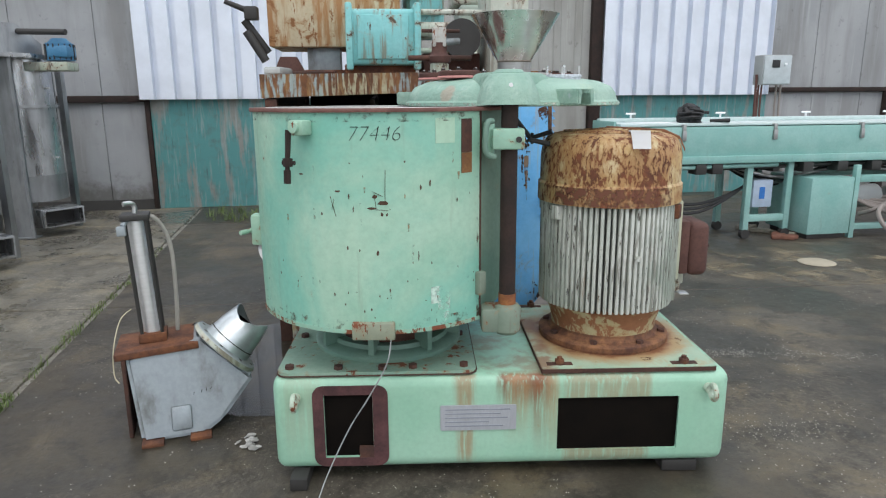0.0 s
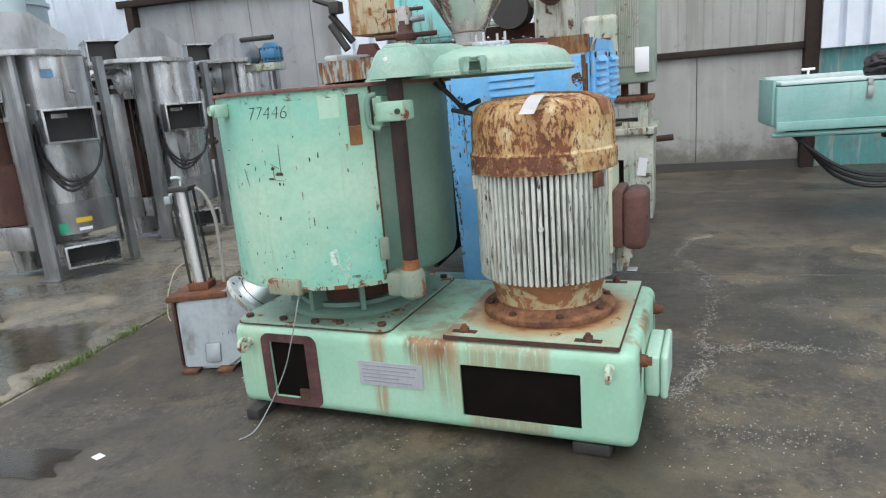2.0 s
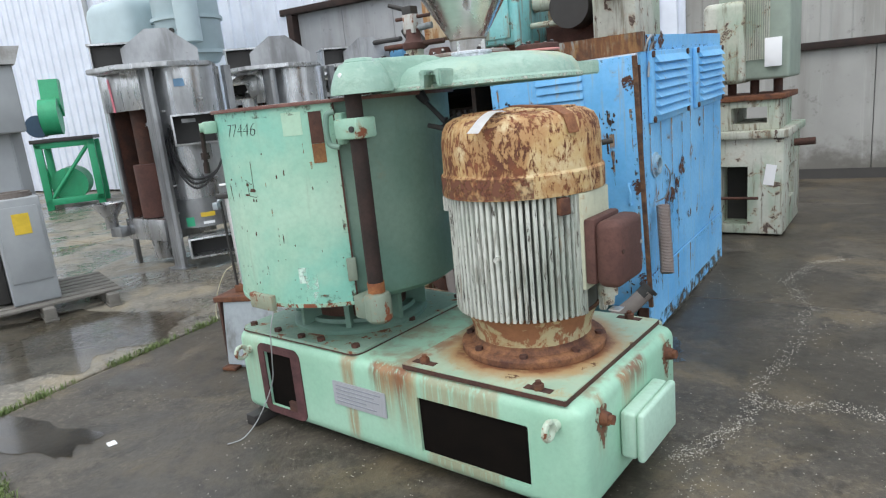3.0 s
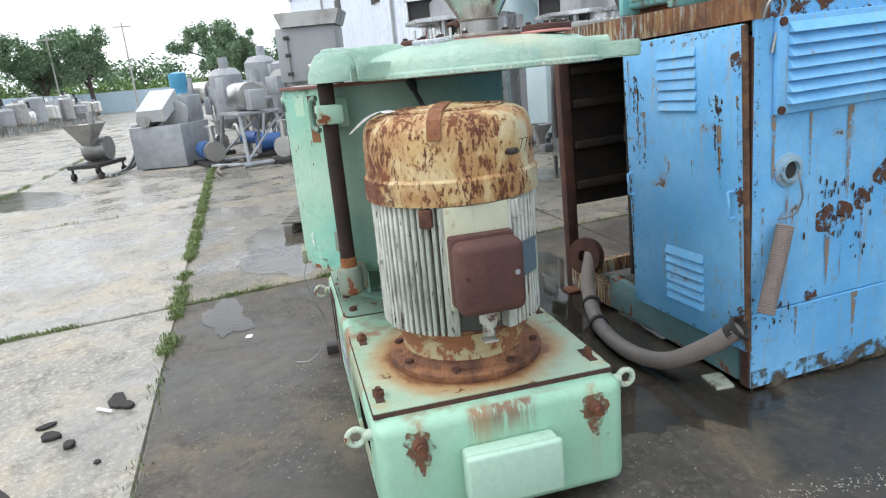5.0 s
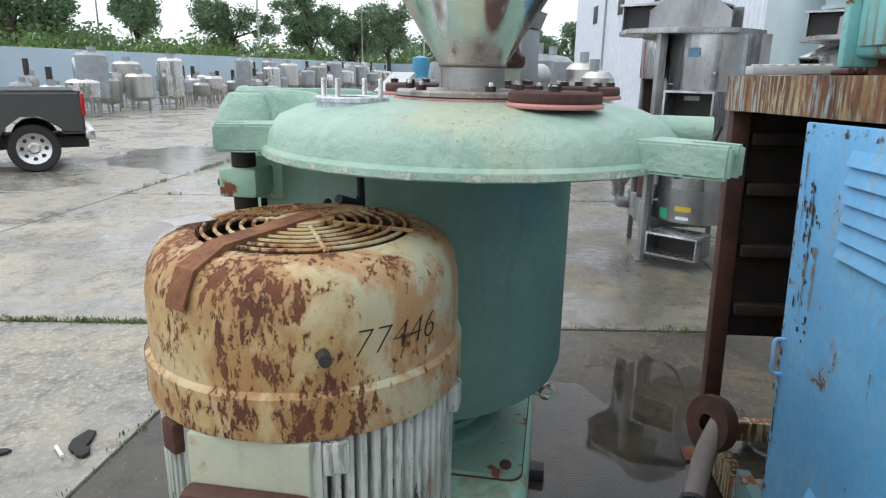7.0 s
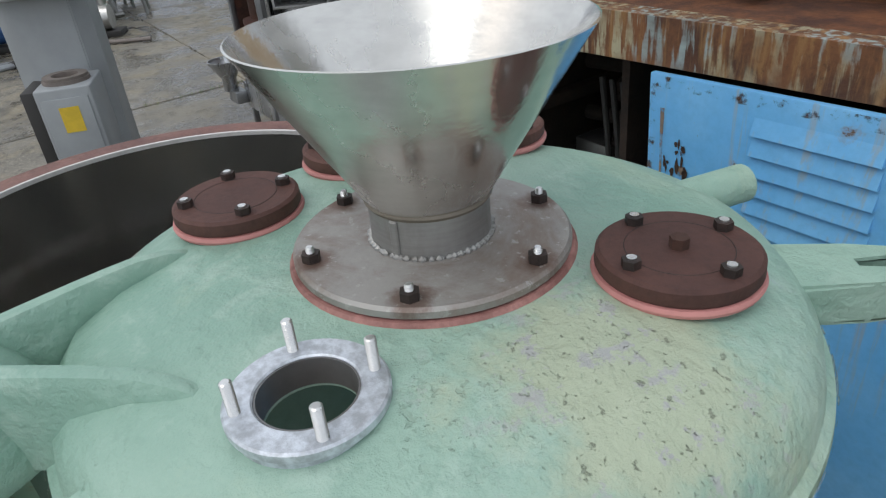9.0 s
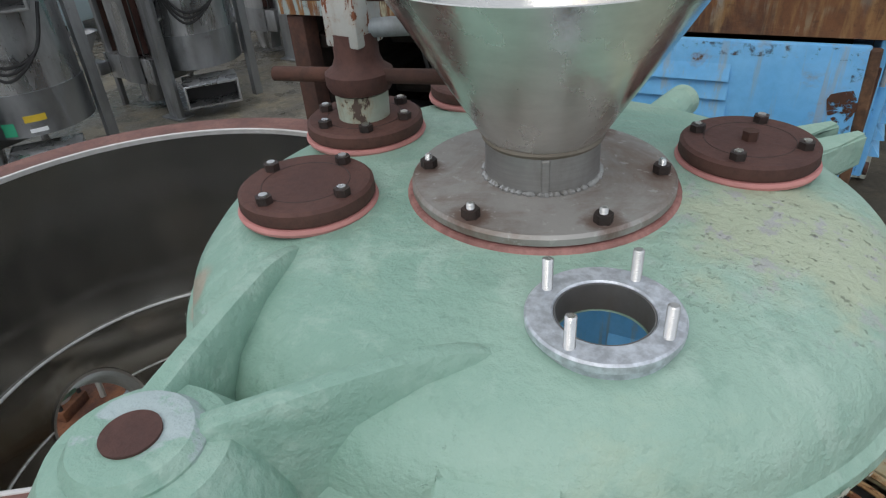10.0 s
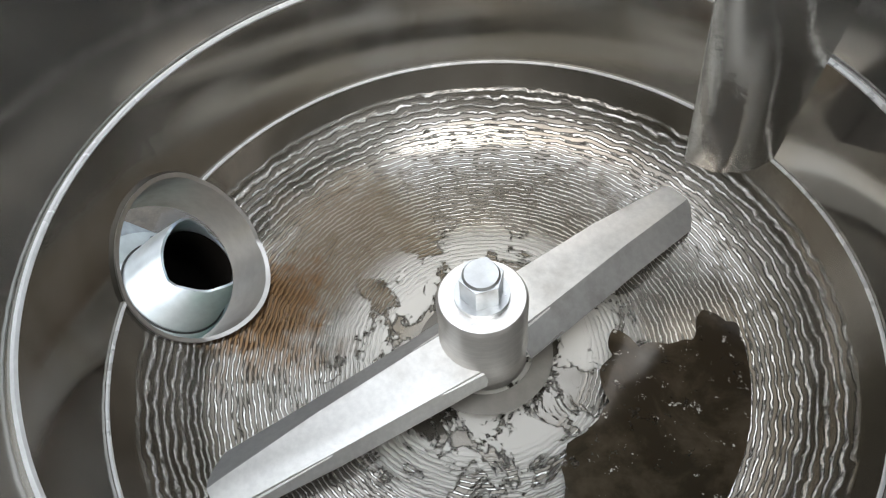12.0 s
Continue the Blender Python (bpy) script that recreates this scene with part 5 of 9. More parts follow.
# motor
bm = lathe(B(), [(0.0, 0.506), (0.303, 0.506), (0.306, 0.512), (0.306, 0.534), (0.298, 0.541), (0.262, 0.545), (0.248, 0.56), (0.244, 0.60), (0.262, 0.655), (0.285, 0.69), (0.285, 0.70), (0.0, 0.70)], 72, at=(MX, MY, 0))
motor = part("motor_foot", bm, rusty("rusty_motor_flange", (0.085, 0.036, 0.025), (0.31, 0.145, 0.065), 9, 0.85), mixer, "rusty flanged motor foot")
motor.name = "motor"
bm = lathe(B(), [(0.2465, 0.562), (0.2475, 0.60), (0.265, 0.655), (0.288, 0.688)], 72, at=(MX, MY, 0))
part("flange_paint", bm, paint("peeling_cream", (0.46, 0.42, 0.26), (0.42, 0.36, 0.2), chip=0.50, chip_scale=8, streak=0.6, rough=0.7, rust=(0.17, 0.075, 0.035)), motor, "peeling cream paint")
for k in range(8):
    part("bolt", hexbolt(B(), *polar(0.276, 22.5 + 45 * k, MX, MY), 0.542, 0.017, 0.014), RUST_DARK, motor)
bm = lathe(B(), [(0.0, 0.69), (0.276, 0.69), (0.280, 0.70), (0.280, 1.19), (0.0, 1.19)], 72, at=(MX, MY, 0))
# body colour darkened to paint the shade between the fins
part("stator_body", bm, plain("grimy_motor_body", (0.10, 0.105, 0.095), 0.8, 0, 0.5, 9), motor, "grey green motor body")
bm = box(B(), 0.272, -0.0078, 0.695, 0.312, 0.0078, 1.178, 0.005, 2)
fin = None
N = 76
for k in range(N):
    a = 360.0 * k / N
    if abs((a + 180) % 360 - 180) < 22:
        continue
    if fin is None:
        fin = part("fin", bm, FINS, motor)
        fin.matrix_local = pose(MX, MY, 0, 0, 0, a)
    else:
        again(fin, pose(MX, MY, 0, 0, 0, a + random.uniform(-0.25, 0.25)))
# ribs with eye pads, plates
for a in (-150, -32, 28, 88, 150):
    b = box(B(), 0.29, -0.024, 1.10, 0.332, 0.024, 1.165, 0.008, m=pose(MX, MY, 0, 0, 0, a))
    part("lug", b, RUST if a == -32 else FINS, motor)
for a in (-20, 20):
    b = box(B(), 0.28, -0.02, 0.70, 0.325, 0.02, 1.17, 0.004, m=pose(MX, MY, 0, 0, 0, a))
    part("wide_rib", b, FINS, motor)
part("small_knob", rod(B(), polar(0.30, -80, MX, MY) + (0.95,), polar(0.325, -80, MX, MY) + (0.95,), 0.012, seg=8), FINS, motor)
b = box(B(), 0.27, -0.115, 0.80, 0.318, 0.115, 1.17, 0.006, m=pose(MX, MY, 0))
part("box_seat", b, paint("cream_seat", (0.44, 0.47, 0.36), (0.5, 0.5, 0.36), chip=0.63, streak=0.6), motor, "flat seat with rust runs")
b = box(B(), 0.311, -0.058, 0.69, 0.340, -0.02, 0.80, 0.008, m=pose(MX, MY, 0, 0, 0, 8))
part("pad", b, FINS, motor)
b = box(B(), 0.316, -0.115, 0.825, 0.36, 0.115, 1.075, 0.01, m=pose(MX, MY, 0))
part("terminal_box", b, RUST_CAP, motor, "brown terminal box")
b = box(B(), 0.355, -0.118, 0.815, 0.455, 0.118, 1.068, 0.034, 4, m=pose(MX, MY, 0))
part("terminal_cover", b, RUST_CAP, motor, "bulged brown terminal box cover")
for dy, z in ((0.085, 0.955), (-0.085, 0.955)):
    part("screw", rod(B(), (MX + 0.445, MY + dy, z), (MX + 0.458, MY + dy, z), 0.009, seg=10), SILVER if dy > 0 else RUST_DARK, motor)
b = rod(B(), (1.87, 0.46, 0.82), (1.87, 0.46, 0.755), 0.038, seg=20)
rod(b, (1.87, 0.46, 0.76), (1.87, 0.46, 0.715), 0.028, 0.022, 16)
part("conduit_gland", b, PALE, motor, "grey conduit gland")
part("gland_clip", box(B(), 1.885, 0.42, 0.70, 1.93, 0.47, 0.706, 0.002, m=None), BRIGHT, motor)
b = box(B(), 0.312, -0.05, 0.87, 0.318, 0.05, 1.0, 0.002, 1, m=pose(MX, MY, 0, 0, 0, 42))
part("rating_plate", b, plain("slate_plate", (0.10, 0.14, 0.17), 0.5), motor, "dark slate rating plate")
bm = lathe(B(), [(0.300, 1.172), (0.326, 1.172), (0.327, 1.178), (0.327, 1.252), (0.322, 1.258), (0.318, 1.262), (0.317, 1.38), (0.309, 1.425), (0.292, 1.455), (0.262, 1.472), (0.225, 1.480), (0.218, 1.478), (0.215, 1.46), (0.29, 1.40), (0.30, 1.18)], 80, at=(MX, MY, 0))
cowl = part("fan_cowl", bm, COWL, motor, "flaking cream and rust fan cowl")
bm = lathe(B(), [(0.3272, 1.176), (0.3292, 1.176), (0.3292, 1.253), (0.3272, 1.253)], 60, -150, -52, at=(MX, MY, 0))
part("bare_band", bm, run_mat("band_rust", (0.13, 0.05, 0.03), 0.38, 24), motor, "bare rusty band")
bm = B()
for r in (0.055, 0.08, 0.105, 0.13, 0.155, 0.18, 0.205):
    ringed(bm, (MX, MY, 1.481 + 0.012 * (1 - r / 0.21)), r, 0.0042, 48, 6)
for k in range(6):
    a = 30 + 60 * k
    x0, y0 = polar(0.05, a, MX, MY)
    x1, y1 = polar(0.225, a, MX, MY)
    rod(bm, (x0, y0, 1.489), (x1, y1, 1.48), 0.005, seg=6)
rod(bm, (MX, MY, 1.485), (MX, MY, 1.496), 0.058, seg=30)
part("fan_grille", bm, COWL, motor, "round wire fan grille")
part("fan_well", rod(B(), (MX, MY, 1.42), (MX, MY, 1.44), 0.22, seg=40), DARK, motor)
b = B()
for r0, r1, z0, z1 in ((-0.02, 0.23, 1.497, 1.486), (0.23, 0.30, 1.486, 1.455), (0.30, 0.326, 1.455, 1.40)):
    m = pose(MX, MY, 0, 0, 0, -22)
    w = 0.024
    q = [m @ Vector(p) for p in ((r0, -w, z0), (r1, -w, z1), (r1, w, z1), (r0, w, z0))]
    lo = [b.verts.new(p - Vector((0, 0, 0.006))) for p in q]
    hi = [b.verts.new(p + Vector((0, 0, 0.006))) for p in q]
    for f in ((0, 1, 2, 3),):
        b.faces.new([hi[k] for k in f]), b.faces.new([lo[k] for k in f[::-1]])
    for k in range(4):
        b.faces.new((lo[k], lo[(k + 1) % 4], hi[(k + 1) % 4], hi[k]))
part("cowl_strap", b, rusty("strap_rust", (0.14, 0.055, 0.03), (0.32, 0.14, 0.06), 12), motor, "rusty strap over the grille")
b = B()
rows = []
A, C = (Vector((1.545, 0.265)), Vector((1.621, 0.215))), (Vector((1.517, 0.100)), Vector((1.584, 0.078)))
for k in range(8):
    row = []
    for p, q in zip(A, C):
        s = p.lerp(q, k / 7)
        t = k / 7
        z = 1.487 - 0.062 * t + 0.026 * math.sin(math.pi * t ** 0.8)
        row.append(b.verts.new((s.x, s.y, z)))
    rows.append(row)
for p, q in zip(rows, rows[1:]):
    b.faces.new((p[0], p[1], q[1], q[0]))
bmesh.ops.solidify(b, geom=b.faces[:], thickness=0.0012)
part("paper_tag", b, WHITE, motor, "white paper tag stuck on the cowl", 0)
b = rod(B(), polar(0.31, 195, MX, MY) + (1.43,), polar(0.40, 193, MX, MY) + (1.45,), 0.012, 0.01, 10)
part("cowl_pin", b, DARK, motor)
b = rod(B(), polar(0.318, 25, MX, MY) + (1.33,), polar(0.36, 25, MX, MY) + (1.335,), 0.011, seg=10)
part("cowl_pin", b, DARK, motor)
round_writing("77446", 0.075, MX, MY, 0.3185, 50, 1.315, INK, motor)

# lid, swung aside
prof = [(0.0, 1.728), (0.20, 1.727), (0.33, 1.722), (0.42, 1.708), (0.475, 1.685), (0.500, 1.655), (0.508, 1.622), (0.519, 1.614), (0.521, 1.600), (0.515, 1.596), (0.487, 1.60), (0.46, 1.66), (0.38, 1.69), (0.0, 1.70)]
bm = lathe(B(), prof, 96, at=(LX, LY, 0))
lid = part("lid", bm, MINT_CAST, mixer, "domed mint green cast lid swung off the bowl")
RIMWEAR = run_mat("worn_lid_rim", (0.50, 0.51, 0.44), 0.46, 40)
part("rim_wear", lathe(B(), [(0.5225, 1.599), (0.5225, 1.612)], 96, at=(LX, LY, 0)), RIMWEAR, lid, "paint rubbed pale on the rim")
RX, RY = 1.297, 0.485     # open port
cut(lid, rod(B(), (RX, RY, 1.5), (RX, RY, 1.8), 0.052, seg=40))
# ribs from the hinge boss, tapering into the dome
def rib(p0, p1, w0, w1, z0, z1):
    d = (Vector(p1) - Vector(p0)).normalized()
    s = Vector((-d.y, d.x))
    b = B()
    n = 8
    rows = []
    for k in range(n + 1):
        t = k / n
        c = Vector(p0).lerp(Vector(p1), t) + s * (0.006 * math.sin(math.pi * t))
        w = w0 + (w1 - w0) * t
        z = z0 + (z1 - z0) * (t ** 1.6) - 0.022 * max(0.0, (t - 0.7) / 0.3) ** 2
        rows.append([b.verts.new((c + s * u, zz)[0].to_3d() + Vector((0, 0, zz))) for u, zz in ((-w * 1.5, 1.612), (-w * 1.12, z - 0.030), (-w * 0.95, z - 0.012), (-w * 0.6, z - 0.002), (0.0, z), (w * 0.6, z - 0.002), (w * 0.95, z - 0.012), (w * 1.12, z - 0.030), (w * 1.5, 1.612))])
    for a, c in zip(rows, rows[1:]):
        for k in range(9):
            b.faces.new((a[k], a[(k + 1) % 9], c[(k + 1) % 9], c[k]))
    b.faces.new(rows[0]), b.faces.new(rows[-1])
    return part("rib", b, MINT_RUBBED, lid)


BX, BY = 1.003, 0.121
rib((BX - 0.03, BY + 0.03), (0.885, 0.455), 0.019, 0.015, 1.738, 1.738)
rib((BX + 0.03, BY + 0.03), (1.215, 0.40), 0.019, 0.015, 1.738, 1.736)
b = lathe(B(), [(0.0, 1.606), (0.062, 1.606), (0.065, 1.613), (0.063, 1.730), (0.054, 1.741), (0.044, 1.743), (0.0265, 1.741)], 48, at=(BX, BY, 0))
part("hinge_boss", b, MINT_WORN, lid, "round hinge boss")
web = lathe(B(), [(0.0, 1.606), (0.128, 1.606), (0.124, 1.64), (0.104, 1.69), (0.082, 1.722), (0.060, 1.728)], 40, at=(BX, BY, 0))
part("hinge_web", web, MINT_CAST, lid)
part("grease_plug", rod(B(), (0.999, BY - 0.098, 1.682), (0.999, BY - 0.114, 1.680), 0.008, seg=14), WHITE, lid, "white plug in the hinge boss")
part("hinge_pin", rod(B(), (BX, BY, 1.60), (BX, BY, 1.744), 0.027, seg=36), RUST_CAP, lid, "rusty hinge pin")
# lugs round the edge
def lug(deg, length=0.09, w=0.045, z=1.632, slot=True):
    x, y = polar(0.455, deg, LX, LY)
    m = pose(x, y, z, 0, 0, deg)
    b = B()
    prism(b, [(0, -w * 1.25), (length * 0.6, -w), (length, -w * 0.8), (length, -w * 0.3), (length * 0.55, -w * 0.3), (length * 0.55, w * 0.3), (length, w * 0.3), (length, w * 0.8), (length * 0.6, w), (0, w * 1.25)], -0.03, 0.035, m)
    bmesh.ops.bevel(b, geom=b.edges[:], offset=0.006, segments=2, affect="EDGES")
    ob = part("clamp_lug", b, MINT_CAST, lid, "slotted clamp lug")
    cut(ob, prism(B(), [(-w * 0.62, -0.06), (w * 0.62, -0.06), (w * 0.40, 0.016), (-w * 0.40, 0.016)], -length * 1.2, -0.012, m @ Matrix(((0, 0, -1, 0), (1, 0, 0, 0), (0, 1, 0, 0), (0, 0, 0, 1)))))


lug(-68, 0.17, 0.052)
lug(56, 0.215, 0.05)
lug(158, 0.15, 0.045)
b = rod(B(), polar(0.42, 83, LX, LY) + (1.668,), polar(0.575, 83, LX, LY) + (1.668,), 0.033, seg=24)
part("pin_boss", b, MINT_CAST, lid)

# capped ports
NUT = rusty("dark_nut", (0.022, 0.016, 0.014), (0.055, 0.032, 0.026), 20, 0.6)
def cap(x, y, r, bolts, turn, centre=False):
    part("gasket", lathe(B(), [(0.0, 1.722), (r + 0.004, 1.722), (r + 0.006, 1.727), (r + 0.004, 1.732), (0, 1.732)], 48, at=(x, y, 0)), PINK, lid, "pink rubber gasket")
    b = lathe(B(), [(0.0, 1.733), (r, 1.733), (r + 0.002, 1.737), (r + 0.001, 1.752), (r - 0.004, 1.756), (0.0, 1.756)], 48, at=(x, y, 0))
    part("port_cap", b, RUST_CAP, lid, "round brown bolted port cap")
    part("score_line", ringed(B(), (x, y, 1.7561), r * 0.66, 0.0006, 48, 4), NUT, lid)
    for k in range(bolts):
        bx, by = polar(r * 0.78, turn + 360 / bolts * k, x, y)
        nut = part("bolt", hexbolt(B(), bx, by, 1.756, 0.0118, 0.011), NUT, lid)
        part("bolt_end", rod(B(), (bx, by, 1.7665), (bx, by, 1.7695), 0.0062, seg=10), BRIGHT, nut)
    if centre:
        part("bolt", hexbolt(B(), x, y, 1.756, 0.012, 0.014), RUST_DARK, lid)


cap(0.828, 0.543, 0.096, 4, -6)
cap(1.347, 0.944, 0.097, 4, -1, True)
cap(0.742, 0.79, 0.10, 6, 10)
cap(0.83, 1.031, 0.088, 4, 20)
# valve on one port
VX, VY = 0.742, 0.79
b = lathe(B(), [(0.0, 1.756), (0.045, 1.756), (0.046, 1.80), (0.042, 1.80), (0.042, 1.806), (0.0, 1.806)], 32, at=(VX, VY, 0))
part("valve_neck", b, PALE, lid, "green valve neck")
b = lathe(B(), [(0.0, 1.804), (0.052, 1.804), (0.058, 1.815), (0.058, 1.835), (0.044, 1.845), (0.038, 1.86), (0.038, 1.90), (0.0, 1.90)], 32, at=(VX, VY, 0))
part("valve_body", b, RUST_CAP, lid, "brown valve body")
b = box(B(), VX - 0.034, VY - 0.034, 1.88, VX + 0.034, VY + 0.034, 1.97, 0.004)
part("valve_block", b, paint("peeling_block", (0.5, 0.5, 0.47), (0.45, 0.45, 0.42), chip=0.55, chip_scale=14), lid, "peeling white valve block")
b = rod(B(), (VX - 0.15, VY - 0.05, 1.826), (VX + 0.16, VY + 0.04, 1.83), 0.013, seg=12)
rod(b, (VX - 0.085, VY - 0.02, 1.955), (VX + 0.1, VY + 0.02, 1.957), 0.009, seg=10)
part("valve_lever", b, RUST_DARK, lid)
b = rod(B(), (VX + 0.03, VY + 0.01, 1.905), (VX + 0.10, VY + 0.03, 1.91), 0.016, seg=12)
part("valve_fitting", b, SILVER, lid)

def threaded(x, y, z0, z1, r):
    """A stud with the ridges of its thread."""
    n = int((z1 - z0) / 0.0011)
    prof = [(0.0, z0)] + [(r * (1.0 if k % 2 else 0.86), z0 + (z1 - 0.0015 - z0) * k / n) for k in range(n + 1)] + [(r * 0.7, z1), (0.0, z1)]
    return lathe(B(), prof, 12, at=(x, y, 0))


# hopper on its flange
GASKET = rusty("dirty_pink_gasket", (0.24, 0.105, 0.09), (0.50, 0.25, 0.22), 16, 0.7)


def flange_mat():
    """Dull bare flange, stained brown in blots and round its nuts."""
    g = Graph("stained_flange")
    col = g.mix(g.step(g.noise(7, 7, 0.65), 0.36, 0.66), (0.38, 0.365, 0.345), (0.29, 0.27, 0.25))
    col = g.mix(g.step(g.noise(3.4, 8, 0.7, warp=0.6), 0.46, 0.62, 0.0, 0.7), col, (0.19, 0.125, 0.09))
    for k in range(6):
        d = g.nt.nodes.new("ShaderNodeVectorMath")
        d.operation = "DISTANCE"
        g.put(d.inputs[0], g.pos)
        d.inputs[1].default_value = (*polar(0.166, -38 + 60 * k, 1.107, 0.737), 1.7485)
        near = g.sum("ADD", d.outputs["Value"], g.sum("MULTIPLY", g.sum("SUBTRACT", g.noise(30, 6, 0.7), 0.5), 0.05))
        col = g.mix(g.step(near, 0.014, 0.036, 0.75, 0.0), col, (0.14, 0.07, 0.045))
    col = g.mix(g.step(g.noise(60, 5, 0.7), 0.60, 0.64, 0.0, 0.5), col, (0.50, 0.49, 0.47))
    return g.done(col, 0.5, 0.4, g.noise(40, 6, 0.7), 0.002, 0.6)


FLANGE = flange_mat()
part("flange_gasket", lathe(B(), [(0.0, 1.700), (0.198, 1.700), (0.200, 1.712), (0.196, 1.7155), (0.0, 1.7155)], 64, at=(1.107, 0.737, 0)), GASKET, lid, "dirty pink rubber gasket")
part("flange_seat", lathe(B(), [(0.0, 1.7157), (0.187, 1.7157), (0.189, 1.718), (0.187, 1.7225), (0.0, 1.7225)], 64, at=(1.107, 0.737, 0)), RUST_DARK, lid, "dark rusted ring")
part("flange_gasket", lathe(B(), [(0.0, 1.7227), (0.193, 1.7227), (0.1955, 1.727), (0.192, 1.732), (0.0, 1.732)], 64, at=(1.107, 0.737, 0)), GASKET, lid, "dirty pink rubber gasket")
FL = (1.107, 0.737)
hop = part("hopper", lathe(B(), [(0.078, 1.7485), (0.184, 1.7485), (0.188, 1.744), (0.188, 1.735), (0.183, 1.733), (0.078, 1.733)], 64, at=(*FL, 0)), FLANGE, mixer, "stainless cone hopper on a bolted flange")
part("spigot", lathe(B(), [(0.081, 1.747), (0.081, 1.803), (0.084, 1.806), (0.076, 1.806), (0.076, 1.747)], 48, at=(*FL, 0)), STAINLESS_DULL, hop)
part("neck_seam", lathe(B(), [(0.082, 1.801), (0.0855, 1.806), (0.084, 1.810)], 48, at=(*FL, 0)), steel("stained_seam", (0.24, 0.21, 0.17), 0.5, 0.6, (4, 4, 4), metal=0.5), hop)
part("cone", lathe(B(), [(0.081, 1.805), (0.2125, 2.018), (0.2145, 2.021), (0.212, 2.022), (0.209, 2.017), (0.077, 1.806), (0.0, 1.80)], 72, at=(*FL, 0)), POLISHED, hop, "shiny stainless cone")
b = B()
for k in range(90):
    a = 4 * k
    bmesh.ops.create_icosphere(b, subdivisions=1, radius=0.004 + 0.003 * random.random(), matrix=Matrix.Translation((*polar(0.0825, a + random.uniform(-3, 3), *FL), 1.7485)))
part("weld_bead", b, STAINLESS_DULL, hop)
b = box(B(), -0.006, -0.0028, 1.752, 0.006, 0.003, 1.80, 0.002, 1, m=pose(*polar(0.0815, -62, *FL), 0, 0, 0, 28))
part("seam", b, STAINLESS_DULL, hop)
for k in range(6):
    x, y = polar(0.166, -38 + 60 * k, *FL)
    part("nut", hexbolt(B(), x, y, 1.7485, 0.0125, 0.012), NUT, hop)
    part("stud", threaded(x, y, 1.74, 1.769, 0.0058), BRIGHT, hop)
# open port ring with studs
b = lathe(B(), [(0.054, 1.712), (0.054, 1.7315), (0.056, 1.7335), (0.082, 1.7335), (0.0845, 1.731), (0.0845, 1.7225), (0.080, 1.721), (0.080, 1.708)], 56, at=(RX, RY, 0))
part("port_tube", lathe(B(), [(0.0515, 1.696), (0.0535, 1.696), (0.0535, 1.731), (0.0515, 1.731), (0.0515, 1.696)], 48, at=(RX, RY, 0)), steel("dark_port_steel", (0.20, 0.20, 0.20), 0.45, 0.6, (3, 3, 3), metal=0.6), lid)
RINGMAT = plain("mottled_zinc", (0.72, 0.76, 0.82), 0.34, 0.45, 0.75, 70)
part("port_ring", b, RINGMAT, lid, "bare bright steel port ring")
for k in range(4):
    x, y = polar(0.071, 82 + 90 * k, RX, RY)
    part("stud", threaded(x, y, 1.73, 1.773, 0.0064), BRIGHT, lid)
# loose wire over the front
b = tube(B(), [(0.52, -0.12, 0.70), (0.50, -0.14, 0.60), (0.42, -0.10, 0.44), (0.33, -0.06, 0.28), (0.24, -0.10, 0.10), (0.20, -0.18, 0.012), (0.17, -0.26, 0.006)], 0.0028, 6)
part("loose_wire", b, GREY, mixer, "thin grey wire hanging from the bowl")

# ---- discharge valve standing on the floor beside the mixer ----
valve = thing("discharge_valve", "silver painted discharge valve box with upright air cylinder", "valve", pose(-0.666, 0.624, 0, 0, 0, 18))
bm = B()
out = [(-0.17, 0.0), (0.12, 0.0), (0.22, 0.06), (0.395, 0.245), (0.155, 0.495), (0.11, 0.43), (-0.19, 0.42)]
prism(bm, [(x, z) for x, z in out], -0.14, 0.14, pose(0, 0, 0.005, 90))
for v in bm.verts:
    if v.co.y < 0:
        v.co.y -= 0.11 * (1 - min(1.0, v.co.z / 0.42))
    v.co.x += 0.03 * (1 - min(1.0, v.co.z / 0.42))
bmesh.ops.bevel(bm, geom=bm.edges[:], offset=0.022, segments=3, affect="EDGES")
vbody = part("valve_body", bm, SILVER, valve, "scuffed silver cast body")
bm = box(B(), -0.02, -0.008, -0.06, 0.075, 0.008, 0.06, 0.012, m=pose(0.02, -0.225, 0.105, -14.7))
part("inspection_pad", bm, SILVER, vbody)
bm = box(B(), -0.21, -0.16, 0.42, 0.175, 0.16, 0.455, 0.006, m=pose(0, 0, 0.0, 0, -3))
for k, (x, z, l, a) in enumerate(((0.07, 0.205, 0.03, 75), (0.085, 0.218, 0.03, 5), (0.105, 0.21, 0.035, 70), (0.13, 0.215, 0.035, 85), (0.15, 0.222, 0.03, 60))):
    mark = box(B(), -l / 2, -0.0015, -0.0014, l / 2, 0.0, 0.0014, m=pose(x + 0.04, -0.142 - 0.11 * (1 - z / 0.42), z, -14.7, -a, 0))
    part("scrawl", mark, INK, vbody)
part("cover_plate", bm, RUST, valve, "rusty brown cover plate")
part("side_plate", box(B(), -0.205, -0.155, 0.0, -0.185, 0.155, 0.43, 0.006), RUST_DARK, valve)
m = Matrix.Translation((0.286, -0.05, 0.39)) @ Vector((0.72, 0.08, 0.69)).to_track_quat("Z", "Y").to_matrix().to_4x4()
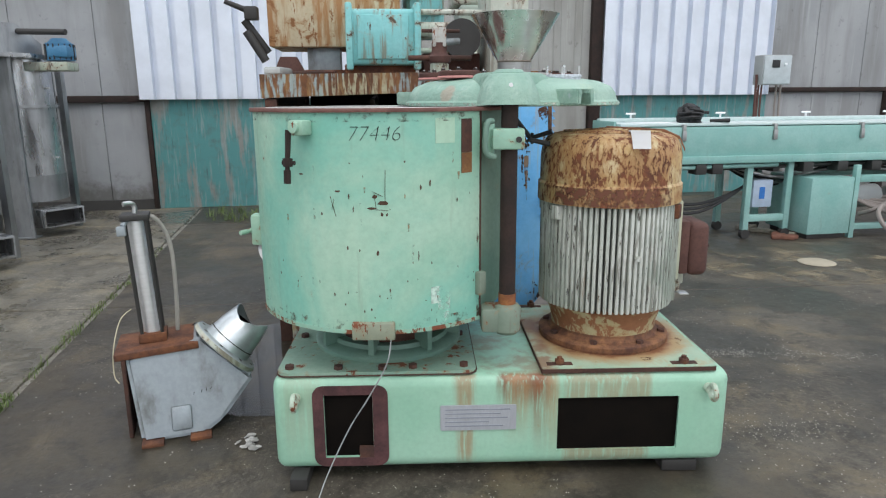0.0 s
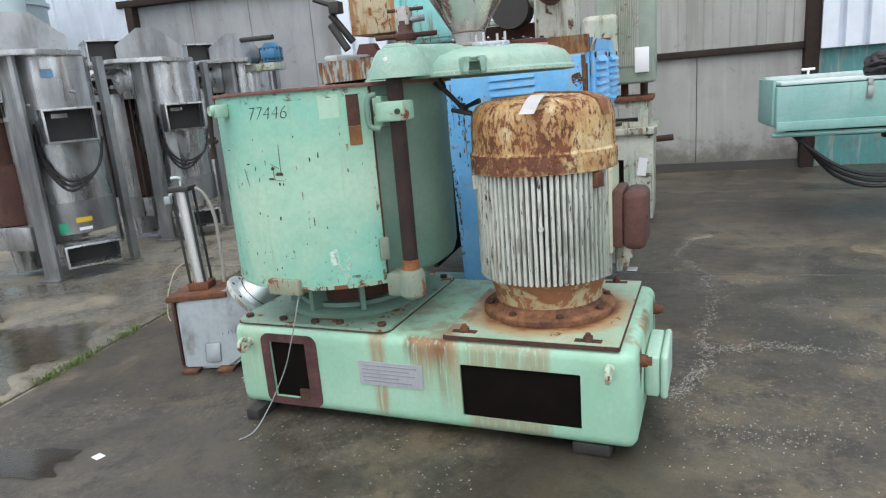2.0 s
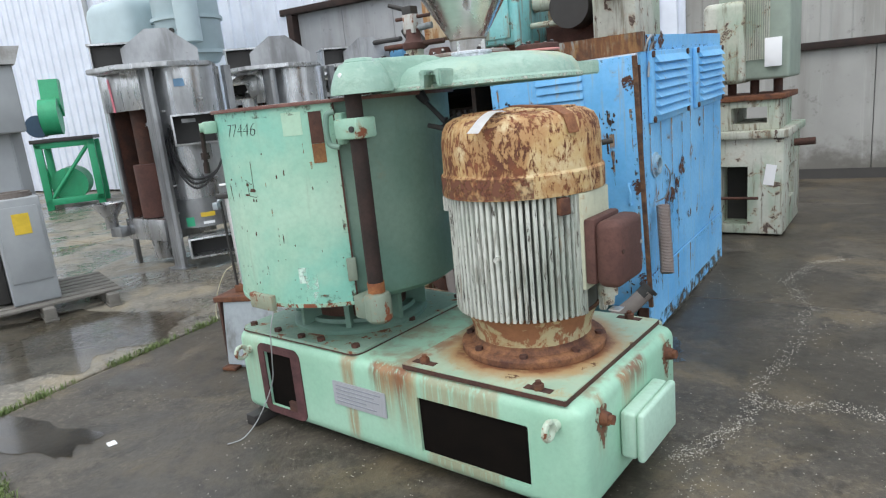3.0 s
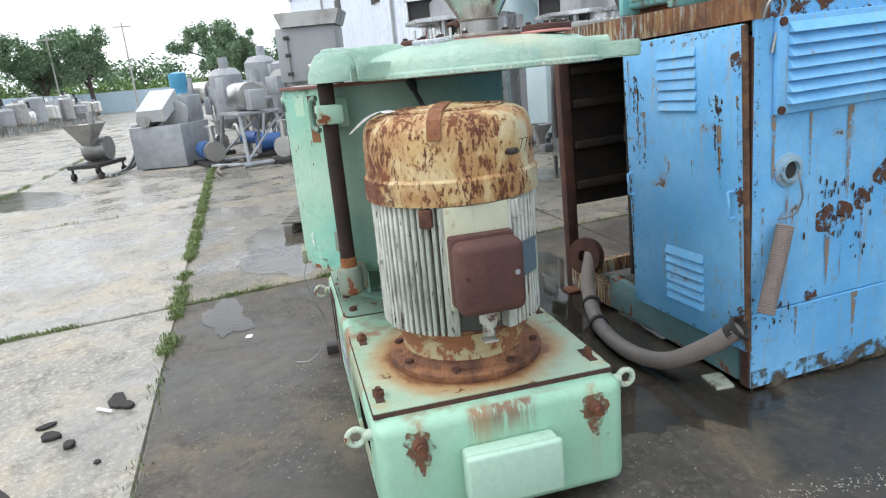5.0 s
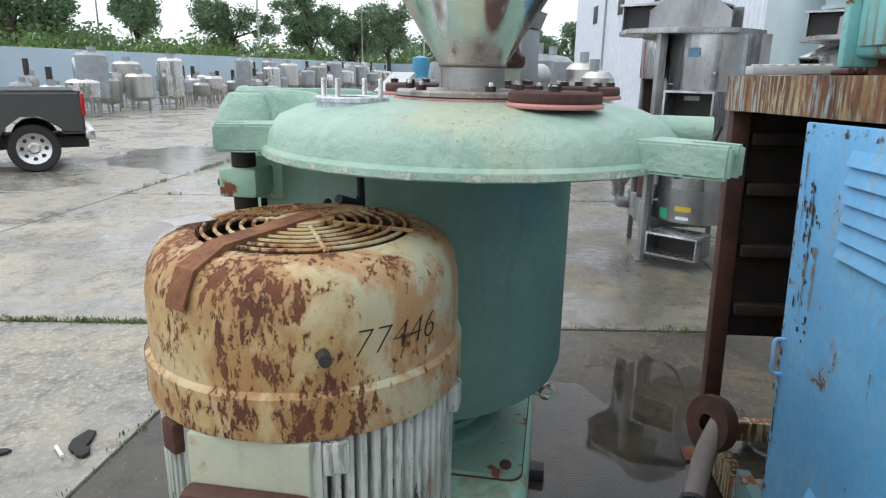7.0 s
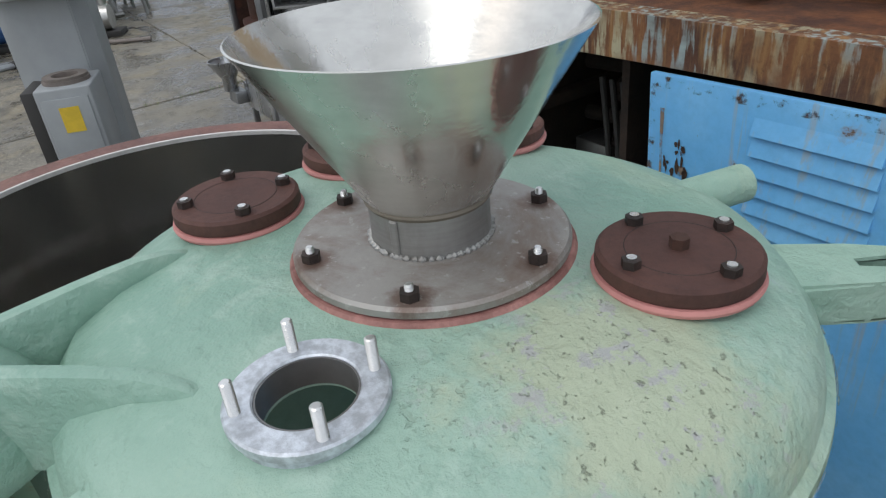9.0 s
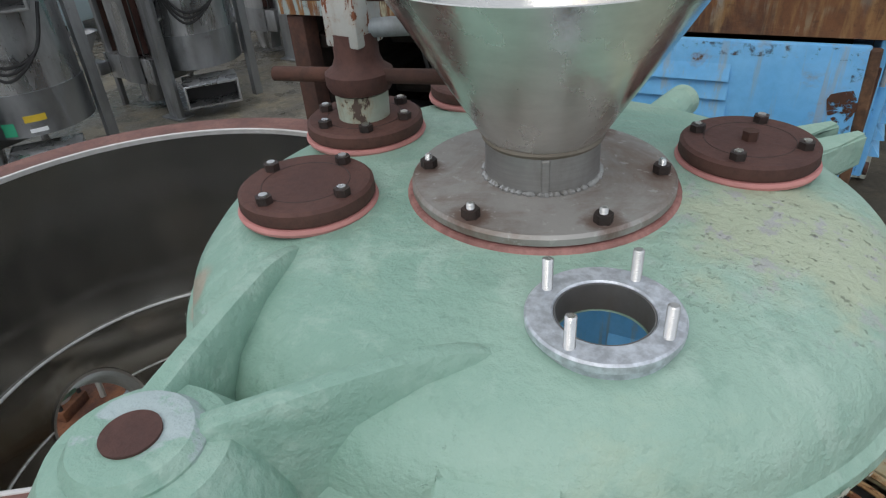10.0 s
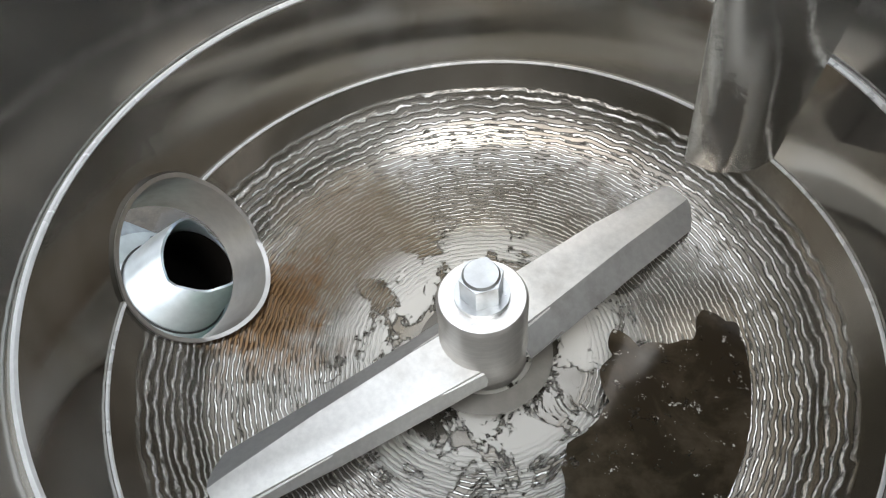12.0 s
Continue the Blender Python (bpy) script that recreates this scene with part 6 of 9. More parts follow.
bm = lathe(B(), [(0.135, -0.03), (0.178, -0.03), (0.185, -0.022), (0.185, 0.0), (0.178, 0.004), (0.128, 0.004)], 56, m=m)
part("port_flange", bm, plain("flange_zinc", (0.52, 0.57, 0.57), 0.4, 0.4, 0.35, 18), valve, "pale bare round flange with bolt holes")
part("flange_edge", lathe(B(), [(0.1855, -0.026), (0.188, -0.024), (0.188, -0.006), (0.1855, -0.004)], 56, m=m), PALE, valve)
for k in range(8):
    p = m @ Vector((*polar(0.160, 20 + 45 * k, 0, 0), 0.001))
    q = m @ Vector((*polar(0.160, 20 + 45 * k, 0, 0), 0.0055))
    part("bolt_hole", rod(B(), p, q, 0.010, seg=14), RAIL, valve)
# spout: tapered tube with a ragged saddle-cut end
bm = B()
rings = []
for r0, z0 in ((0.131, 0.0), (0.129, 0.03), (0.124, 0.045), (0.116, 0.11), (0.096, None), (0.090, None), (0.105, 0.09), (0.115, 0.0)):
    ring = []
    for k in range(64):
        a = 2 * math.pi * k / 64
        z = z0 if z0 is not None else 0.178 + 0.026 * math.cos(2 * (a - 0.9)) + 0.006 * noise.noise((3 * math.cos(a), 3 * math.sin(a), 0.7)) + 0.003 * noise.noise((11 * math.cos(a), 11 * math.sin(a), 2))
        ring.append(bm.verts.new(m @ Vector((r0 * math.cos(a), r0 * math.sin(a), z))))
    rings.append(ring)
for p, q in zip(rings, rings[1:]):
    for k in range(64):
        bm.faces.new((p[k], p[(k + 1) % 64], q[(k + 1) % 64], q[k]))
part("spout", bm, steel("spout_steel", (0.66, 0.70, 0.71), 0.30, 0.35, (2, 2, 2), (0.34, 0.33, 0.30), metal=0.75), valve, "shiny tapered steel spout with a ragged rim")
part("spout_seam", ringed(B(), (0, 0, 0), 0.1275, 0.0025, 64, 6, Matrix.Translation(m.translation) @ m.to_3x3().to_4x4() @ Matrix.Translation((0, 0, 0.042))), DARK, valve)
# dark cone in place of the shade down the spout
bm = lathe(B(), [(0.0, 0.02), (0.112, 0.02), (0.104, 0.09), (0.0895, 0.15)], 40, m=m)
part("spout_inside", bm, shade_black(), valve, "near-black cone painting the shade inside the spout")
bm = rod(B(), (-0.06, 0, 0.455), (-0.085, 0, 1.08), 0.041, seg=36)
part("cylinder_tube", bm, steel("bright_cylinder", (0.80, 0.80, 0.80), 0.34, 0.1, (1, 1, 3), metal=0.7), valve, "polished air cylinder")
for dx, dy in ((-0.047, -0.047), (0.047, -0.047), (-0.047, 0.047), (0.047, 0.047)):
    part("tie_rod", rod(B(), (-0.06 + dx, dy, 0.455), (-0.085 + dx, dy, 1.09), 0.0085, seg=8), DARK, valve)
part("cylinder_foot", box(B(), -0.125, -0.062, 0.452, 0.005, 0.062, 0.50, 0.006), RUST, valve)
part("cylinder_head", box(B(), -0.15, -0.062, 1.07, -0.02, 0.062, 1.10, 0.006), DARK, valve)
bm = tube(B(), [(-0.085, 0, 1.10), (-0.085, 0, 1.135), (-0.10, -0.01, 1.15), (-0.13, -0.03, 1.15)], 0.012, 10)
part("elbow", bm, BRIGHT, valve)
bm = box(B(), -0.165, -0.09, 1.005, -0.125, -0.055, 1.05, 0.004)
rod(bm, (-0.14, -0.06, 1.05), (-0.115, -0.03, 1.08), 0.012, seg=10)
part("air_fitting", bm, SILVER, valve)
bm = tube(B(), [(-0.10, 0.02, 1.09), (0.0, 0.05, 1.06), (0.055, 0.07, 0.92), (0.06, 0.08, 0.68), (0.05, 0.08, 0.46)], 0.011, 8)
part("air_hose", bm, plain("clear_hose", (0.42, 0.40, 0.36), 0.4), valve, "dull clear air hose")
bm = tube(B(), [(-0.15, 0.0, 0.62), (-0.2, -0.04, 0.58), (-0.235, -0.1, 0.46), (-0.24, -0.14, 0.34), (-0.22, -0.158, 0.30)], 0.003, 6)
part("thin_line", bm, plain("cream_line", (0.55, 0.5, 0.35), 0.5), valve)
for x in (-0.12, 0.10):
    part("foot", box(B(), x - 0.02, -0.29, 0.0, x + 0.08, -0.20, 0.02, 0.004), RUST, valve)

# ---- blue cabinet of the old pelletiser ----
CB = pose(-0.345, 1.737, 0, 1.4, 0, 3)
cab = thing("machine_cabinet", "rusty sky blue steel machine cabinet with door ajar", "cabinet", CB)
W, D, T = 1.85, 1.85, 1.79
for q in ((0, 0, 0.0, 0.075, 0.075, 1.64), (0, D - 0.07, 0.0, 0.07, D, 1.64), (W - 0.08, 0.02, 0.0, W - 0.02, 0.09, 1.64)):
    part("frame_post", box(B(), *q, 0.004), RUST_DARK, cab, "dark rusted brown post")
for q in ((0.08, 0, 0.02, 0.60, 0.06, 0.17), (0, 0.08, 0.05, 0.06, D - 0.08, 0.15)):
    part("frame_rail", box(B(), *q, 0.004), BEAM, cab)
part("top_beam", prism(B(), [(-0.02, 1.645), (W + 0.004, 1.70), (W + 0.004, T + 0.015), (-0.02, T)], -0.07, 0.012, pose(0, 0, 0, 90)), BEAM, cab, "rust streaked top beam")
part("top_plate", box(B(), -0.02, 0.07, T - 0.03, W - 0.02, D, T - 0.004, 0.004), RUST, cab, "rusty brown top tray")
part("tray_edge", box(B(), -0.02, D - 0.02, T - 0.03, W - 0.02, D + 0.01, T + 0.03, 0.004), RUST, cab)
part("left_rail", box(B(), -0.025, 0.07, 1.64, 0.03, D, T, 0.004), BEAM, cab)
bm = box(B(), 0.60, 0.0, 0.03, W - 0.08, 0.05, 0.24, 0.004)
part("plinth", bm, paint("worn_teal_plinth", (0.10, 0.22, 0.24), (0.14, 0.26, 0.28), chip=0.6), cab, "dark worn plinth")
# right side: one large panel with seams
bm = box(B(), W - 0.02, 0.0, 0.40, W, D, T, 0.003, 1)
side = part("side_panel", bm, BLUE, cab, "blue side panel with rust runs")
part("lower_panel", box(B(), W - 0.017, 0.003, 0.02, W + 0.004, D, 0.396, 0.003, 1), BLUE, cab)
part("front_stile", box(B(), W - 0.062, -0.006, 0.02, W - 0.004, 0.02, 1.632, 0.003, 1), RUST_DARK, cab)
# near-black rust tone stands for the shade inside the cabinet
INNER_SHADE = rusty("greasy_inside", (0.016, 0.013, 0.011), (0.045, 0.027, 0.019), 6)
part("back_panel", box(B(), 0.08, D - 0.03, 0.3, W - 0.02, D - 0.01, 1.64), INNER_SHADE, cab)
part("left_panel", box(B(), 0.02, 0.08, 0.60, 0.04, D - 0.08, 1.64), INNER_SHADE, cab, "inner panel with the shade in its colour")
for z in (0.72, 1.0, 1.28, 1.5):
    part("inner_rail", box(B(), 0.04, 0.09, z, 0.10, D - 0.09, z + 0.05, 0.004), INNER_SHADE, cab)
part("inner_wall", box(B(), 0.66, 0.12, 0.25, 0.69, D - 0.04, 1.63), INNER_SHADE, cab)
part("inner_shelf", box(B(), 0.09, 0.5, 0.62, 0.66, 0.9, 0.67, 0.01), INNER_SHADE, cab)
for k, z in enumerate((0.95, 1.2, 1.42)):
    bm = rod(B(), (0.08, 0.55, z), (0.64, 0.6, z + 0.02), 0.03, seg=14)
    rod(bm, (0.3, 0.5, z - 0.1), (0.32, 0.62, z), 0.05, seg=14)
    part("inner_pipe", bm, INNER_SHADE, cab)
for k in range(4):
    bm = B()
    tube(bm, [(0.35 + 0.05 * k, 0.35, 1.45), (0.42 + 0.05 * k, 0.32, 1.2), (0.44 + 0.04 * k, 0.33, 0.9), (0.40 + 0.04 * k, 0.36, 0.7)], 0.012, 8)
    part("inner_cable", bm, DARK, cab)
part("grey_block", box(B(), 0.10, 0.45, 1.0, 0.3, 0.6, 1.12, 0.01), STAINLESS_DULL, cab)


STRIP = plain("pale_strip", (0.52, 0.54, 0.53), 0.5, 0.1, 0.3, 9)
strip = part("ribbed_strip", box(B(), 0.0, 0.05, T + 0.004, 0.10, 1.25, T + 0.040, 0.004), STRIP, cab, "pale ribbed channel along the top edge")
for n in range(24):
    part("strip_rib", box(B(), 0.004, 0.07 + 0.049 * n, T + 0.040, 0.096, 0.092 + 0.049 * n, T + 0.047, 0.002, 1), STRIP, strip)


def louvres(bm, x0, x1, z0, z1, n, y, m=None, deep=0.013):
    """Pressed louvres: slanting hoods open below."""
    m = m or Matrix()
    h = (z1 - z0) / n
    for k in range(n):
        za, zb = z0 + h * k + h * 0.16, z0 + h * (k + 1)
        q = [(x0, y, zb), (x1, y, zb), (x1, y - deep, za), (x0, y - deep, za), (x0, y, za), (x1, y, za)]
        v = [bm.verts.new(m @ Vector(p)) for p in q]
        for f in ((0, 1, 2, 3), (0, 3, 4), (1, 5, 2), (3, 2, 5, 4)):
            bm.faces.new([v[i] for i in f])
    return bm


def blot_mat():
    """Ragged rust breaking through the paint."""
    g = Graph("rust_blot")
    col = g.mix(g.noise(30, 6, 0.7), (0.045, 0.026, 0.02), (0.14, 0.06, 0.032))
    g.put(g.bsdf.inputs["Alpha"], g.step(g.noise(17, 9, 0.75, warp=0.5), 0.46, 0.50))
    return g.done(col, 0.9)


BLOT = blot_mat()
# door, hung at the right and standing ajar
DM = pose(W + 0.02, -0.016, 0, 0, 0, -0.6) @ pose(0, 0, 0, 0, -1.9, 0)
bm = box(B(), -0.92, -0.022, 0.225, 0.0, 0.0, 1.69, 0.006, 2, m=DM)
door = part("door", bm, BLUE, cab, "blue door with two sets of louvres")
for x0, z0, z1 in ((-0.60, 1.33, 1.63), (-0.585, 0.335, 0.635)):
    part("louvre_set", louvres(B(), x0, x0 + 0.30, z0, z1, 6, -0.0225, DM), BLUE, door)
for p in ((-0.875, 0.93), (-0.06, 0.92)):
    bm = tube(B(), [(p[0], -0.024, p[1] + 0.06), (p[0], -0.055, p[1] + 0.055), (p[0] + 0.01, -0.06, p[1]), (p[0], -0.055, p[1] - 0.055), (p[0], -0.024, p[1] - 0.06)], 0.0065, 8)
    bm.transform(DM)
    part("handle", bm, BLUE, door, "bent wire door handle")
for x, z, r in ((-0.035, 1.545, 0.026), (-0.02, 0.96, 0.03), (-0.02, 0.40, 0.028), (-0.05, 0.30, 0.022)):
    b = B()
    n = 11
    b.faces.new([b.verts.new(DM @ Vector((x + 1.5 * r * (0.7 + 0.5 * random.random()) * math.cos(6.283 * k / n), -0.0235, z + 1.6 * r * (0.7 + 0.5 * random.random()) * math.sin(6.283 * k / n)))) for k in range(n)])
    part("rust_spot", b, BLOT, door, smooth=0)
bm = box(B(), -0.004, -0.025, 0.232, 0.022, -0.004, 1.685, 0.004, 1, m=DM)
part("rusted_edge", bm, rusty("flaking_edge", (0.06, 0.032, 0.022), (0.20, 0.105, 0.055), 14), door)
DRIP = run_mat("rust_drip", (0.22, 0.145, 0.08), 0.40)


def drip(m, x, z, w, h, y=-0.0242):
    """A ragged tongue of rust below a chip, on the panel m."""
    b = B()
    n = 6
    w *= 0.42
    left = [b.verts.new(m @ Vector((x - w * (1 - 0.85 * k / n) * random.uniform(0.7, 1.1), y, z - h * k / n))) for k in range(n + 1)]
    right = [b.verts.new(m @ Vector((x + w * (1 - 0.85 * k / n) * random.uniform(0.7, 1.1), y, z - h * k / n))) for k in range(n + 1)]
    for k in range(n):
        b.faces.new((left[k], right[k], right[k + 1], left[k + 1]))
    return b


for x, z, w, h in ((-0.80, 1.45, 0.03, 0.36), (-0.74, 1.33, 0.04, 0.28), (-0.16, 1.40, 0.022, 0.10), (-0.15, 1.27, 0.045, 0.30), (-0.89, 0.85, 0.02, 0.3), (-0.03, 1.40, 0.02, 0.25), (-0.35, 1.10, 0.012, 0.08), (-0.87, 1.6, 0.02, 0.3), (-0.02, 0.85, 0.02, 0.4)):
    part("rust_drip", drip(DM, x, z, w, h), DRIP, door, smooth=0)
# clusters of dark scabs where the paint has run and broken
SCAB = plain("dark_scab", (0.055, 0.034, 0.024), 0.9, 0, 0.4, 40)


def scabs(m, y, x, z, w, h, count, owner):
    for k in range(count):
        px, pz = x + random.gauss(0, w), z - h * random.random() ** 1.3
        a, b_ = 0.003 + 0.006 * random.random(), 0.006 + 0.022 * random.random() ** 2
        q = B()
        q.faces.new([q.verts.new(m @ Vector((px + a * random.uniform(0.5, 1.2) * math.cos(6.283 * i / 8), y, pz + b_ * random.uniform(0.5, 1.2) * math.sin(6.283 * i / 8)))) for i in range(8)])
        part("paint_chip", q, SCAB, owner, smooth=0)


scabs(DM, -0.0243, -0.80, 1.52, 0.028, 0.50, 46, door)
scabs(DM, -0.0243, -0.16, 1.40, 0.022, 0.36, 34, door)
scabs(DM, -0.0243, -0.90, 0.95, 0.012, 0.45, 16, door)
scabs(DM, -0.0243, -0.07, 0.40, 0.03, 0.14, 10, door)
# rusted edges of the door and the side panel
EDGE = run_mat("rusted_paint_edge", (0.10, 0.055, 0.032), 0.54, 38)
for x0, z0, x1, z1 in ((-0.92, 0.232, 0.0, 0.246), (-0.92, 1.655, 0.0, 1.685), (-0.918, 0.24, -0.895, 1.68), (-0.03, 0.24, -0.008, 1.68)):
    part("rusted_rim", box(B(), x0, -0.0246, z0, x1, -0.0225, z1, m=DM), EDGE, door)
# grime along the foot
GRIME = run_mat("foot_grime", (0.085, 0.072, 0.05), 0.44, 11)
part("grime", box(B(), 0.0, -0.0062, 0.0, 1.8, -0.0056, 0.11, m=pose(W, 0, 0, 0, 0, 90)), GRIME, side, "grime splashed up the foot")
# things on the right side
SM = pose(W, 0, 0, 0, 0, 90)     # x runs back along the side, -y points out
for x0, x1 in ((0.14, 0.78), (1.10, 1.74)):
    bm = box(B(), x0 - 0.05, -0.03, 1.30, x1 + 0.05, 0.0, 1.70, 0.008, m=SM)
    lv = part("louvre_cover", bm, BLUE, side, "blue louvred cover")
    b = louvres(B(), x0, x1, 1.335, 1.675, 7, -0.031, SM, 0.03)
    part("louvre_set", b, BLUE, side)
    for x in (x0 - 0.03, x1 + 0.03):
        for z in (1.32, 1.68):
            p = SM @ Vector((x, -0.03, z))
            q = SM @ Vector((x, -0.04, z))
            part("knob", rod(B(), p, q, 0.018, seg=12), RUST_DARK, side)
b = lathe(B(), [(0.030, 0.0), (0.075, 0.0), (0.075, 0.008), (0.056, 0.012), (0.056, 0.028), (0.042, 0.03), (0.040, 0.006), (0.0, 0.004)], 36, m=SM @ pose(0.185, 0, 1.05, 90))
part("pipe_socket", b, paint("worn_blue_socket", (0.16, 0.36, 0.56), (0.32, 0.45, 0.52), chip=0.62, chip_scale=14, streak=0.5), side, "round pipe socket with rusty rim")
part("socket_hole", rod(B(), SM @ Vector((0.185, -0.002, 1.05)), SM @ Vector((0.185, -0.0085, 1.05)), 0.0385, seg=28), DARK, side)
p = [SM @ Vector(q) for q in ((0.185, -0.06, 1.05), (0.17, -0.09, 1.0), (0.19, -0.08, 0.93), (0.17, -0.06, 0.86), (0.12, -0.02, 0.84))]
part("loose_cord", tube(B(), p, 0.0045, 8), plain("dull_cord", (0.16, 0.18, 0.20), 0.5), side)
b = B()
line = [Vector((1.555, 1.942, 0.82)).lerp(Vector((1.625, 1.80, 0.45)), i / 92) for i in range(93)]
away = (line[-1] - line[0]).normalized()
u = away.orthogonal().normalized()
w = away.cross(u)
rings = [[b.verts.new(c + (0.034 + 0.007 * (i % 2)) * (math.cos(0.3927 * k) * u + math.sin(0.3927 * k) * w)) for k in range(16)] for i, c in enumerate(line)]
for p, q in zip(rings, rings[1:]):
    for k in range(16):
        b.faces.new((p[k], p[(k + 1) % 16], q[(k + 1) % 16], q[k]))
b.transform(CB.inverted())
part("flexible_conduit", b, plain("pinkish_conduit", (0.40, 0.345, 0.32), 0.5, 0.2, 0.3, 8), cab, "pinkish grey corrugated flexible conduit", 20)
for x, z, r in ((0.42, 0.78, 0.06), (0.50, 0.80, 0.04), (0.16, 0.36, 0.03), (0.10, 0.365, 0.03), (0.34, 0.43, 0.025), (0.62, 0.86, 0.045), (0.08, 1.75, 0.04), (0.22, 1.745, 0.04), (0.36, 1.755, 0.035), (0.75, 0.95, 0.05), (0.9, 0.6, 0.03), (1.2, 1.2, 0.03)):
    b = B()
    n = 12
    b.faces.new([b.verts.new(SM @ Vector((x + 1.5 * r * (0.6 + 0.7 * random.random()) * math.cos(6.283 * k / n), -0.0025, z + 1.6 * r * (0.5 + 0.6 * random.random()) * math.sin(6.283 * k / n)))) for k in range(n)])
    part("rust_spot", b, BLOT, side, smooth=0)
for x, z, w, h in ((0.42, 0.76, 0.05, 0.3), (0.50, 0.78, 0.02, 0.3), (0.62, 0.83, 0.02, 0.35), (0.10, 1.30, 0.03, 0.4), (0.30, 1.29, 0.02, 0.5), (0.52, 1.29, 0.05, 0.6), (0.75, 1.29, 0.03, 0.5), (0.18, 1.0, 0.03, 0.2), (0.05, 0.9, 0.02, 0.4), (0.95, 1.5, 0.03, 0.6), (1.3, 1.29, 0.04, 0.5), (1.6, 1.29, 0.03, 0.4), (0.25, 0.39, 0.03, 0.2), (0.6, 0.39, 0.05, 0.25), (0.9, 0.39, 0.04, 0.22)):
    part("rust_drip", drip(SM, x, z, w, h, -0.0055), DRIP, side, smooth=0)
scabs(SM, -0.0055, 0.45, 0.98, 0.05, 0.30, 30, side)
scabs(SM, -0.0055, 0.62, 0.92, 0.03, 0.35, 20, side)
scabs(SM, -0.0055, 0.14, 0.42, 0.05, 0.10, 14, side)
for x0, z0, x1, z1 in ((0.0, 0.0, 1.8, 0.03), (0.0, 0.36, 1.8, 0.385), (0.0, 0.03, 0.022, 1.72), (0.022, 1.69, 1.8, 1.72)):
    part("rusted_rim", box(B(), x0, -0.0052, z0, x1, -0.0028, z1, m=SM), EDGE, side)
b = tube(B(), [SM @ Vector(q) for q in ((0.03, -0.01, 1.70), (0.04, -0.03, 1.76), (0.08, -0.04, 1.78), (0.12, -0.03, 1.75), (0.11, -0.015, 1.70), (0.075, -0.012, 1.56))], 0.007, 8)
part("lifting_hook", b, STAINLESS_DULL, side, "bent grey steel hook")
b = box(B(), 0.085, -0.012, 1.47, 0.115, -0.009, 1.64, m=SM @ pose(0, 0, 0, 0, 6))
part("paper_tag", b, WHITE, side, "white hanging tag", 0)
b = prism(B(), [(0, 0), (0.14, 0.0), (0.14, 0.09), (0, 0.1)], 0.004, 0.018, pose(W - 0.22, -0.10, 0, 0, 0, -8))
part("floor_lug", b, PALE, cab, "drilled floor lug")
b = prism(B(), [(0, 0), (0.12, 0.0), (0.12, 0.09), (0, 0.1)], 0.004, 0.018, pose(0.08, -0.09, 0))
part("floor_lug", b, RUST, cab)
# gear unit and drive on the cabinet's top
tb = T
drive = thing("pelletiser_drive", "rusty turquoise gear drive and hopper bolted on the cabinet top", "machine", pose(-0.243, 1.737, 0, 1.2, 0, 5))
b = box(B(), -0.14, 0.66, tb + 0.20, 0.80, 1.40, tb + 0.95, 0.012)
part("hopper_box", b, RUSTY_CREAM, drive, "rusted cream steel hopper box")
b = prism(B(), [(-0.10, 0.62), (0.5, 0.62), (0.5, 1.3), (-0.10, 1.3)], tb, tb + 0.04)
part("sole_plate", b, RUST, drive)
part("hopper_leg", box(B(), 0.12, 0.75, tb, 0.36, 1.1, tb + 0.2, 0.006), SILVER, drive)
part("brown_wedge", prism(B(), [(0, 0), (0.24, 0), (0.17, 0.13), (0.06, 0.13)], 0.6, 0.7, pose(-0.12, 1.3, tb, 90)), RUST_CAP, drive)
b = B()
rod(b, (-0.15, 0.7, tb + 0.16), (-0.30, 0.66, tb + 0.38), 0.028, seg=12)
rod(b, (-0.26, 0.66, tb + 0.44), (-0.42, 0.62, tb + 0.50), 0.022, 0.016, 12)
box(b, -0.29, 0.6, tb + 0.38, -0.2, 0.7, tb + 0.47, 0.01)
rod(b, (-0.28, 0.6, tb + 0.3), (-0.16, 0.6, tb + 0.10), 0.03, seg=12)
part("clamp_lever", b, DARK, drive, "dark clamp lever")
tq = part("gear_housing", box(B(), 0.43, 0.22, tb + 0.06, 0.89, 0.62, tb + 0.42, 0.03, 3), TURQ, drive, "chipped turquoise gear housing")
for x in (0.415, 0.865):
    part("housing_flange", box(B(), x, 0.18, tb + 0.03, x + 0.045, 0.66, tb + 0.455, 0.012), TURQ, tq)
part("housing_cover", box(B(), 0.49, 0.205, tb + 0.10, 0.83, 0.222, tb + 0.38, 0.006), TURQ, tq)
part("housing_frame", box(B(), 0.40, 0.3, tb - 0.002, 0.88, 0.6, tb + 0.07, 0.01), RUST, drive)
b = rod(B(), (0.92, 0.42, tb + 0.30), (1.42, 0.44, tb + 0.30), 0.055, seg=24)
rod(b, (0.92, 0.42, tb + 0.42), (1.45, 0.44, tb + 0.42), 0.02, seg=10)
rod(b, (0.92, 0.34, tb + 0.16), (1.2, 0.34, tb + 0.16), 0.018, seg=10)
part("drive_tube", b, PALE, drive, "chipped cream drive tube")
b = rod(B(), (1.20, 0.30, tb + 0.24), (1.20, 0.55, tb + 0.24), 0.13, seg=28)
part("pulley", b, DARK, drive)
b = box(B(), 1.38, 0.22, tb + 0.0, 1.64, 0.75, tb + 0.62, 0.012)
part("end_plate", b, PALE, drive, "peeling pale end plate")
b = rod(B(), (1.50, 0.05, tb + 0.30), (1.50, 0.3, tb + 0.30), 0.075, seg=24)
rod(b, (1.50, 0.0, tb + 0.30), (1.50, 0.06, tb + 0.30), 0.055, seg=20)
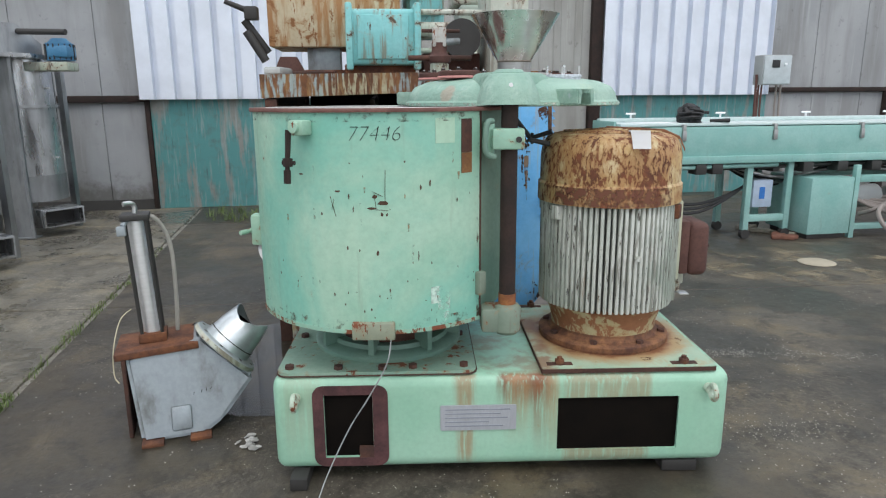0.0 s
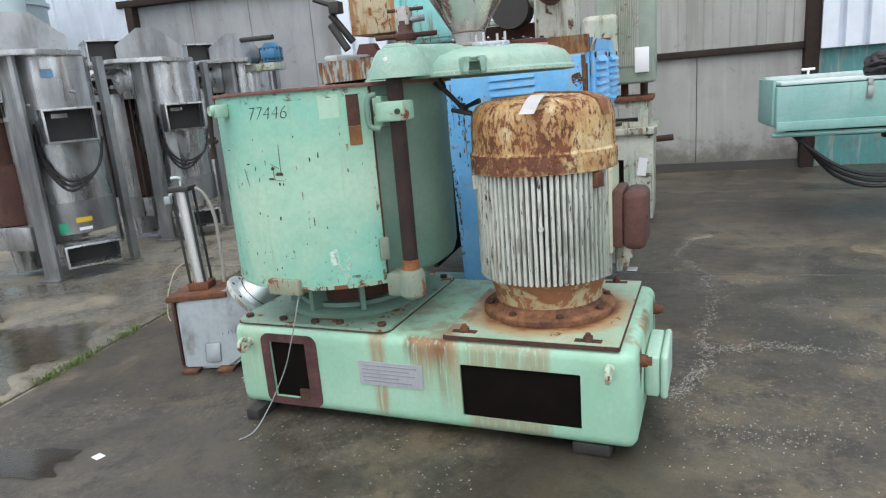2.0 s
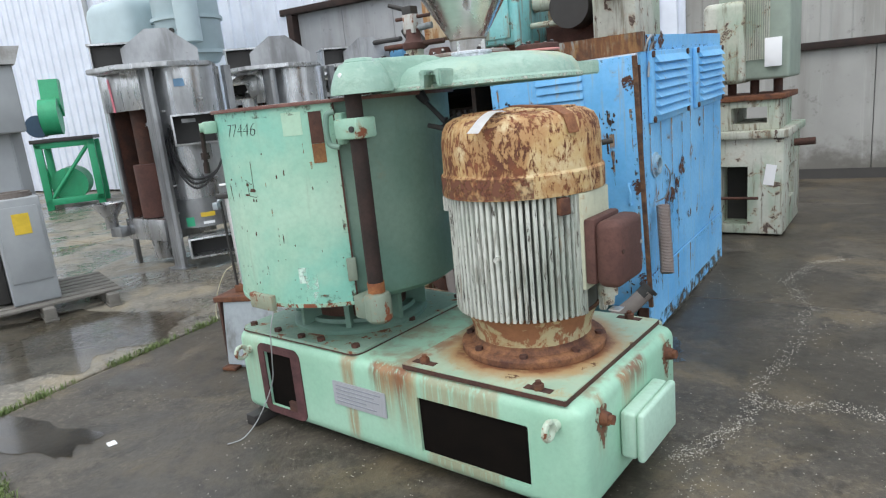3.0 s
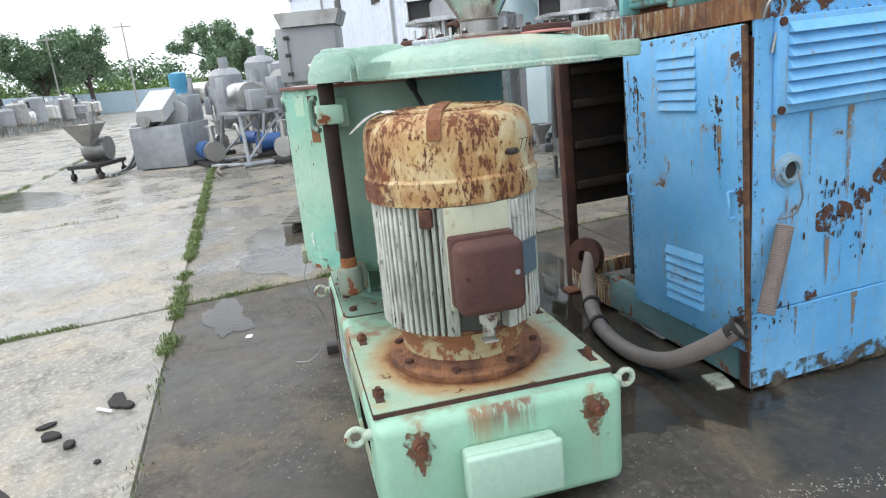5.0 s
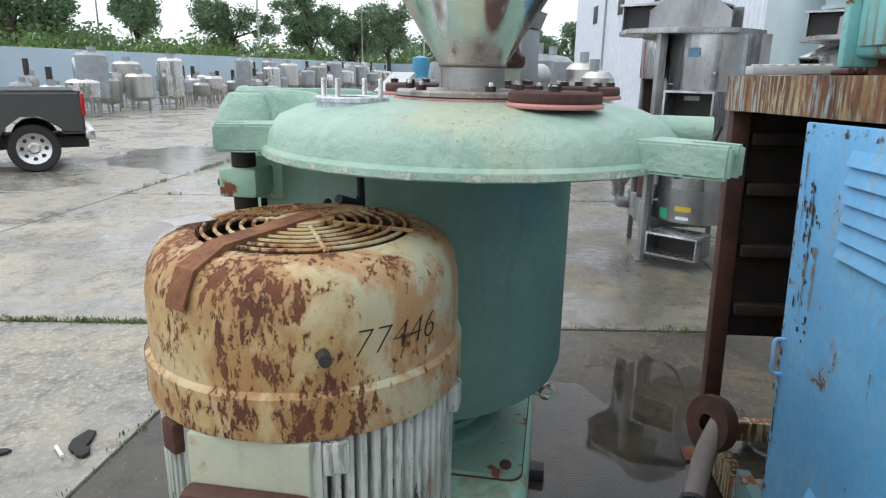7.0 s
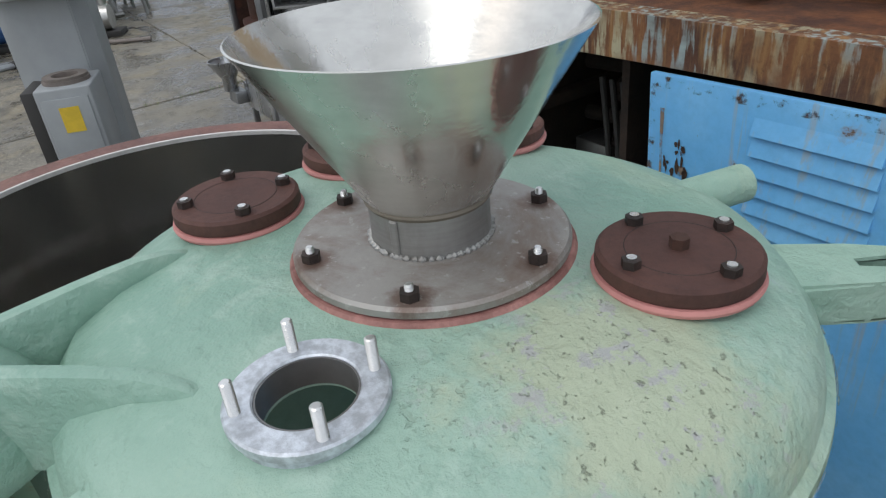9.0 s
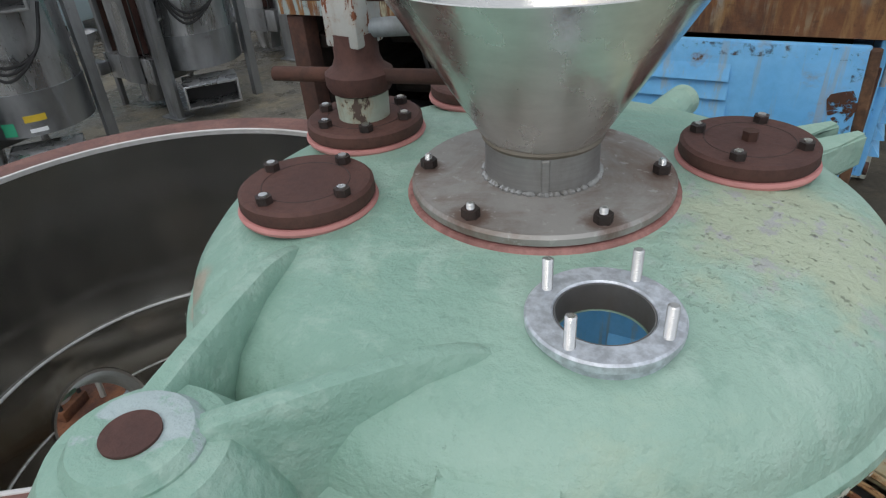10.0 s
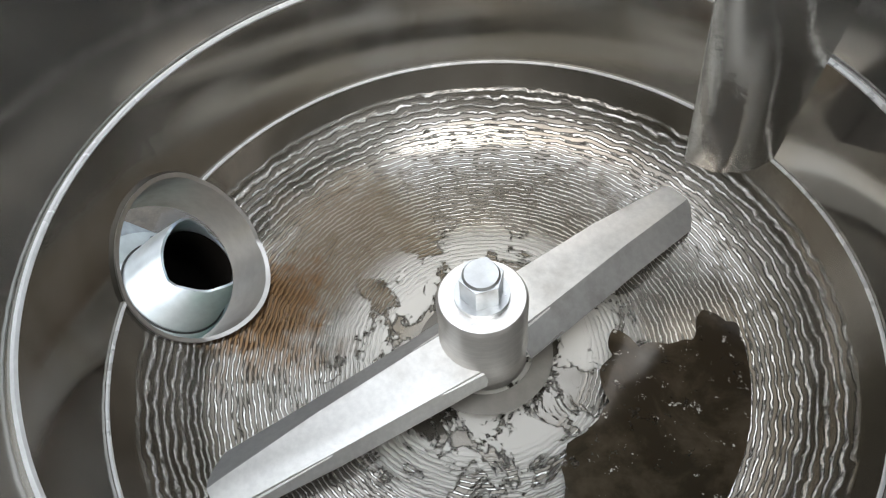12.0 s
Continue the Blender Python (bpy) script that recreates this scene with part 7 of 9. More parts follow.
part("rusty_hub", b, RUST_CAP, drive, "brown rusty hub")
part("red_guard", box(B(), 0.95, 0.5, tb, 1.36, 0.9, tb + 0.15, 0.01), RUST_CAP, drive)
b = box(B(), 0.86, 0.9, tb + 0.3, 1.15, 1.5, tb + 0.95, 0.02)
box(b, 0.88, 0.86, tb + 0.45, 1.12, 0.9, tb + 0.8, 0.01)
part("turquoise_column", b, TURQ, drive)
part("round_lamp", rod(B(), (0.90, 0.86, tb + 0.62), (0.90, 0.80, tb + 0.62), 0.06, seg=24), BRIGHT, drive)
for k in range(7):
    part("loose_bar", rod(B(), (0.05 + 0.04 * k, 0.35 + 0.02 * (k % 3), tb + 0.012), (0.33, 0.28 + 0.03 * k, tb + 0.02), 0.012, seg=8), RUST_DARK, drive)

# grey hose on the floor
hose = thing("suction_hose", "thick grey rubber hose lying on the wet concrete", "hose")
HOSE = plain("grey_hose", (0.25, 0.215, 0.195), 0.6, 0, 0.35, 9)
b = tube(B(), [(0.10, 1.72, 0.36), (0.16, 1.66, 0.24), (0.30, 1.60, 0.12), (0.60, 1.52, 0.06), (0.95, 1.50, 0.056), (1.22, 1.56, 0.10), (1.42, 1.66, 0.24), (1.53, 1.73, 0.355)], 0.044, 18)
part("hose_body", b, HOSE, hose)
for p, q in (((0.55, 1.53, 0.066), (0.575, 1.525, 0.064)), ((0.33, 1.595, 0.11), (0.35, 1.588, 0.105))):
    part("clamp_band", rod(B(), p, q, 0.057, seg=20), DARK, hose)
part("hose_mouth", lathe(B(), [(0.044, 0.0), (0.056, 0.0), (0.056, 0.02), (0.044, 0.02), (0.044, -0.05), (0.0, -0.05)], 24, m=Matrix.Translation((1.533, 1.733, 0.36)) @ Vector((0.55, 0.4, 0.6)).to_track_quat("Z", "Y").to_matrix().to_4x4()), DARK, hose)
b = lathe(B(), [(0.04, -0.03), (0.12, -0.03), (0.125, 0.0), (0.12, 0.03), (0.04, 0.03)], 28, m=pose(0.08, 1.69, 0.34, 80, 0, 30))
solo("belt_pulley", b, RUST_DARK, "dark rusty perforated pulley leaning in the cabinet", "pulley")

# ---- pale green machine standing behind ----
gm = thing("pale_green_machine", "tall peeling pale green machine with a finned motor", "machine", pose(1.05, 4.72, 0, 0, 0, 3))
b = box(B(), 0, 0, 0.02, 0.60, 1.05, 0.92, 0.01)
gb = part("base_block", b, PALE, gm, "peeling pale green base")
cut(gb, box(B(), 0.06, -0.1, 0.10, 0.30, 0.5, 0.66), box(B(), 0.55, 0.35, 0.3, 0.7, 0.7, 0.62))
# dark block painting the shade within the base opening
part("dark_inside", box(B(), 0.04, 0.3, 0.06, 0.32, 0.5, 0.7), DARK, gm)
part("table", box(B(), -0.05, -0.04, 0.92, 0.64, 1.12, 0.99, 0.008), PALE, gm)
b = box(B(), 0.02, 0.05, 0.99, 0.55, 0.8, 1.26, 0.01)
gt = part("stand", b, PALE, gm)
cut(gt, box(B(), 0.14, -0.1, 1.05, 0.45, 1.0, 1.2))
part("stand_top", box(B(), -0.02, 0.02, 1.26, 0.60, 0.84, 1.31, 0.006), RUST, gm)
for x in (0.1, 0.3, 0.5):
    part("spacer", rod(B(), (x, 0.3, 1.31), (x, 0.3, 1.45), 0.04, seg=14), RUST_DARK, gm)
part("gear_case", box(B(), -0.10, 0.0, 1.42, 0.26, 0.5, 2.15, 0.06, 4), PALE, gm)
part("motor_case", box(B(), 0.02, 0.10, 1.44, 0.62, 0.80, 2.62, 0.03, 3), plain("grey_green_case", (0.30, 0.36, 0.30), 0.5, 0, 0.3, 6), gm, "grey green motor case")
for k in range(13):
    part("cooling_rib", box(B(), 0.23 + 0.018 * k, 0.075, 1.62, 0.239 + 0.018 * k, 0.104, 2.35), PALE, gm)
part("white_label", box(B(), 0.42, 0.06, 1.55, 0.56, 0.075, 1.80, 0.004), WHITE, gm)
part("upper_case", box(B(), -0.05, 0.12, 2.62, 0.6, 0.78, 3.3, 0.05, 3), PALE, gm)
part("ring_lug", ringed(B(), (0.68, 0.4, 2.45), 0.05, 0.018, 20, 8, pose(0, 0, 0, 90)), SILVER, gm)
part("pipe_stub", rod(B(), (0.62, 0.5, 0.82), (0.80, 0.5, 0.83), 0.035, seg=14), RUST_DARK, gm)
part("rod_stub", rod(B(), (0.05, -0.03, 0.36), (0.4, -0.05, 0.37), 0.014, seg=8), RUST_DARK, gm)
part("paper_tag", box(B(), 0.36, -0.012, 0.55, 0.45, -0.008, 0.74, m=pose(0, 0, 0, 0, 8)), WHITE, gm, "white hanging tag", 0)

# ---- pale conveyor by the wall ----
cv = thing("belt_conveyor", "long teal green steel conveyor trough with clamps", "conveyor", pose(2.78, 4.62, 0, 0, 0, 8))
CVP = paint("conveyor_teal", (0.22, 0.44, 0.40), (0.31, 0.52, 0.48), chip=0.76, chip_scale=4, rough=0.35, dirty=0.3)
L = 5.6
trough = part("trough", box(B(), 0, 0, 0.93, L, 0.72, 1.31, 0.008), CVP, cv, "teal green trough")
part("lid", box(B(), 0.04, 0.03, 1.32, L, 0.66, 1.355, 0.01), plain("pale_lid", (0.62, 0.72, 0.71), 0.4, 0, 0.2, 3), cv, "pale lid strip")
part("rear_rail", box(B(), 0.0, 0.52, 1.355, L, 0.60, 1.40, 0.006), plain("pale_rail", (0.55, 0.66, 0.65), 0.4), cv)
part("lower_lip", box(B(), 0.0, -0.03, 0.90, L, 0.02, 0.985, 0.006), CVP, cv)
part("end_plate", box(B(), -0.03, 0.05, 0.95, 0.0, 0.66, 1.38, 0.008), CVP, cv)
part("rail_tube", tube(B(), [(-0.02, 0.05, 0.86), (1.0, 0.02, 0.86), (2.0, 0.04, 0.87)], 0.025, 10), CVP, cv)
for k in range(5):
    x = 0.75 + 1.12 * k
    b = box(B(), x, -0.03, 1.16, x + 0.05, 0.0, 1.27, 0.006)
    box(b, x + 0.005, -0.02, 1.26, x + 0.045, 0.05, 1.34, 0.004)
    part("toggle_clamp", b, STAINLESS_DULL, cv)
for k in range(5):
    x = 0.4 + 1.15 * k
    b = rod(B(), (x, 0.56, 1.40), (x, 0.56, 1.45), 0.012, seg=8)
    rod(b, (x - 0.06, 0.56, 1.45), (x + 0.06, 0.56, 1.45), 0.012, seg=8)
    part("t_knob", b, WHITE, cv)
for x, y in ((1.64, 0.05), (1.64, 0.62), (2.16, 0.05), (2.16, 0.62)):
    b = box(B(), x, y, 0.10, x + 0.07, y + 0.07, 0.92, 0.004)
    part("leg", b, CVP, cv)
    b = rod(B(), (x + 0.035, y - 0.01, 0.055), (x + 0.035, y + 0.05, 0.055), 0.055, seg=16)
    part("castor", b, DARK, cv)
part("cross_bar", box(B(), 1.64, 0.06, 0.20, 2.23, 0.12, 0.28, 0.004), CVP, cv)
part("drive_box", box(B(), 2.33, -0.15, 0.06, 2.88, 0.6, 0.72, 0.008), CVP, cv, "teal drive housing")
part("drive_foot", box(B(), 2.36, -0.12, 0.0, 2.85, 0.55, 0.06, 0.006), DARK, cv)
part("oil_tank", rod(B(), (2.96, 0.12, 0.46), (3.40, 0.12, 0.46), 0.14, seg=24), GREY, cv, "grey oil tank")
part("lower_rail", box(B(), 0.6, 0.3, 0.80, L, 0.40, 0.90, 0.006), DARK, cv)
for k in range(3):
    part("under_pipe", tube(B(), [(0.3, 0.1 + 0.2 * k, 0.86), (1.6, 0.12 + 0.2 * k, 0.83 - 0.02 * k), (3.0, 0.1 + 0.2 * k, 0.86), (5.4, 0.12 + 0.2 * k, 0.84)], 0.022, 7), DARK if k != 1 else CVP, cv)
for x in (0.95, 1.15, 2.3, 2.75, 3.2, 3.9):
    part("valve_block", box(B(), x, -0.02, 0.78, x + 0.13, 0.16, 0.9, 0.01), DARK, cv)
for x in (1.1, 2.0, 2.9, 3.8, 4.7):
    part("hanger", box(B(), x, 0.1, 0.78, x + 0.08, 0.6, 0.93, 0.004), DARK, cv)
for k in range(4):
    part("pipe_run", tube(B(), [(1.6, 0.25 + 0.07 * k, 0.82), (2.2, 0.2 + 0.08 * k, 0.70 - 0.04 * k), (3.0, 0.3 + 0.05 * k, 0.78), (4.2, 0.2 + 0.1 * k, 0.72)], 0.02, 7), BLACK if k % 2 else STAINLESS_DULL, cv)
b = B()
for x in (2.89, 3.75, 4.6):
    box(b, x, -0.15, 0.0, x + 0.06, -0.09, 0.86, 0.003)
box(b, 2.95, -0.15, 0.66, 5.0, -0.09, 0.74, 0.003)
box(b, 2.95, -0.15, 0.10, 5.0, -0.09, 0.17, 0.003)
box(b, 2.95, 0.52, 0.66, 5.0, 0.58, 0.74, 0.003)
part("frame", b, CVP, cv)
part("grey_motor", rod(B(), (3.7, 0.2, 0.4), (4.1, 0.2, 0.4), 0.16, seg=28), GREY, cv)
part("control_box", box(B(), 1.78, 0.12, 0.36, 2.03, 0.3, 0.68, 0.006), plain("light_blue_box", (0.45, 0.55, 0.68), 0.4), cv, "pale blue control box")
part("blue_label", box(B(), 1.86, 0.114, 0.46, 1.93, 0.119, 0.60), plain("blue_label", (0.03, 0.18, 0.55), 0.4), cv)
for k in range(3):
    b = tube(B(), [(0.1 + 0.05 * k, 0.2, 0.92), (0.6, 0.1 + 0.06 * k, 0.52 - 0.05 * k), (1.1, 0.15, 0.42 - 0.05 * k), (1.7, 0.2, 0.60), (1.95, 0.3, 0.85)], 0.018, 8)
    part("cable", b, BLACK, cv, "sagging black cable")
b = B()
for k in range(6):
    y = 0.0 + 0.06 * k
    tube(b, [(2.9, y, 0.5), (3.4, -0.3 + y, 0.3 + 0.03 * k), (4.0, -0.2 + y, 0.62), (5.2, y, 0.66)], 0.022, 8)
part("hose_bundle", b, HOSE, cv)
for pts in (((4.2, -0.1, 0.72), (3.4, -0.3, 0.52), (2.92, -0.5, 0.36), (3.0, -0.8, 0.10), (3.5, -1.1, 0.03), (4.6, -1.5, 0.025), (5.8, -1.6, 0.025)), ((4.3, -0.1, 0.66), (3.6, -0.25, 0.45), (3.5, -0.45, 0.2), (3.8, -0.7, 0.03), (5.4, -0.95, 0.03)), ((4.6, -0.2, 0.70), (3.7, -0.35, 0.56), (3.0, -0.42, 0.40), (2.95, -0.2, 0.3))):
    part("floor_hose", tube(B(), pts, 0.025, 8), HOSE, cv, "grey hose trailing on the ground")
coil = thing("coiled_cable", "coil of black cable lying on the conveyor", "cable", pose(2.78, 4.62, -0.003, 0, 0, 8))
for k in range(9):
    a = k * 2.3
    part("cable_turn", ringed(B(), (0.9 + 0.05 * math.cos(a), 0.12 + 0.04 * math.sin(a), 1.375 + 0.014 * k), 0.075 + 0.01 * (k % 3), 0.016, 24, 7, pose(0, 0, 0, 14 * math.sin(a), 12 * math.cos(a))), BLACK, coil)
b = B()
bmesh.ops.create_icosphere(b, subdivisions=4, radius=1.0)
for v in b.verts:
    q = v.co.copy()
    v.co = Vector((0.90 + 0.135 * q.x, 0.12 + 0.10 * q.y, 1.355 + max(0.0, 0.09 + 0.12 * q.z))) + q * (0.035 * noise.noise(q * 2.6) + 0.018 * noise.noise(q * 7))
    v.co.z = max(v.co.z, 1.356)
part("wrapping", b, BLACK, coil, "crumpled black plastic round the coil")
part("cable_end", tube(B(), [(0.98, 0.1, 1.43), (1.03, 0.08, 1.47), (1.1, 0.07, 1.47)], 0.017, 8), BLACK, coil)
grip = solo("tool_grip", rod(B(), (1.12, 0.06, 1.378), (1.33, 0.02, 1.38), 0.017, 0.024, 14), BLACK, "black rubber tool grip lying on the conveyor", "tool", at=pose(2.78, 4.62, 0.0, 0, 0, 8))
solo("paper_sheet", box(B(), 0.25, 0.06, 1.356, 0.72, 0.32, 1.359), WHITE, "white paper sheet lying on the conveyor lid", "paper", at=pose(2.78, 4.62, 0.0, 0, 0, 8), smooth=0)
eb = thing("electrical_box", "grey steel electrical box on conduit posts", "electrical box", pose(2.78, 4.62, 0, 0, 0, 8))
part("case", box(B(), 2.10, 0.62, 1.78, 2.48, 0.80, 2.13, 0.008), GREY, eb, "pale grey box")
part("case_door", box(B(), 2.11, 0.605, 1.79, 2.47, 0.62, 2.12, 0.006), plain("pale_grey_door", (0.48, 0.53, 0.55), 0.4), eb)
part("meter", box(B(), 2.21, 0.594, 1.98, 2.31, 0.606, 2.07, 0.004), BLACK, eb, "black square meter")
part("button", rod(B(), (2.39, 0.59, 2.02), (2.39, 0.606, 2.02), 0.016, seg=14), WHITE, eb)
for x in (2.10, 2.14, 2.34, 2.40):
    part("conduit", tube(B(), [(x, 0.66, 1.352), (x + 0.02, 0.70, 1.5), (x + 0.02, 0.70, 1.80)], 0.012, 8), RUST_CAP if x < 2.2 else HOSE, eb)
part("conduit_post", rod(B(), (2.08, 0.68, 1.31), (2.08, 0.70, 1.9), 0.016, seg=10), RUST_CAP, eb)

# ---- stainless centrifugal dryers in a row ----
def dryer(x, y, turn, scale, label, motor_on=False, loop=True, sticker=True):
    """An octagonal stainless tower: hood on a flange, half open frame, drum, outlet boxes."""
    d = thing("centrifugal_dryer", label, "dryer", pose(x, y, 0, 0, 0, turn) @ Matrix.Scale(scale, 4), group="stainless dryers by the wall")
    drum = part("drum", lathe(B(), [(0.0, 0.42), (0.40, 0.42), (0.42, 0.44), (0.42, 2.14), (0.0, 2.14)], 40, at=(0.10, 0.06, 0)), DRYER, d, "round stainless drum")
    part("skirt_band", lathe(B(), [(0.423, 0.42), (0.43, 0.42), (0.43, 0.74), (0.423, 0.74)], 40, at=(0.10, 0.06, 0)), DRYER_DULL, drum)
    part("joint_band", lathe(B(), [(0.42, 1.56), (0.445, 1.56), (0.445, 1.60), (0.42, 1.60)], 40, at=(0.10, 0.06, 0)), DRYER, drum)
    oct_ = [polar(0.675, 22.5 + 45 * k, -0.05, -0.14) for k in range(8)]
    b = prism(B(), oct_, 2.14, 2.19)
    bmesh.ops.bevel(b, geom=b.edges[:], offset=0.008, segments=2, affect="EDGES")
    part("top_flange", b, DRYER, d, "wide octagonal flange")
    # hood: a peaked plate on one side, an open-fronted box on the other
    G = pose(0.0, -0.10, 0, 0, 0, 56) @ Matrix.Diagonal((0.82, 0.82, 1, 1))
    b = prism(B(), [(-0.42, 0.0), (0.50, 0.0), (0.50, 0.14), (0.16, 0.36), (-0.10, 0.36), (-0.42, 0.17)], -0.012, 0.012, G @ pose(0, -0.34, 2.19, 90))
    part("hood_gable", b, DRYER_DULL, d, "grey peaked hood plate")
    b = B()
    for q in ((-0.78, 0.30, 2.19, -0.40, 0.32, 2.41), (-0.78, -0.30, 2.19, -0.765, 0.30, 2.41), (-0.80, -0.34, 2.41, 0.30, 0.34, 2.43), (-0.40, 0.30, 2.19, 0.42, 0.32, 2.41)):
        box(b, *q, m=G)
    part("hood", b, DRYER, d)
    # dark filler for the shade under the hood
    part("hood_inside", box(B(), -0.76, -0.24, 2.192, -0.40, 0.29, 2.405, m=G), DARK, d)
    # open frame with inner rotor
    for px, py, w in ((-0.62, -0.45, 0.05), (-0.62, 0.40, 0.05)):
        part("frame_post", box(B(), px, py, 0.0, px + w, py + 0.05, 2.14, 0.004), DRYER_DULL, d)
    part("inner_rotor", rod(B(), (-0.26, -0.28, 0.55), (-0.26, -0.28, 1.15), 0.17, seg=24), RUST_CAP, d, "red brown inner rotor")
    part("rotor_shaft", rod(B(), (-0.26, -0.28, 1.15), (-0.26, -0.28, 2.1), 0.10, seg=20), RUST_DARK, d)
    part("back_sheet", box(B(), -0.6, 0.44, 0.5, 0.1, 0.455, 2.14), DRYER_DULL, d)
    part("inner_sheet", box(B(), -0.585, -0.40, 0.52, -0.575, 0.42, 2.14), RUST_DARK, d)
    part("upper_sheet", box(B(), -0.60, -0.47, 1.74, 0.14, -0.45, 2.14, 0.003), DRYER, d)
    part("lower_tray", box(B(), -0.64, -0.47, 0.30, 0.10, 0.2, 0.54, 0.006), DRYER, d)
    part("tray_spout", lathe(B(), [(0.0, 0.06), (0.13, 0.06), (0.15, 0.30), (0.0, 0.30)], 24, at=(-0.28, -0.25, 0)), DRYER, d)
    b = lathe(B(), [(0.16, 0.74), (0.17, 0.74), (0.17, 0.72), (0.07, 0.56), (0.07, 0.44), (0.06, 0.44), (0.06, 0.56), (0.15, 0.72)], 28, at=(-0.80, -0.55, 0))
    part("side_spout", b, DRYER, d, "round funnel spout")
    part("spout_bracket", box(B(), -0.82, -0.58, 0.34, -0.60, -0.46, 0.46, 0.01), DRYER_DULL, d)
    # wide front leg: a folded channel
    b = prism(B(), [(x + 0.26, y - 0.05) for x, y in ((-0.13, -0.40), (0.10, -0.47), (0.12, -0.44), (0.115, -0.40), (0.10, -0.435), (-0.11, -0.37), (-0.10, -0.33), (-0.125, -0.33))], 0.0, 2.14)
    part("channel_leg", b, DRYER_DULL, d, "broad folded sheet leg")
    b = prism(B(), [(0.44, 0.36), (0.52, 0.34), (0.53, 0.42), (0.51, 0.42), (0.505, 0.365), (0.44, 0.38)], 0.0, 2.14)
    part("channel_leg", b, DRYER_DULL, d)
    part("leg_foot", box(B(), 0.12, -0.53, 0, 0.39, -0.35, 0.02, 0.003), DRYER_DULL, d)

    def duct(x0, y0, z0, w, dep, h, ang, name, lab=""):
        m = pose(0.13, 0.10, 0, 0, 0, ang)
        o = part(name, box(B(), 0.30, -w / 2, z0, 0.30 + dep, w / 2, z0 + h, 0.004, m=m), DRYER, d, lab)
        cut(o, box(B(), 0.36, -w / 2 + 0.02, z0 + 0.02, 0.5 + dep, w / 2 - 0.02, z0 + h - 0.02, m=m))
        # dark block in the duct mouth, painted shade
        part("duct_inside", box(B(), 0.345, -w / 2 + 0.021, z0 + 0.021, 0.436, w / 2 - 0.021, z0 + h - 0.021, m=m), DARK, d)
        return o

    if not motor_on:
        duct(0, 0, 1.325, 0.45, 0.37, 0.325, -34, "outlet_duct", "square outlet duct")
    duct(0, 0, 0.12, 0.50, 0.35, 0.22, -36, "lower_outlet", "low open outlet box")
    if not sticker:
        m = pose(-0.16, -0.50, 1.97, 0, 0, 14)
        b = box(B(), -0.17, -0.20, -0.10, 0.17, 0.10, 0.12, 0.006, m=m @ pose(0, 0, 0, 24))
        o = part("upper_chute", b, BRIGHT, d, "bright sheet chute with an open mouth")
        cut(o, box(B(), -0.15, -0.3, -0.085, 0.15, 0.06, 0.10, m=m @ pose(0, 0, 0, 24)))
        b = lathe(B(), [(0.40, 0.52), (0.405, 0.52), (0.405, 1.92), (0.40, 1.92)], 20, 185, 292, at=(-0.20, -0.10, 0))
        part("side_panel", b, DRYER, d, "curved dented sheet panel")
        part("panel_skirt", lathe(B(), [(0.395, 0.30), (0.412, 0.30), (0.412, 0.56), (0.395, 0.56)], 20, 185, 292, at=(-0.20, -0.10, 0)), DRYER_DULL, d)
        part("panel_slit", box(B(), -0.012, -0.008, 0.55, 0.012, 0.004, 1.95, m=pose(0.02, -0.458, 0, 0, 0, -20)), DARK, d)
        # dark filler for the shade in the chute's mouth
        part("chute_inside", box(B(), -0.149, -0.02, -0.084, 0.149, 0.05, 0.099, m=m @ pose(0, 0, 0, 24)), DARK, d)
    for k, (a, z) in enumerate(((-70, 0.9), (-66, 1.7), (-10, 0.95), (-12, 1.8), (-72, 0.6))):
        p, q = polar(0.42, a, 0.10, 0.06), polar(0.47, a, 0.10, 0.06)
        part("latch_pin", rod(B(), p + (z,), q + (z,), 0.012, seg=8), BRIGHT, d)
    if loop:
        for k in range(3):
            pts = [polar(0.47, -70, 0.12, 0.12) + (1.52,), polar(0.52, -66, 0.12, 0.12) + (1.2 - 0.03 * k,), polar(0.54, -45, 0.12, 0.12) + (0.96 - 0.05 * k,), polar(0.62, -20, 0.12, 0.12) + (1.05,), polar(0.60, -8, 0.12, 0.12) + (1.35,)]
            part("cable_loop", tube(B(), pts, 0.012, 7), BLACK, d, "loop of black cable")
    if sticker:
        def label_patch(a0, a1, z0, z1, mat, name):
            b = lathe(B(), [(0.431, z0), (0.4335, z0), (0.4335, z1), (0.431, z1)], 8, a0, a1, at=(0.10, 0.06, 0))
            part(name, b, mat, drum)

        label_patch(-40, -20, 0.53, 0.58, YELLOW, "yellow_label")
        label_patch(-62, -50, 0.44, 0.54, plain("green_mark", (0.05, 0.45, 0.24), 0.5), "green_mark")
        label_patch(-38, -22, 0.45, 0.48, WHITE, "worn_print")
        label_patch(-45, -31, 1.94, 2.02, plain("blue_oval", (0.18, 0.34, 0.52), 0.5), "blue_plate")
        part("pink_mark", box(B(), -0.30, -0.1935, 1.76, -0.26, -0.1905, 2.12, m=pose(0, -0.2825, 0, 0, -4)), plain("pink_spray", (0.75, 0.22, 0.28), 0.6), d)
    if motor_on:
        part("fan_bar", rod(B(), (-0.1, -0.05, 2.47), (0.93, -0.25, 2.44), 0.035, seg=12), DARK, d)
        b = rod(B(), (0.76, -0.08, 2.12), (0.76, -0.08, 2.32), 0.155, seg=28)
        rod(b, (0.76, -0.08, 2.32), (0.76, -0.08, 2.38), 0.14, 0.08, 28)
        box(b, 0.68, -0.25, 2.15, 0.92, 0.0, 2.29, 0.03)
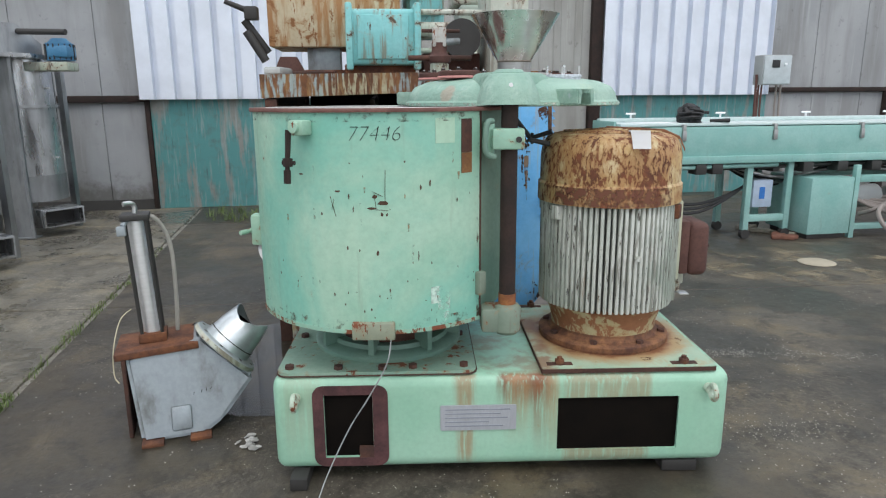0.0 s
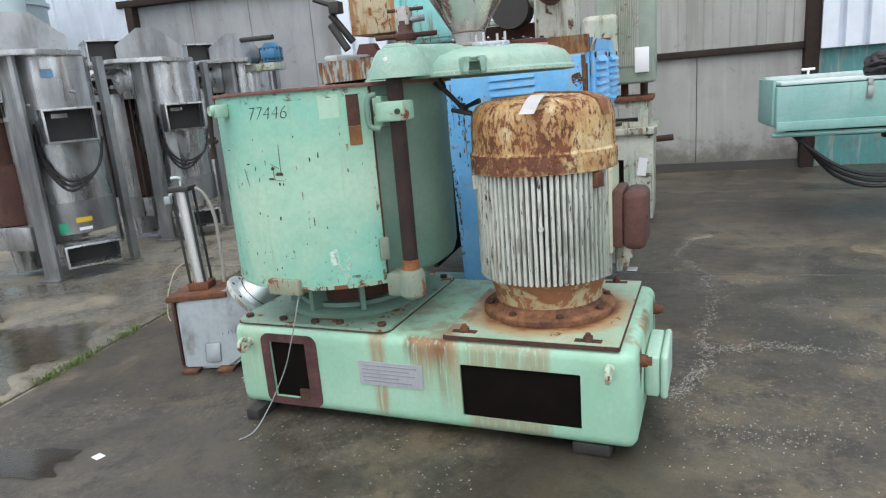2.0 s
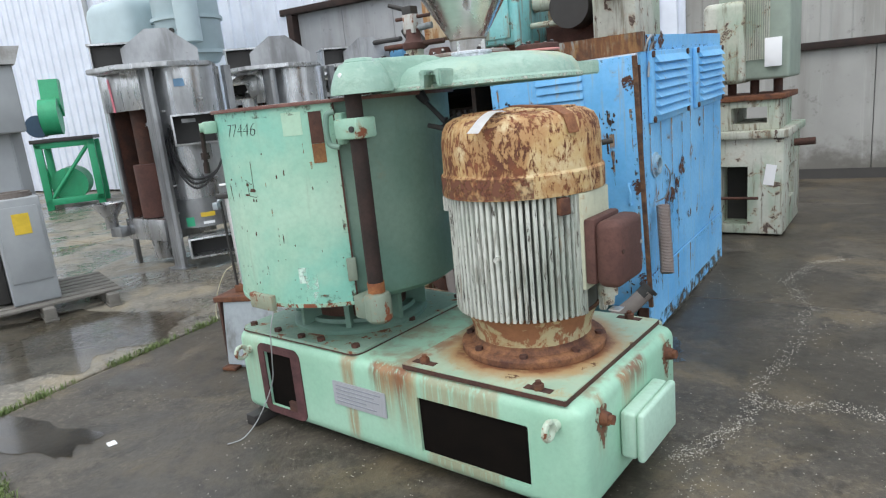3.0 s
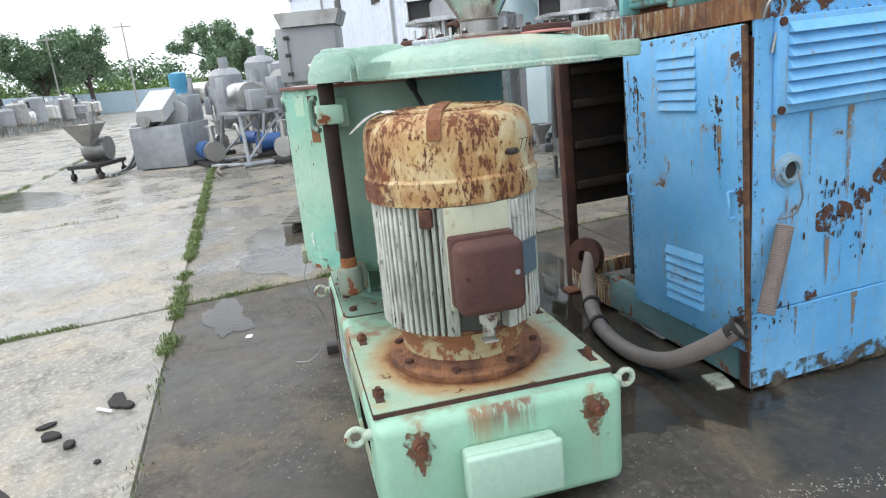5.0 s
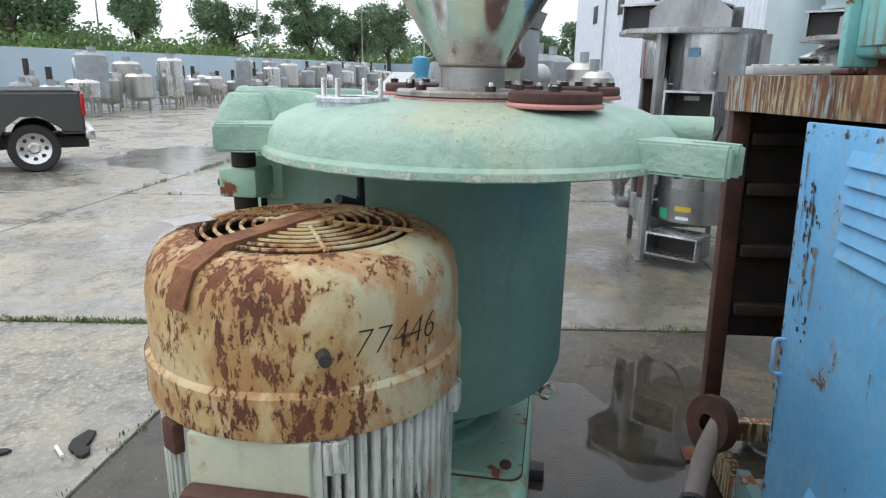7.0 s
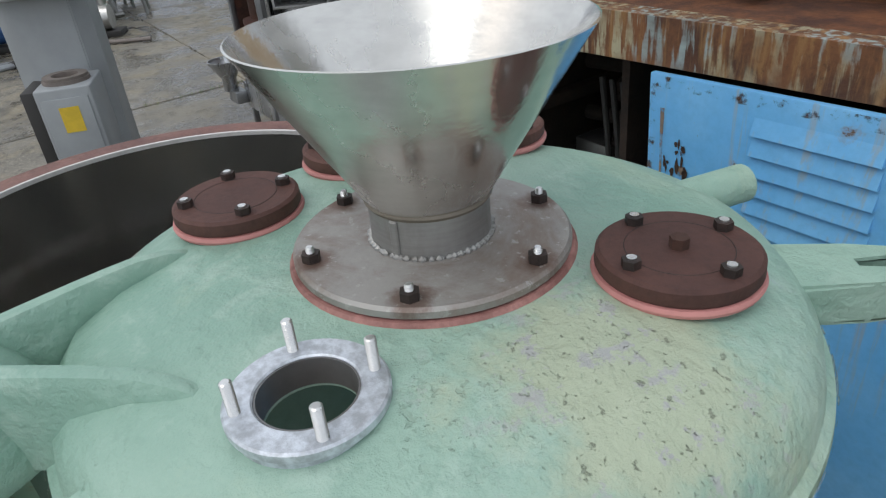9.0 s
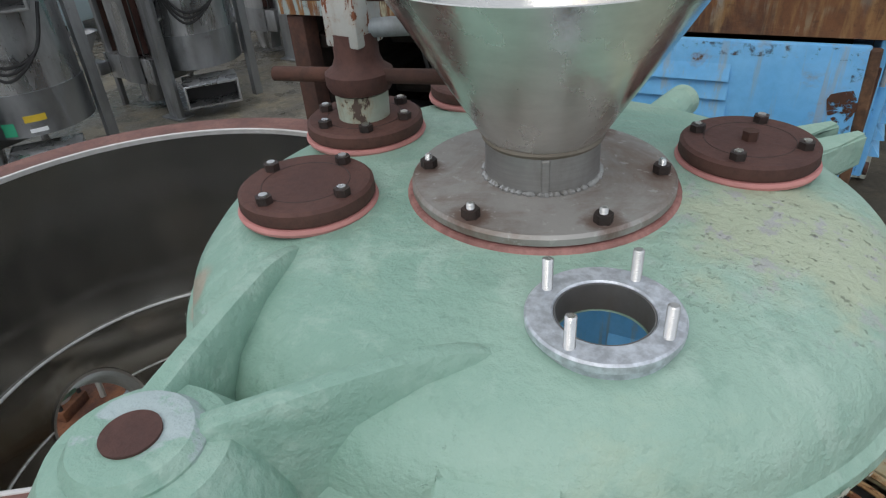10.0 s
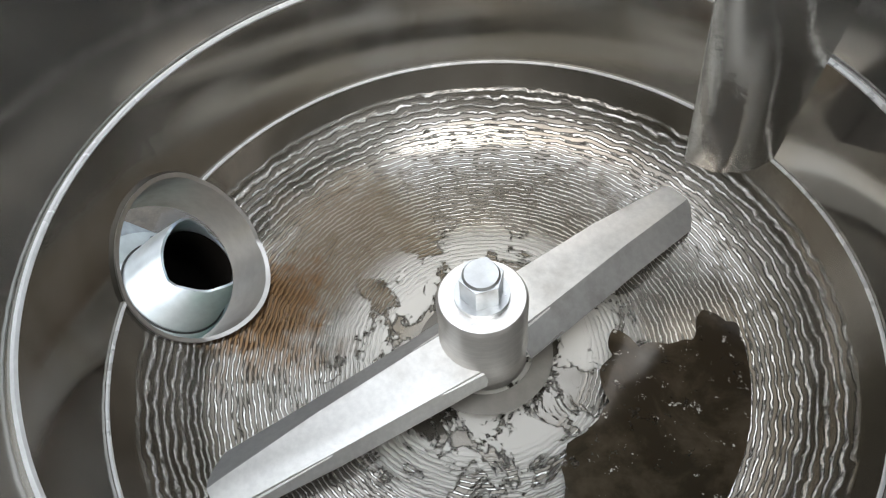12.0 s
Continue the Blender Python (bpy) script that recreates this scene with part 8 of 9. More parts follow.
        part("blue_motor", b, paint("motor_blue", (0.05, 0.19, 0.34), (0.08, 0.25, 0.42), chip=0.72), d, "blue electric motor")
        for k in range(16):
            part("motor_rib", box(B(), 0.150, -0.006, 2.13, 0.168, 0.006, 2.31, m=pose(0.76, -0.08, 0, 0, 0, 22.5 * k)), DARK, d)
        part("motor_bracket", box(B(), 0.40, -0.25, 2.00, 0.90, 0.05, 2.10, 0.008), PALE, d)
    return d


dryer(-4.09, 2.30, 4, 1.0, "stainless centrifugal dryer tower with a loop of black cable")
dryer(-4.22, 4.02, 0, 0.985, "dented stainless centrifugal dryer tower", sticker=False)
dryer(-4.50, 5.90, 2, 1.0, "stainless centrifugal dryer tower with a blue motor", motor_on=True, loop=False, sticker=False)

# ---- grey feeder on a pallet ----
WOOD = plain("weathered_wood", (0.17, 0.16, 0.14), 0.85, 0, 0.45, 12, 0.002)
pal = thing("pallet", "weathered grey wooden pallet on the ground", "pallet", pose(-3.78, 0.42, 0, 0, 0, -14))
for k in range(7):
    part("board", box(B(), -0.52 + 0.155 * k, -0.6, 0.115, -0.41 + 0.155 * k, 0.6, 0.137, 0.003), WOOD, pal)
for y in (-0.55, -0.05, 0.46):
    part("bearer", box(B(), -0.52, y, 0.022, 0.63, y + 0.09, 0.115, 0.004), WOOD, pal)
    part("bottom_board", box(B(), -0.52, y - 0.01, 0.0, 0.63, y + 0.1, 0.022, 0.003), WOOD, pal)
GREYBOX = plain("light_grey_cabinet", (0.33, 0.35, 0.36), 0.45, 0.0, 0.25, 3)
fd = thing("feeder_cabinet", "light grey steel feeder cabinet standing on a pallet", "cabinet", pose(-3.85, 0.35, 0.137, 0, 0, -14))
part("lower_box", box(B(), -0.05, -0.15, 0.0, 0.42, 0.22, 0.93, 0.015, 3), GREYBOX, fd)
part("lower_cover", box(B(), 0.421, -0.12, 0.20, 0.435, 0.19, 0.86, 0.004), GREYBOX, fd)
part("yellow_label", box(B(), 0.436, -0.02, 0.62, 0.4385, 0.11, 0.80), YELLOW, fd, "yellow warning label")
b = lathe(B(), [(0.0, 0.94), (0.09, 0.94), (0.09, 0.975), (0.15, 0.975), (0.15, 0.955), (0.16, 0.955), (0.16, 0.93), (0.0, 0.93)], 28, at=(0.2, 0.035, 0))
part("flange", b, plain("rusty_grey_flange", (0.20, 0.17, 0.15), 0.6, 0, 0.5, 14), fd, "dirty open flange")
b = prism(B(), [(-0.5, -0.36), (-0.16, -0.36), (-0.05, -0.2), (-0.05, 0.16), (-0.16, 0.26), (-0.5, 0.26)], 0.0, 1.5)
bmesh.ops.bevel(b, geom=b.edges[:], offset=0.008, segments=2, affect="EDGES")
part("column", b, GREYBOX, fd, "tall grey folded column")
# solid dark box drawn where the gap is only in shade
part("dark_gap", box(B(), -0.12, -0.27, 0.02, 0.30, -0.155, 0.90, 0.01), DARK, fd, "dark block for the shaded gap beside the lower box")
part("head_box", box(B(), -0.48, -0.38, 1.48, 0.12, 0.28, 2.06, 0.02, 2), GREYBOX, fd, "grey head box")
part("head_lid", prism(B(), [(-0.3, -0.05), (0.3, -0.05), (0.36, 0.10), (-0.36, 0.10)], -0.3, 0.3, pose(-0.13, 0, 2.11, 90, 0, 90)), STAINLESS_DULL, fd, "flared hopper top")
part("hatch_rod", rod(B(), (0.135, -0.26, 1.52), (0.135, -0.26, 1.98), 0.012, seg=8), STAINLESS_DULL, fd)
for z in (1.55, 1.75, 1.93):
    part("hinge", box(B(), 0.12, -0.29, z, 0.15, -0.23, z + 0.04, 0.003), DARK, fd)
part("yellow_label", box(B(), -0.30, -0.3835, 1.62, -0.18, -0.3805, 1.78), YELLOW, fd)

# ---- green blower set and the pale dust collector far along the wall ----
GREEN = paint("emerald_paint", (0.02, 0.30, 0.13), (0.03, 0.36, 0.17), chip=0.74, rough=0.4)
bl = thing("blower_set", "emerald green blower on a green steel frame", "blower", pose(-12.7, 4.6, 0, 0, 0, -30))
for x, y in ((-0.6, -0.5), (0.5, -0.5), (-0.6, 0.5), (0.5, 0.5)):
    part("frame_leg", box(B(), x, y, 0, x + 0.14, y + 0.14, 1.4, 0.01), GREEN, bl)
for z in (0.1, 1.3):
    part("frame_rail", box(B(), -0.6, -0.5, z, 0.64, -0.4, z + 0.14, 0.01), GREEN, bl)
    part("frame_rail", box(B(), 0.54, -0.5, z, 0.64, 0.64, z + 0.14, 0.01), GREEN, bl)
for p, q in (((-0.5, -0.45, 0.2), (0.5, -0.45, 1.3)), ((0.59, -0.4, 0.2), (0.59, 0.5, 1.3))):
    part("brace", rod(B(), p, q, 0.04, seg=8), GREEN, bl)
part("motor_pulley", rod(B(), (-0.3, -0.2, 1.85), (-0.1, -0.2, 1.85), 0.12, seg=20), DARK, bl)
part("casing_rim", rod(B(), (0.3, -0.30, 1.95), (0.3, -0.27, 1.95), 0.26, seg=28), plain("deep_green", (0.01, 0.13, 0.06), 0.5), bl)
part("deck", box(B(), -0.75, -0.55, 1.42, 0.7, 0.65, 1.5, 0.01), DARK, bl)
part("lower_drum", rod(B(), (-0.5, 0, 0.5), (0.5, 0, 0.5), 0.36, seg=24), GREEN, bl)
part("blower_casing", rod(B(), (0.3, -0.27, 1.95), (0.3, 0.08, 1.95), 0.38, seg=32), GREEN, bl)
part("outlet", prism(B(), [(-0.10, 1.95), (0.20, 2.2), (0.02, 2.75), (-0.42, 2.75), (-0.30, 2.3)], -0.12, 0.24, pose(0, 0, 0, 90)), GREEN, bl, "tapered green outlet")
part("motor", rod(B(), (-0.62, -0.45, 1.78), (-0.05, -0.45, 1.78), 0.24, seg=24), plain("navy_motor", (0.03, 0.07, 0.12), 0.5), bl, "dark blue motor")
PALEBLUE = plain("pale_blue_sheet", (0.42, 0.53, 0.56), 0.45, 0, 0.2, 2)
dc = thing("dust_collector", "pale blue dust collector tower on legs", "dust collector", pose(-8.7, 5.4, 0, 0, 0, 5))
part("drum", lathe(B(), [(0.0, 2.6), (0.45, 2.6), (0.58, 2.8), (0.58, 4.6), (0.0, 4.6)], 32, at=(0.25, 0, 0)), PALEBLUE, dc)
for z in (2.75, 3.35, 3.95):
    part("band", lathe(B(), [(0.58, z), (0.63, z), (0.63, z + 0.06), (0.58, z + 0.06)], 32, at=(0.25, 0, 0)), PALEBLUE, dc)
for k in range(10):
    p, q = polar(0.57, -150 + 14 * k, 0.25, 0), polar(0.62, -150 + 14 * k, 0.25, 0)
    part("port", rod(B(), p + (3.15,), q + (3.15,), 0.05, seg=10), DARK, dc)
part("duct", box(B(), -1.8, -0.8, 1.4, -0.45, 0.4, 3.9, 0.25, 3), PALEBLUE, dc)
part("side_canister", rod(B(), (0.98, -0.55, 2.9), (0.98, -0.55, 3.9), 0.20, seg=20), PALEBLUE, dc)
part("lower_case", box(B(), -1.5, -0.9, 0.3, 1.2, 0.5, 1.7, 0.03), PALEBLUE, dc)
part("grille", box(B(), -1.0, -0.92, 0.6, 0.0, -0.9, 1.4), GREY, dc)
for x in (-1.3, 1.0):
    for y in (-0.7, 0.4):
        part("leg", box(B(), x, y, 0, x + 0.15, y + 0.15, 2.5, 0.01), PALEBLUE, dc)

# ---- clutter of silver process machines out in the yard ----
LIGHT = plain("light_machine_grey", (0.36, 0.38, 0.40), 0.42, 0.1, 0.45, 4)
mill = thing("granulator", "light grey granulator with a control box", "machine", pose(-12.6, -2.6, 0, 0, 0, -18))
part("body", box(B(), -0.8, -0.6, 0.02, 0.7, 0.6, 0.95, 0.02), LIGHT, mill)
part("upper", box(B(), -0.85, -0.55, 0.95, -0.1, 0.5, 1.55, 0.03), LIGHT, mill)
part("chute", prism(B(), [(0, 0), (0.8, -0.35), (0.9, -0.1), (0.1, 0.32)], -0.3, 0.3, pose(-0.1, 0, 1.4, 90)), plain("pale_chute", (0.55, 0.57, 0.58), 0.4), mill)
for x, z in ((-0.6, 0.7), (-0.6, 0.3), (0.5, 0.75), (0.5, 0.25)):
    part("hinge", box(B(), x, -0.62, z, x + 0.1, -0.6, z + 0.06, 0.004), DARK, mill)
part("door_panel", box(B(), -0.72, -0.615, 0.15, -0.2, -0.6, 0.85, 0.006), GREY, mill)
part("drive_motor", rod(B(), (0.2, -0.2, 1.1), (0.75, -0.2, 1.1), 0.16, seg=20), STAINLESS_DULL, mill)
part("belt_guard", rod(B(), (0.1, 0.3, 1.15), (0.2, 0.3, 1.15), 0.3, seg=28), GREY, mill)
for k in range(5):
    part("cable", tube(B(), [(0.1 + 0.08 * k, -0.66, 0.5), (0.3 + 0.1 * k, -0.8, 0.12), (0.7 + 0.15 * k, -0.85, 0.03), (1.2 + 0.1 * k, -0.7, 0.03)], 0.018, 7), BLACK if k % 2 else GREY, mill)
part("control_box", box(B(), -0.1, -0.72, 0.45, 0.35, -0.6, 1.0, 0.01), LIGHT, mill)
part("dark_port", box(B(), -0.5, -0.565, 1.15, -0.3, -0.55, 1.35), DARK, mill)
part("blue_hopper", lathe(B(), [(0.0, 1.6), (0.18, 1.6), (0.18, 1.75), (0.2, 1.78), (0.2, 2.05), (0.0, 2.1)], 20, at=(-0.45, 0.2, 0)), plain("bright_blue", (0.09, 0.35, 0.55), 0.4), mill, "bright blue hopper")
cart = thing("mill_cart", "small steel mill with hopper on a wheeled cart", "cart", pose(-11.9, -4.1, 0, 0, 0, -15))
part("deck", box(B(), -0.6, -0.35, 0.25, 0.6, 0.35, 0.33, 0.01), DARK, cart)
for x, y in ((-0.5, -0.3), (0.5, -0.3), (-0.5, 0.3), (0.5, 0.3)):
    part("castor", rod(B(), (x, y - 0.03, 0.08), (x, y + 0.03, 0.08), 0.08, seg=14), DARK, cart)
    part("stem", rod(B(), (x, y, 0.1), (x, y, 0.26), 0.025, seg=8), DARK, cart)
part("mill", rod(B(), (-0.15, -0.25, 0.6), (-0.15, 0.25, 0.6), 0.26, seg=24), STAINLESS_DULL, cart)
part("hopper", lathe(B(), [(0.1, 0.7), (0.42, 1.15), (0.44, 1.15), (0.12, 0.7)], 4, 45, 405, at=(0.2, 0, 0)), STAINLESS_DULL, cart, smooth=0)
part("stack", rod(B(), (-0.1, 0, 0.85), (-0.1, 0, 1.4), 0.07, seg=14), STAINLESS_DULL, cart)
for k, (x, y, h, r, s) in enumerate(((-14.6, -1.3, 2.1, 0.42, 0), (-13.4, -0.6, 1.7, 0.3, 1), (-15.2, 0.3, 2.2, 0.5, 0), (-13.9, 0.7, 1.5, 0.35, 1), (-16.4, -0.4, 2.4, 0.45, 0), (-15.6, 1.6, 2.0, 0.5, 1), (-17.6, 0.8, 2.2, 0.55, 0), (-14.4, 1.9, 1.8, 0.4, 1))):
    tk = thing("process_vessel", "stainless process vessel on a steel stand", "vessel", pose(x, y, 0, 0, 0, 37 * k), group="silver machines in the yard")
    part("shell", lathe(B(), [(0.0, 0.55), (r * 0.5, 0.6), (r, 0.85), (r, h - 0.15), (r * 0.7, h), (0.0, h + 0.06)], 28), STAINLESS if k % 2 else LIGHT, tk)
    for a in (45, 135, 225, 315):
        p, q = polar(r * 0.95, a, 0, 0), polar(r * 1.2, a, 0, 0)
        part("leg", rod(B(), p + (0.95,), q + (0.0,), 0.04, seg=8), STAINLESS_DULL, tk)
    part("motor", rod(B(), (0.1, 0, h), (0.1, 0, h + 0.3), 0.12, seg=14), LIGHT, tk)
    if s:
        part("drive", rod(B(), (-0.3, -r, 0.4), (0.3, -r, 0.4), 0.15, seg=16), plain("deep_blue", (0.05, 0.12, 0.32), 0.4), tk)
    part("pipe", tube(B(), [(r, 0, 0.6), (r + 0.4, 0.1, 0.7), (r + 0.5, 0.2, 0.3), (r + 0.3, 0.4, 0.05)], 0.05, 8), STAINLESS, tk)
    part("panel", box(B(), -0.2, -r - 0.2, 1.0, 0.2, -r - 0.05, 1.45, 0.01), LIGHT, tk)

# frames, pumps and drums heaped between the vessels
def frame_stand(x, y, turn, h, mat):
    f = thing("steel_stand", "light steel trestle stand with braces and a drum", "stand", pose(x, y, 0, 0, 0, turn), group="silver machines in the yard")
    for sx in (-0.7, 0.7):
        for sy in (-0.4, 0.4):
            part("leg", rod(B(), (sx * 1.15, sy * 1.2, 0), (sx * 0.7, sy, h), 0.04, seg=8), mat, f)
        part("foot_bar", rod(B(), (sx * 1.15, -0.6, 0.05), (sx * 1.15, 0.6, 0.05), 0.045, seg=8), mat, f)
        part("brace", rod(B(), (sx * 1.1, -0.46, 0.15), (sx * 0.75, 0.42, h - 0.1), 0.025, seg=6), mat, f)
    part("deck", box(B(), -0.6, -0.45, h, 0.6, 0.45, h + 0.06, 0.01), mat, f)
    part("drum", rod(B(), (-0.45, 0, h + 0.36), (0.35, 0, h + 0.36), 0.30, seg=24), STAINLESS, f)
    part("gearbox", box(B(), 0.35, -0.18, h + 0.08, 0.65, 0.18, h + 0.5, 0.03), LIGHT, f)
    part("panel", box(B(), -0.3, -0.5, h + 0.3, 0.1, -0.42, h + 0.8, 0.01), LIGHT, f)
    return f


def pump(x, y, turn, mat):
    p = thing("pump_set", "blue electric pump on a low steel skid", "pump", pose(x, y, 0, 0, 0, turn), group="silver machines in the yard")
    part("skid", box(B(), -0.6, -0.25, 0.0, 0.6, 0.25, 0.1, 0.01), DARK, p)
    part("motor", rod(B(), (-0.5, 0, 0.32), (0.05, 0, 0.32), 0.2, seg=24), mat, p)
    part("coupling", rod(B(), (0.05, 0, 0.32), (0.25, 0, 0.32), 0.09, seg=16), STAINLESS_DULL, p)
    part("casing", rod(B(), (0.25, 0, 0.32), (0.45, 0, 0.32), 0.22, seg=24), STAINLESS, p)
    part("outlet", rod(B(), (0.35, 0, 0.4), (0.35, 0, 0.85), 0.07, seg=14), STAINLESS, p)
    part("flange", rod(B(), (0.35, 0, 0.84), (0.35, 0, 0.88), 0.13, seg=18), STAINLESS, p)


PUMPBLUE = plain("pump_blue", (0.05, 0.14, 0.36), 0.4)
frame_stand(-11.2, -0.75, 25, 1.05, LIGHT)
frame_stand(-13.0, 0.25, -40, 1.3, LIGHT)
frame_stand(-14.9, 1.0, 10, 0.9, STAINLESS_DULL)
frame_stand(-16.8, -2.2, 60, 1.2, LIGHT)
for x, y, a in ((-11.6, -1.7, 20), (-10.9, 0.1, -30), (-12.2, 0.9, 70), (-12.4, -0.2, 110), (-14.0, -1.9, 45)):
    pump(x, y, a, PUMPBLUE if a != 45 else LIGHT)
for k, (x, y, l, a) in enumerate(((-11.9, -2.0, 1.6, 30), (-11.3, -1.2, 1.9, -10), (-10.6, -0.4, 1.4, 75), (-12.0, 0.5, 1.7, 40))):
    m = pose(x, y, 0, 0, 0, a)
    solo("ground_hose", tube(B(), [m @ Vector(q) for q in ((-l, 0.1, 0.04), (-l / 2, -0.2, 0.04), (0, 0.15, 0.04), (l / 2, -0.1, 0.04), (l, 0.2, 0.04))], 0.035, 8), HOSE if k % 2 else LIGHT, "grey hose trailing between the machines", "hose", group="hoses on the yard")

# ---- long row of tanks before the fence ----
def tank(x, y, r, h, leg, k):
    t = thing("storage_tank", random.choice(("small stainless tank on legs in a long row", "polished stainless tank on legs", "dull steel tank on legs")), "tank", pose(x, y, 0, 0, 0, random.uniform(0, 90)), group="row of tanks along the fence")
    mat = (STAINLESS, POLISHED, LIGHT, STAINLESS_DULL)[k % 4]
    part("shell", lathe(B(), [(0.0, leg), (r * 0.8, leg + 0.06), (r, leg + 0.18), (r, leg + h), (r * 0.8, leg + h + 0.1), (0.0, leg + h + 0.16)], 20), mat, t)
    for a in (45, 135, 225, 315):
        p = polar(r * 0.85, a, 0, 0)
        part("leg", rod(B(), p + (0,), p + (leg + 0.15,), 0.035, seg=6), STAINLESS_DULL, t)
    part("manway", rod(B(), (0.1, 0, leg + h + 0.1), (0.1, 0, leg + h + 0.3), r * 0.3, seg=12), LIGHT, t)
    if k % 3 == 0:
        part("agitator", rod(B(), (-0.1, 0, leg + h + 0.1), (-0.1, 0, leg + h + 0.7), 0.1, seg=10), DARK, t)


k = 0
for row, (y0, x0, x1) in enumerate(((-15.6, -17, -62), (-17.6, -14, -64))):
    x = x0
    while x > x1:
        r = random.uniform(0.28, 0.62)
        tank(x, y0 + random.uniform(-0.5, 0.5), r, random.uniform(0.5, 1.0) if random.random() < 0.75 else random.uniform(1.2, 1.7), random.uniform(0.25, 0.55), k)
        x -= 2 * r + random.uniform(0.1, 0.6)
        k += 1

# ---- parked pickup ----
TRUCK_GREY = plain("pickup_grey", (0.085, 0.088, 0.085), 0.25, 0.3, 0.15, 1.5)
tr = thing("pickup_truck", "dark grey pickup truck parked in the yard", "pickup", pose(-8.48, -7.42, 0, 0, 0, -50))
# local: tail at x=0, front at +x
b = prism(B(), [(0.34, 0.62), (0.34, 1.02), (0.36, 1.34), (2.05, 1.34), (2.05, 0.95), (5.6, 0.95), (5.75, 0.6), (4.95, 0.5), (4.9, 0.75), (4.65, 0.92), (4.3, 0.92), (4.05, 0.75), (3.98, 0.48), (1.62, 0.48), (1.55, 0.78), (1.30, 0.97), (0.98, 0.97), (0.74, 0.80), (0.68, 0.62)], -0.98, 0.98, pose(0, 0, 0, 90))
bmesh.ops.bevel(b, geom=[e for e in b.edges if abs(e.verts[0].co.y - e.verts[1].co.y) < 0.01], offset=0.05, segments=3, affect="EDGES")
part("body", b, TRUCK_GREY, tr, "dark grey painted body")
b = prism(B(), [(2.1, 0.95), (2.15, 1.75), (2.4, 1.9), (3.6, 1.9), (4.4, 1.12), (5.5, 1.05), (5.6, 0.95)], -0.88, 0.88, pose(0, 0, 0, 90))
part("cab", b, TRUCK_GREY, tr)
part("side_window", prism(B(), [(2.35, 1.25), (2.35, 1.78), (3.5, 1.78), (4.05, 1.25)], -0.895, 0.895, pose(0, 0, 0, 90)), BLACK, tr)
part("bed_opening", box(B(), 0.45, -0.82, 1.30, 2.0, 0.82, 1.35), DARK, tr)
for x in (1.14, 4.48):
    for y in (-0.98, 0.98):
        s = -1 if y < 0 else 1
        w = part("wheel", lathe(B(), [(0.26, -0.12), (0.37, -0.13), (0.395, -0.09), (0.395, 0.09), (0.37, 0.13), (0.26, 0.12)], 36, m=pose(x, y - s * 0.1, 0.395, 90)), BLACK, tr, "black tyre")
        part("rim", lathe(B(), [(0.0, 0.06), (0.07, 0.07), (0.10, 0.05), (0.2, 0.06), (0.26, 0.11), (0.27, 0.11), (0.27, -0.11)], 36, m=pose(x, y - s * 0.1, 0.395, 90 if s < 0 else -90)), BRIGHT, w, "silver rim")
        for k in range(8):
            p, q = polar(0.18, 45 * k, 0, 0), polar(0.19, 45 * k, 0, 0)
            m = pose(x, y - s * 0.1, 0.395, 90 if s < 0 else -90)
            part("rim_hole", rod(B(), m @ Vector((*p, 0.05)), m @ Vector((*p, 0.066)), 0.035, seg=10), DARK, w)
for y in (-0.93, 0.93):
    part("tail_lamp", box(B(), 0.31, y - 0.07, 0.92, 0.38, y + 0.07, 1.30, 0.02), plain("red_lens", (0.45, 0.015, 0.02), 0.15), tr, "red tail lamp")
part("bumper", box(B(), 0.20, -0.95, 0.52, 0.36, 0.95, 0.70, 0.04, 3), BRIGHT, tr)
part("under_chassis", box(B(), 0.3, -0.6, 0.35, 5.2, 0.6, 0.55, 0.02), DARK, tr)

# ---- fence, poles, trees ----
FENCE = plain("pale_blue_fence", (0.45, 0.57, 0.65), 0.5, 0, 0.15, 0.5)
fence = thing("fence", "long pale blue sheet fence round the yard", "fence", kind="structure")
for x0, x1 in zip(range(-84, 12, 8), range(-76, 20, 8)):
    part("fence_sheet", box(B(), x0, -21.05, 0.0, x1 - 0.05, -21.0, 2.4), FENCE, fence)
for y0 in range(-21, 1, 6):
    part("fence_sheet", box(B(), -84.05, y0, 0, -84.0, y0 + 5.95, 2.4), FENCE, fence)
POLE = plain("grey_pole", (0.42, 0.41, 0.38), 0.8)
for x, y, h in ((-58, -27, 9.5), (-72, -14, 9.0), (-75, -22, 8.5), (-60, -45, 9)):
    p = thing("utility_pole", "grey wooden utility pole with a crossarm", "pole", pose(x, y, 0))
    part("shaft", rod(B(), (0, 0, 0), (0, 0, h), 0.11, 0.07, 10), POLE, p)
    part("crossarm", box(B(), -0.05, -0.9, h - 0.5, 0.05, 0.9, h - 0.38), POLE, p)


def leaf_mat(name, a, b):
    g = Graph(name)
    n = g.nt.nodes.new("ShaderNodeNewGeometry")
    col = g.mix(n.outputs["Random Per Island"], a, b)
    return g.done(col, 0.65)


# leaf greens lightened to paint in the distance haze
LEAVES = leaf_mat("tree_leaves", (0.16, 0.26, 0.15), (0.29, 0.39, 0.25))
BUSH = leaf_mat("bush_leaves", (0.16, 0.27, 0.10), (0.30, 0.41, 0.17))
BARK = plain("bark", (0.07, 0.055, 0.042), 0.9)


